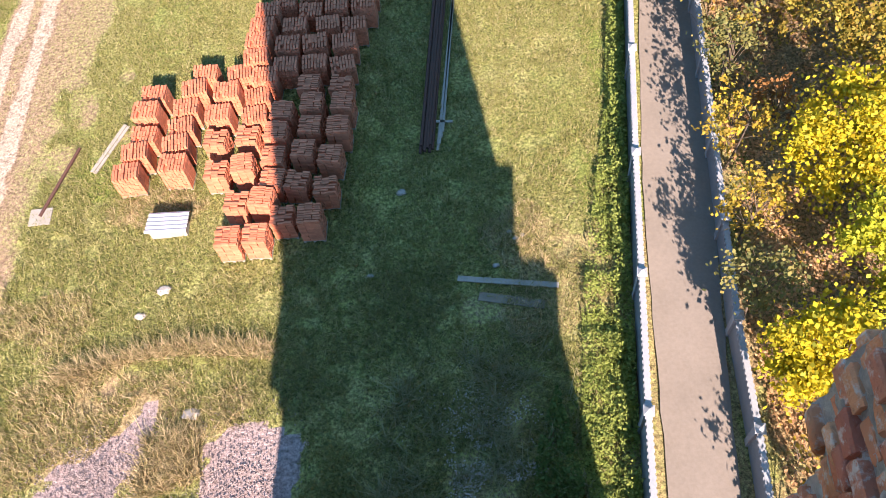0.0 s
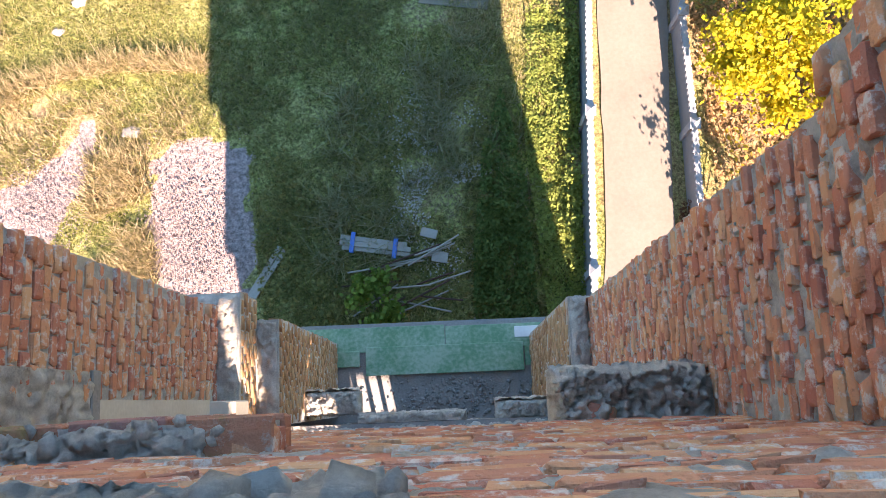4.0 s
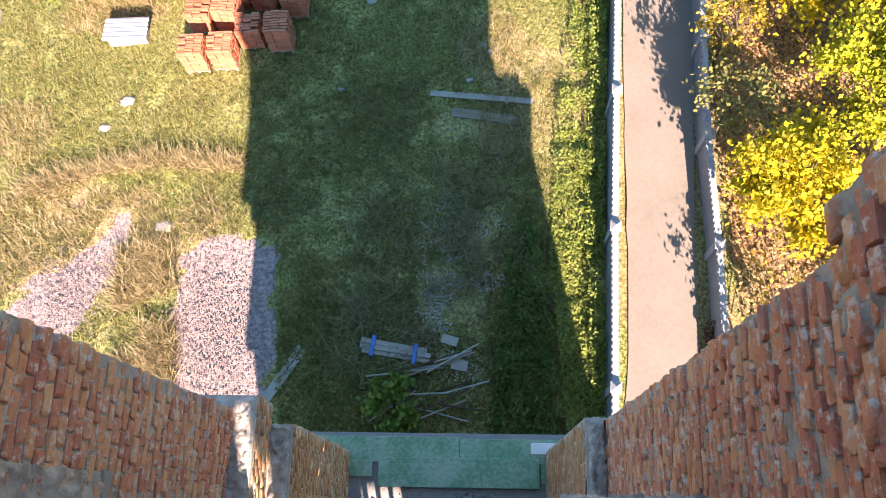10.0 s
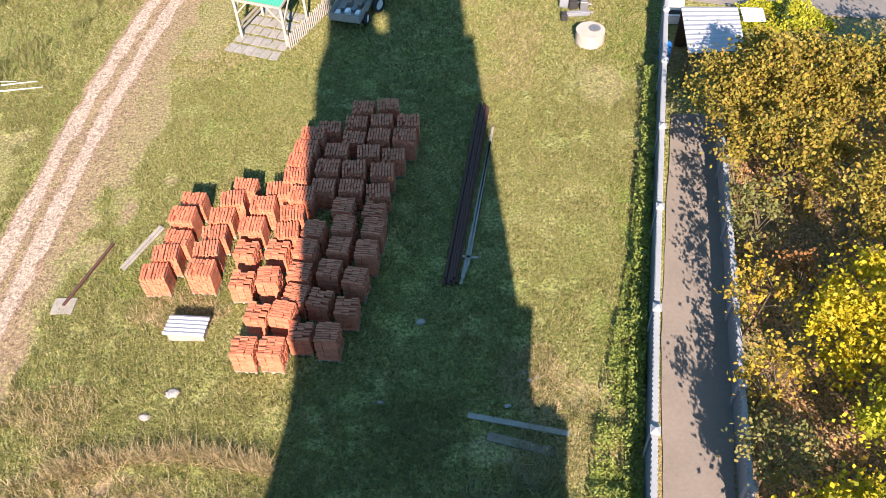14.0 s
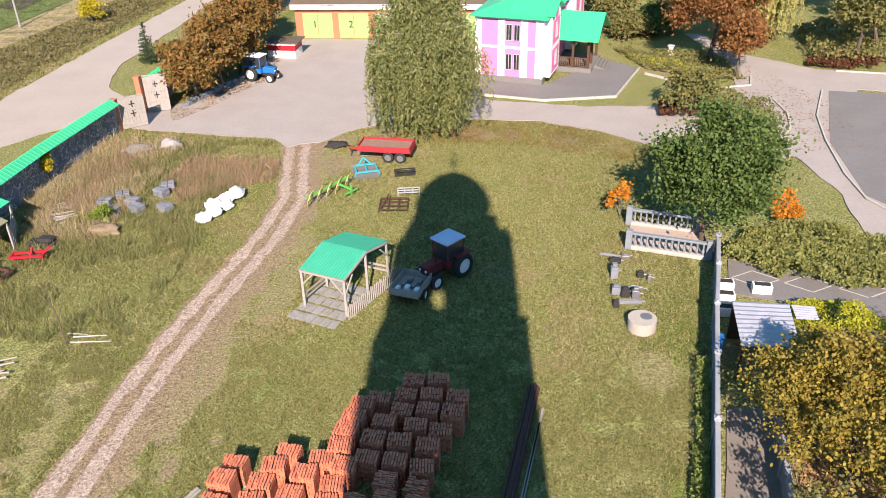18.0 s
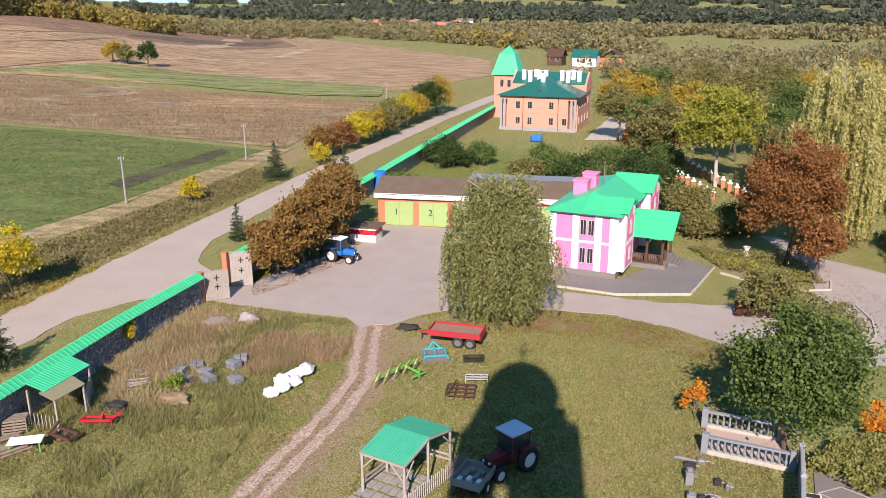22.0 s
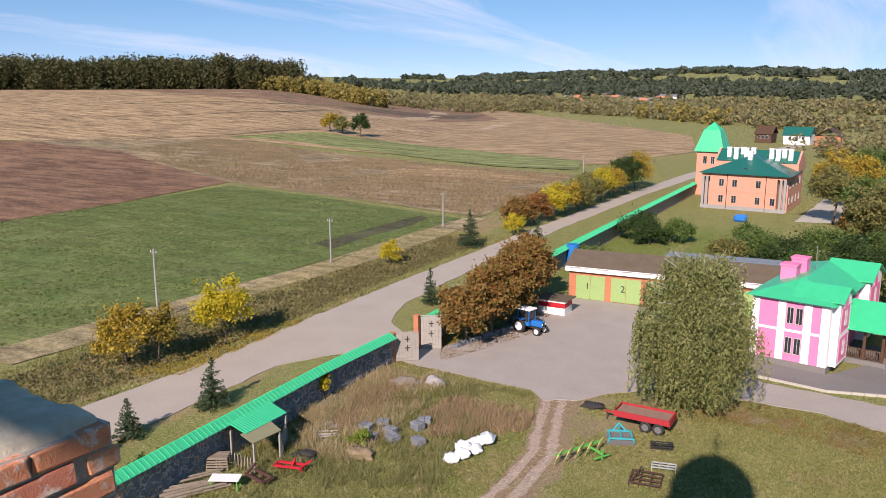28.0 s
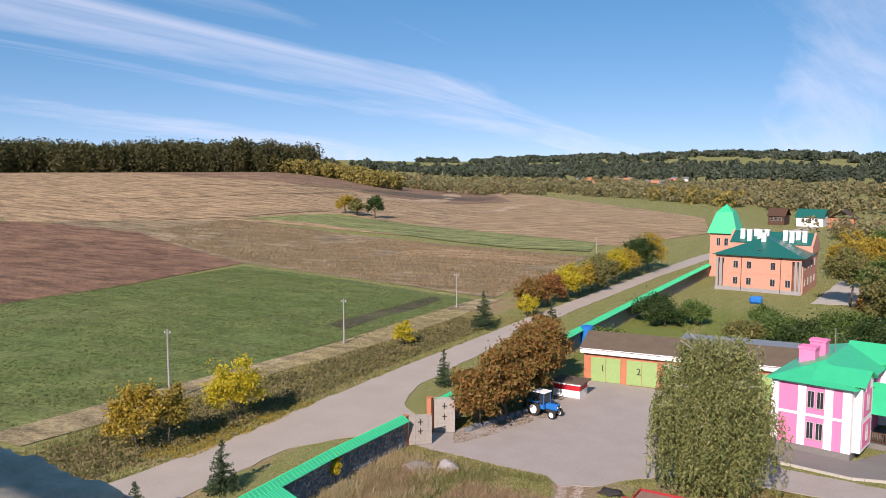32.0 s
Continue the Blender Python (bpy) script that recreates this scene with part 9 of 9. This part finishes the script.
tree("corner_bush", "small green bush beside the wall", -39.2, 35.6, 2.4, 1.3, GREEN_LEAF, 402, 1500, 0.12, trunk=0.04, low=0.05, clumps=16, category="bush")
tree("weed_bush", "bright green weed bush among the stone blocks", -30.0, 46.8, 1.3, 0.9, leafy("yellow-green weed leaves", [(0.17, 0.25, 0.03), (0.24, 0.30, 0.05), (0.12, 0.18, 0.03)]), 403, 1200, 0.1, trunk=0.03, low=0.0, clumps=14, category="bush")
tree("yellow_creeper", "column of yellow creeper on the wall", -37.2, 52.8, 3.0, 0.55, YELLOW_LEAF, 404, 1100, 0.1, trunk=0.04, low=0.0, clumps=16, category="creeper")
SAP = thing("dead_sapling", "bare dead sapling with fallen branches", "tree", (-25.1, 33.0, 0))
part("trunk", rods(((0, 0, 0), (-0.2, 0.2, 1.6), 0.05, 0.04), ((-0.2, 0.2, 1.6), (-0.9, 0.7, 3.4), 0.04, 0.015), ((-0.2, 0.2, 1.5), (0.3, 0.4, 2.6), 0.03, 0.01)), BARK, SAP)
part("fallen_branch", rods(((0.2, 0.1, 0.08), (2.4, 0.4, 0.1), 0.05, 0.03), ((0.1, 0.6, 0.08), (1.9, 0.9, 0.1), 0.05, 0.03), ((-0.4, 0.9, 0.07), (0.8, 0.9, 0.09), 0.04, 0.02)), BARK_PALE, SAP)
stone(-33.1, 59.4, 1.5, 1.1, 0.32, surface("grey sand", (0.30, 0.27, 0.235), (0.20, 0.175, 0.15), 3, 18, 0.8, 0.95, 0.9, depth=0.06), "heap of pale sand and stones by the gate", 51, "sand_mound")
stone(-30.6, 60.2, 0.9, 0.7, 0.6, PALE_STONE, "pale boulder by the gate", 52)
stone(-29.2, 45.4, 1.1, 0.8, 0.4, surface("straw heap", (0.30, 0.225, 0.14), (0.19, 0.14, 0.085), 3, 20, 0.8, 0.95, 0.6), "low heap of straw and earth", 53, "straw_mound")
stone(-16.6, 61.6, 0.9, 0.6, 0.3, BLACK, "patch of black ash beside the drive", 54, "ash_heap")


def build_hut():
    h = thing("pit_hut", "low white hut with a red band and a flat brown roof", "hut", (-30.2, 86.2, 0), -3)
    part("wall", boxes((0, 3.2, 0, 2.4, 0, 0.9)), WHITE, h)
    part("band", boxes((-0.01, 3.21, -0.01, 2.41, 0.9, 1.5)), RED, h, "red painted band")
    part("fascia", boxes((-0.1, 3.3, -0.1, 2.5, 1.5, 1.75)), WHITE, h)
    part("roof", boxes((-0.25, 3.6, -0.3, 2.7, 1.75, 1.85), bevel=0.01), TARPAPER, h)


build_hut()
PIPE_PILE = thing("stone_edging", "row of rough grey stones under the chestnuts", "stones")
for k in range(22):
    o = part("stone", boxes((-0.35, 0.35, -0.2, 0.2, 0, 0.4 + 0.1 * (k % 3)), bevel=0.06), SLATE, PIPE_PILE)
    o.matrix_local = pose(-33.4 + 0.21 * k + 0.1 * math.sin(k * 3), 70.2 + 0.62 * k, 0, 0, 0, 50 + 20 * math.sin(k * 7))


def build_lane_shed():
    s = thing("tin_shed", "shed with a blue-white corrugated roof by the fence", "shed")
    part("roof_sheet", ribbed(bmesh.new(), (10.3, 33.0, 2.2), (10.6, 37.0, 2.2), (13.4, 36.7, 2.35), (13.0, 33.0, 2.35), 10, 0.05), bpy.data.materials["white corrugated steel"], s)
    part("roof_sheet", ribbed(bmesh.new(), (13.42, 35.4, 2.35), (13.5, 36.7, 2.35), (14.6, 36.5, 2.4), (14.5, 35.3, 2.4), 6, 0.05), bpy.data.materials["white corrugated steel"], s)
    for x, y in ((10.4, 33.1), (10.7, 36.9), (13.2, 36.6), (12.9, 33.1)):
        part("post", boxes((x - 0.06, x + 0.06, y - 0.06, y + 0.06, 0, 2.2)), WOOD_DARK, s)
    part("wall", boxes((10.6, 13.2, 36.7, 36.8, 0, 2.15)), WOOD_DARK, s)
    part("drum", rods(((9.9, 35.6, 0), (9.9, 35.6, 0.9), 0.3), n=16), BLUE, s)
    for k, (x, y) in enumerate(((11.3, 41.6), (13.4, 41.4), (11.1, 40.3), (10.9, 38.9))):
        p = thing("planter", "white concrete planter beside the walk", "planter", (x, y, 0), -4, "white planters")
        part("tub", boxes((-0.55, 0.55, -0.3, 0.3, 0.06, 0.62), bevel=0.03), WHITE, p)
        part("soil", boxes((-0.45, 0.45, -0.2, 0.2, 0.62, 0.64)), BLACK, p)


build_lane_shed()


def diamonds():
    d = thing("paving_lines", "pale diamond lines set in the grey walk", "paving", kind="structure")
    for k in range(5):
        x, y = 13.4 + 3.0 * k, 42.9 - 0.35 * k
        pts = [(x - 1.4, y), (x, y + 0.9), (x + 1.4, y), (x, y - 0.9), (x - 1.4, y)]
        for a, b in zip(pts, pts[1:]):
            bm = bmesh.new()
            beam(bm, (*a, 0.052), (*b, 0.052), 0.08, 0.012)
            part("line", bm, KERB, d)


diamonds()


def village():
    for k, (x, y, w, roof, wall) in enumerate(((-24, 388, 11, TEAL_ROOF, WHITE), (-11, 384, 10, WOOD_DARK, ORANGE), (-36, 392, 7, WOOD_DARK, WOOD_DARK))):
        h = thing("village_house", "far village house with a pitched roof", "house", (x, y, 0), -10, "village houses")
        part("wall", boxes((0, w, 0, 9, 0, 4.2)), wall, h)
        bm = bmesh.new()
        gable(bm, 0, w, 0, 9, 4.1, 7.6, 0, 0.6, "x" if k != 1 else "y")
        part("roof", bm, roof, h)
        for j in range(3):
            window(h, w * (j + 1) / 4, 2.0, 1.2, 1.5)
    rnd = random.Random(8)
    for k in range(26):
        x, y = rnd.uniform(-420, -250), rnd.uniform(1050, 1400)
        h = thing("far_cottage", "tiny far cottage in the valley", "house", (x, y, float(land(x, y))), rnd.uniform(-40, 40), "far cottages")
        part("wall", boxes((0, 12, 0, 8, 0, 4)), WHITE, h)
        bm = bmesh.new()
        gable(bm, 0, 12, 0, 8, 4, 7.5, 0, 0.5)
        part("roof", bm, (TARPAPER, ORANGE, SLATE)[k % 3], h)
    for k in range(12):
        x, y = 5.6 + 0.68 * k, 143 - 2.5 * k
        for s in (0, 4.4):
            p = thing("brick_bollard", "red brick bollard with a white lamp cap", "bollard", (x + s, y + s * 0.4, 0), 0, "bollards along the garden path")
            part("shaft", boxes((-0.28, 0.28, -0.28, 0.28, 0, 1.3)), ORANGE, p)
            part("cap", boxes((-0.36, 0.36, -0.36, 0.36, 1.3, 1.45), (-0.16, 0.16, -0.16, 0.16, 1.45, 1.85), bevel=0.03), WHITE, p)
    b = thing("blue_tarp", "heap under a bright blue tarpaulin", "tarp", (-16.6, 163.6, 0))
    part("tarp", boxes((-1.2, 1.2, -0.9, 0.9, 0, 1.4), bevel=0.35), BLUE, b)
    b = thing("blue_tank", "blue plastic water tank behind the garage", "tank", (-34.2, 112, 0))
    part("tank", rods(((0, 0, 0), (0, 0, 3.2), 0.9), n=20), BLUE, b)
    g = thing("blue_roof_shed", "low shed with a pale blue-grey roof behind the garage", "shed", (-20, 108, 0), 1.8)
    part("wall", boxes((0, 14, 0, 4, 0, 3.2)), ORANGE, g)
    part("roof", boxes((-0.3, 14.3, -0.4, 4.3, 3.2, 3.35), bevel=0.02), GREY_PAINT, g)


village()
stone_wall([(-2, 204), (12, 202), (30, 196), (60, 190)], "boundary_wall_far", "far boundary wall with a green metal cap")
sheet("forecourt", [(-7, 168), (-3, 205), (4, 204), (3, 170)], 0.06, KERB, "pale paved forecourt of the brick house", "pavement", 3, 0.2)
LAMP = thing("garden_fountain", "small white garden urn on a plinth", "urn", (14.2, 89.3, 0))
part("plinth", boxes((-0.3, 0.3, -0.3, 0.3, 0, 0.5), bevel=0.03), WHITE, LAMP)
part("bowl", rods(((0, 0, 0.5), (0, 0, 1.1), 0.12, 0.4), n=16), WHITE, LAMP)

# loose gravel over the spread heaps and past their rims
def gravel(cx, cy, rx, ry, n, seed):
    rng = np.random.default_rng(seed)
    p = np.stack([cx + rng.normal(size=n) * rx, cy + rng.normal(size=n) * ry, np.full(n, 0.05)], -1)
    bm = bmesh.new()
    bmesh.ops.create_icosphere(bm, subdivisions=1, radius=1.0)
    co = np.array([v.co for v in bm.verts])
    f = np.array([[v.index for v in q.verts] for q in bm.faces])
    bm.free()
    s = rng.uniform(0.012, 0.03, (n, 1, 1)) * rng.uniform(0.7, 1.3, (n, 1, 3))
    v = co[None] * s + p[:, None, :]
    ob = arrays("loose_gravel", v.reshape(-1, 3), (f[None] + (np.arange(n) * len(co))[:, None, None]).reshape(-1, 3), surface("gravel stones", (0.27, 0.22, 0.215), (0.18, 0.148, 0.145), 8, 60, 0.8, 0.95, 0.3, each=0.35))
    return tagged(ob, "loose pinkish gravel stones in the grass", "gravel", kind="stuff")


gravel(-8.0, 6.4, 0.9, 1.7, 3000, 1)
gravel(-12.9, 8.2, 1.0, 0.9, 1800, 2)
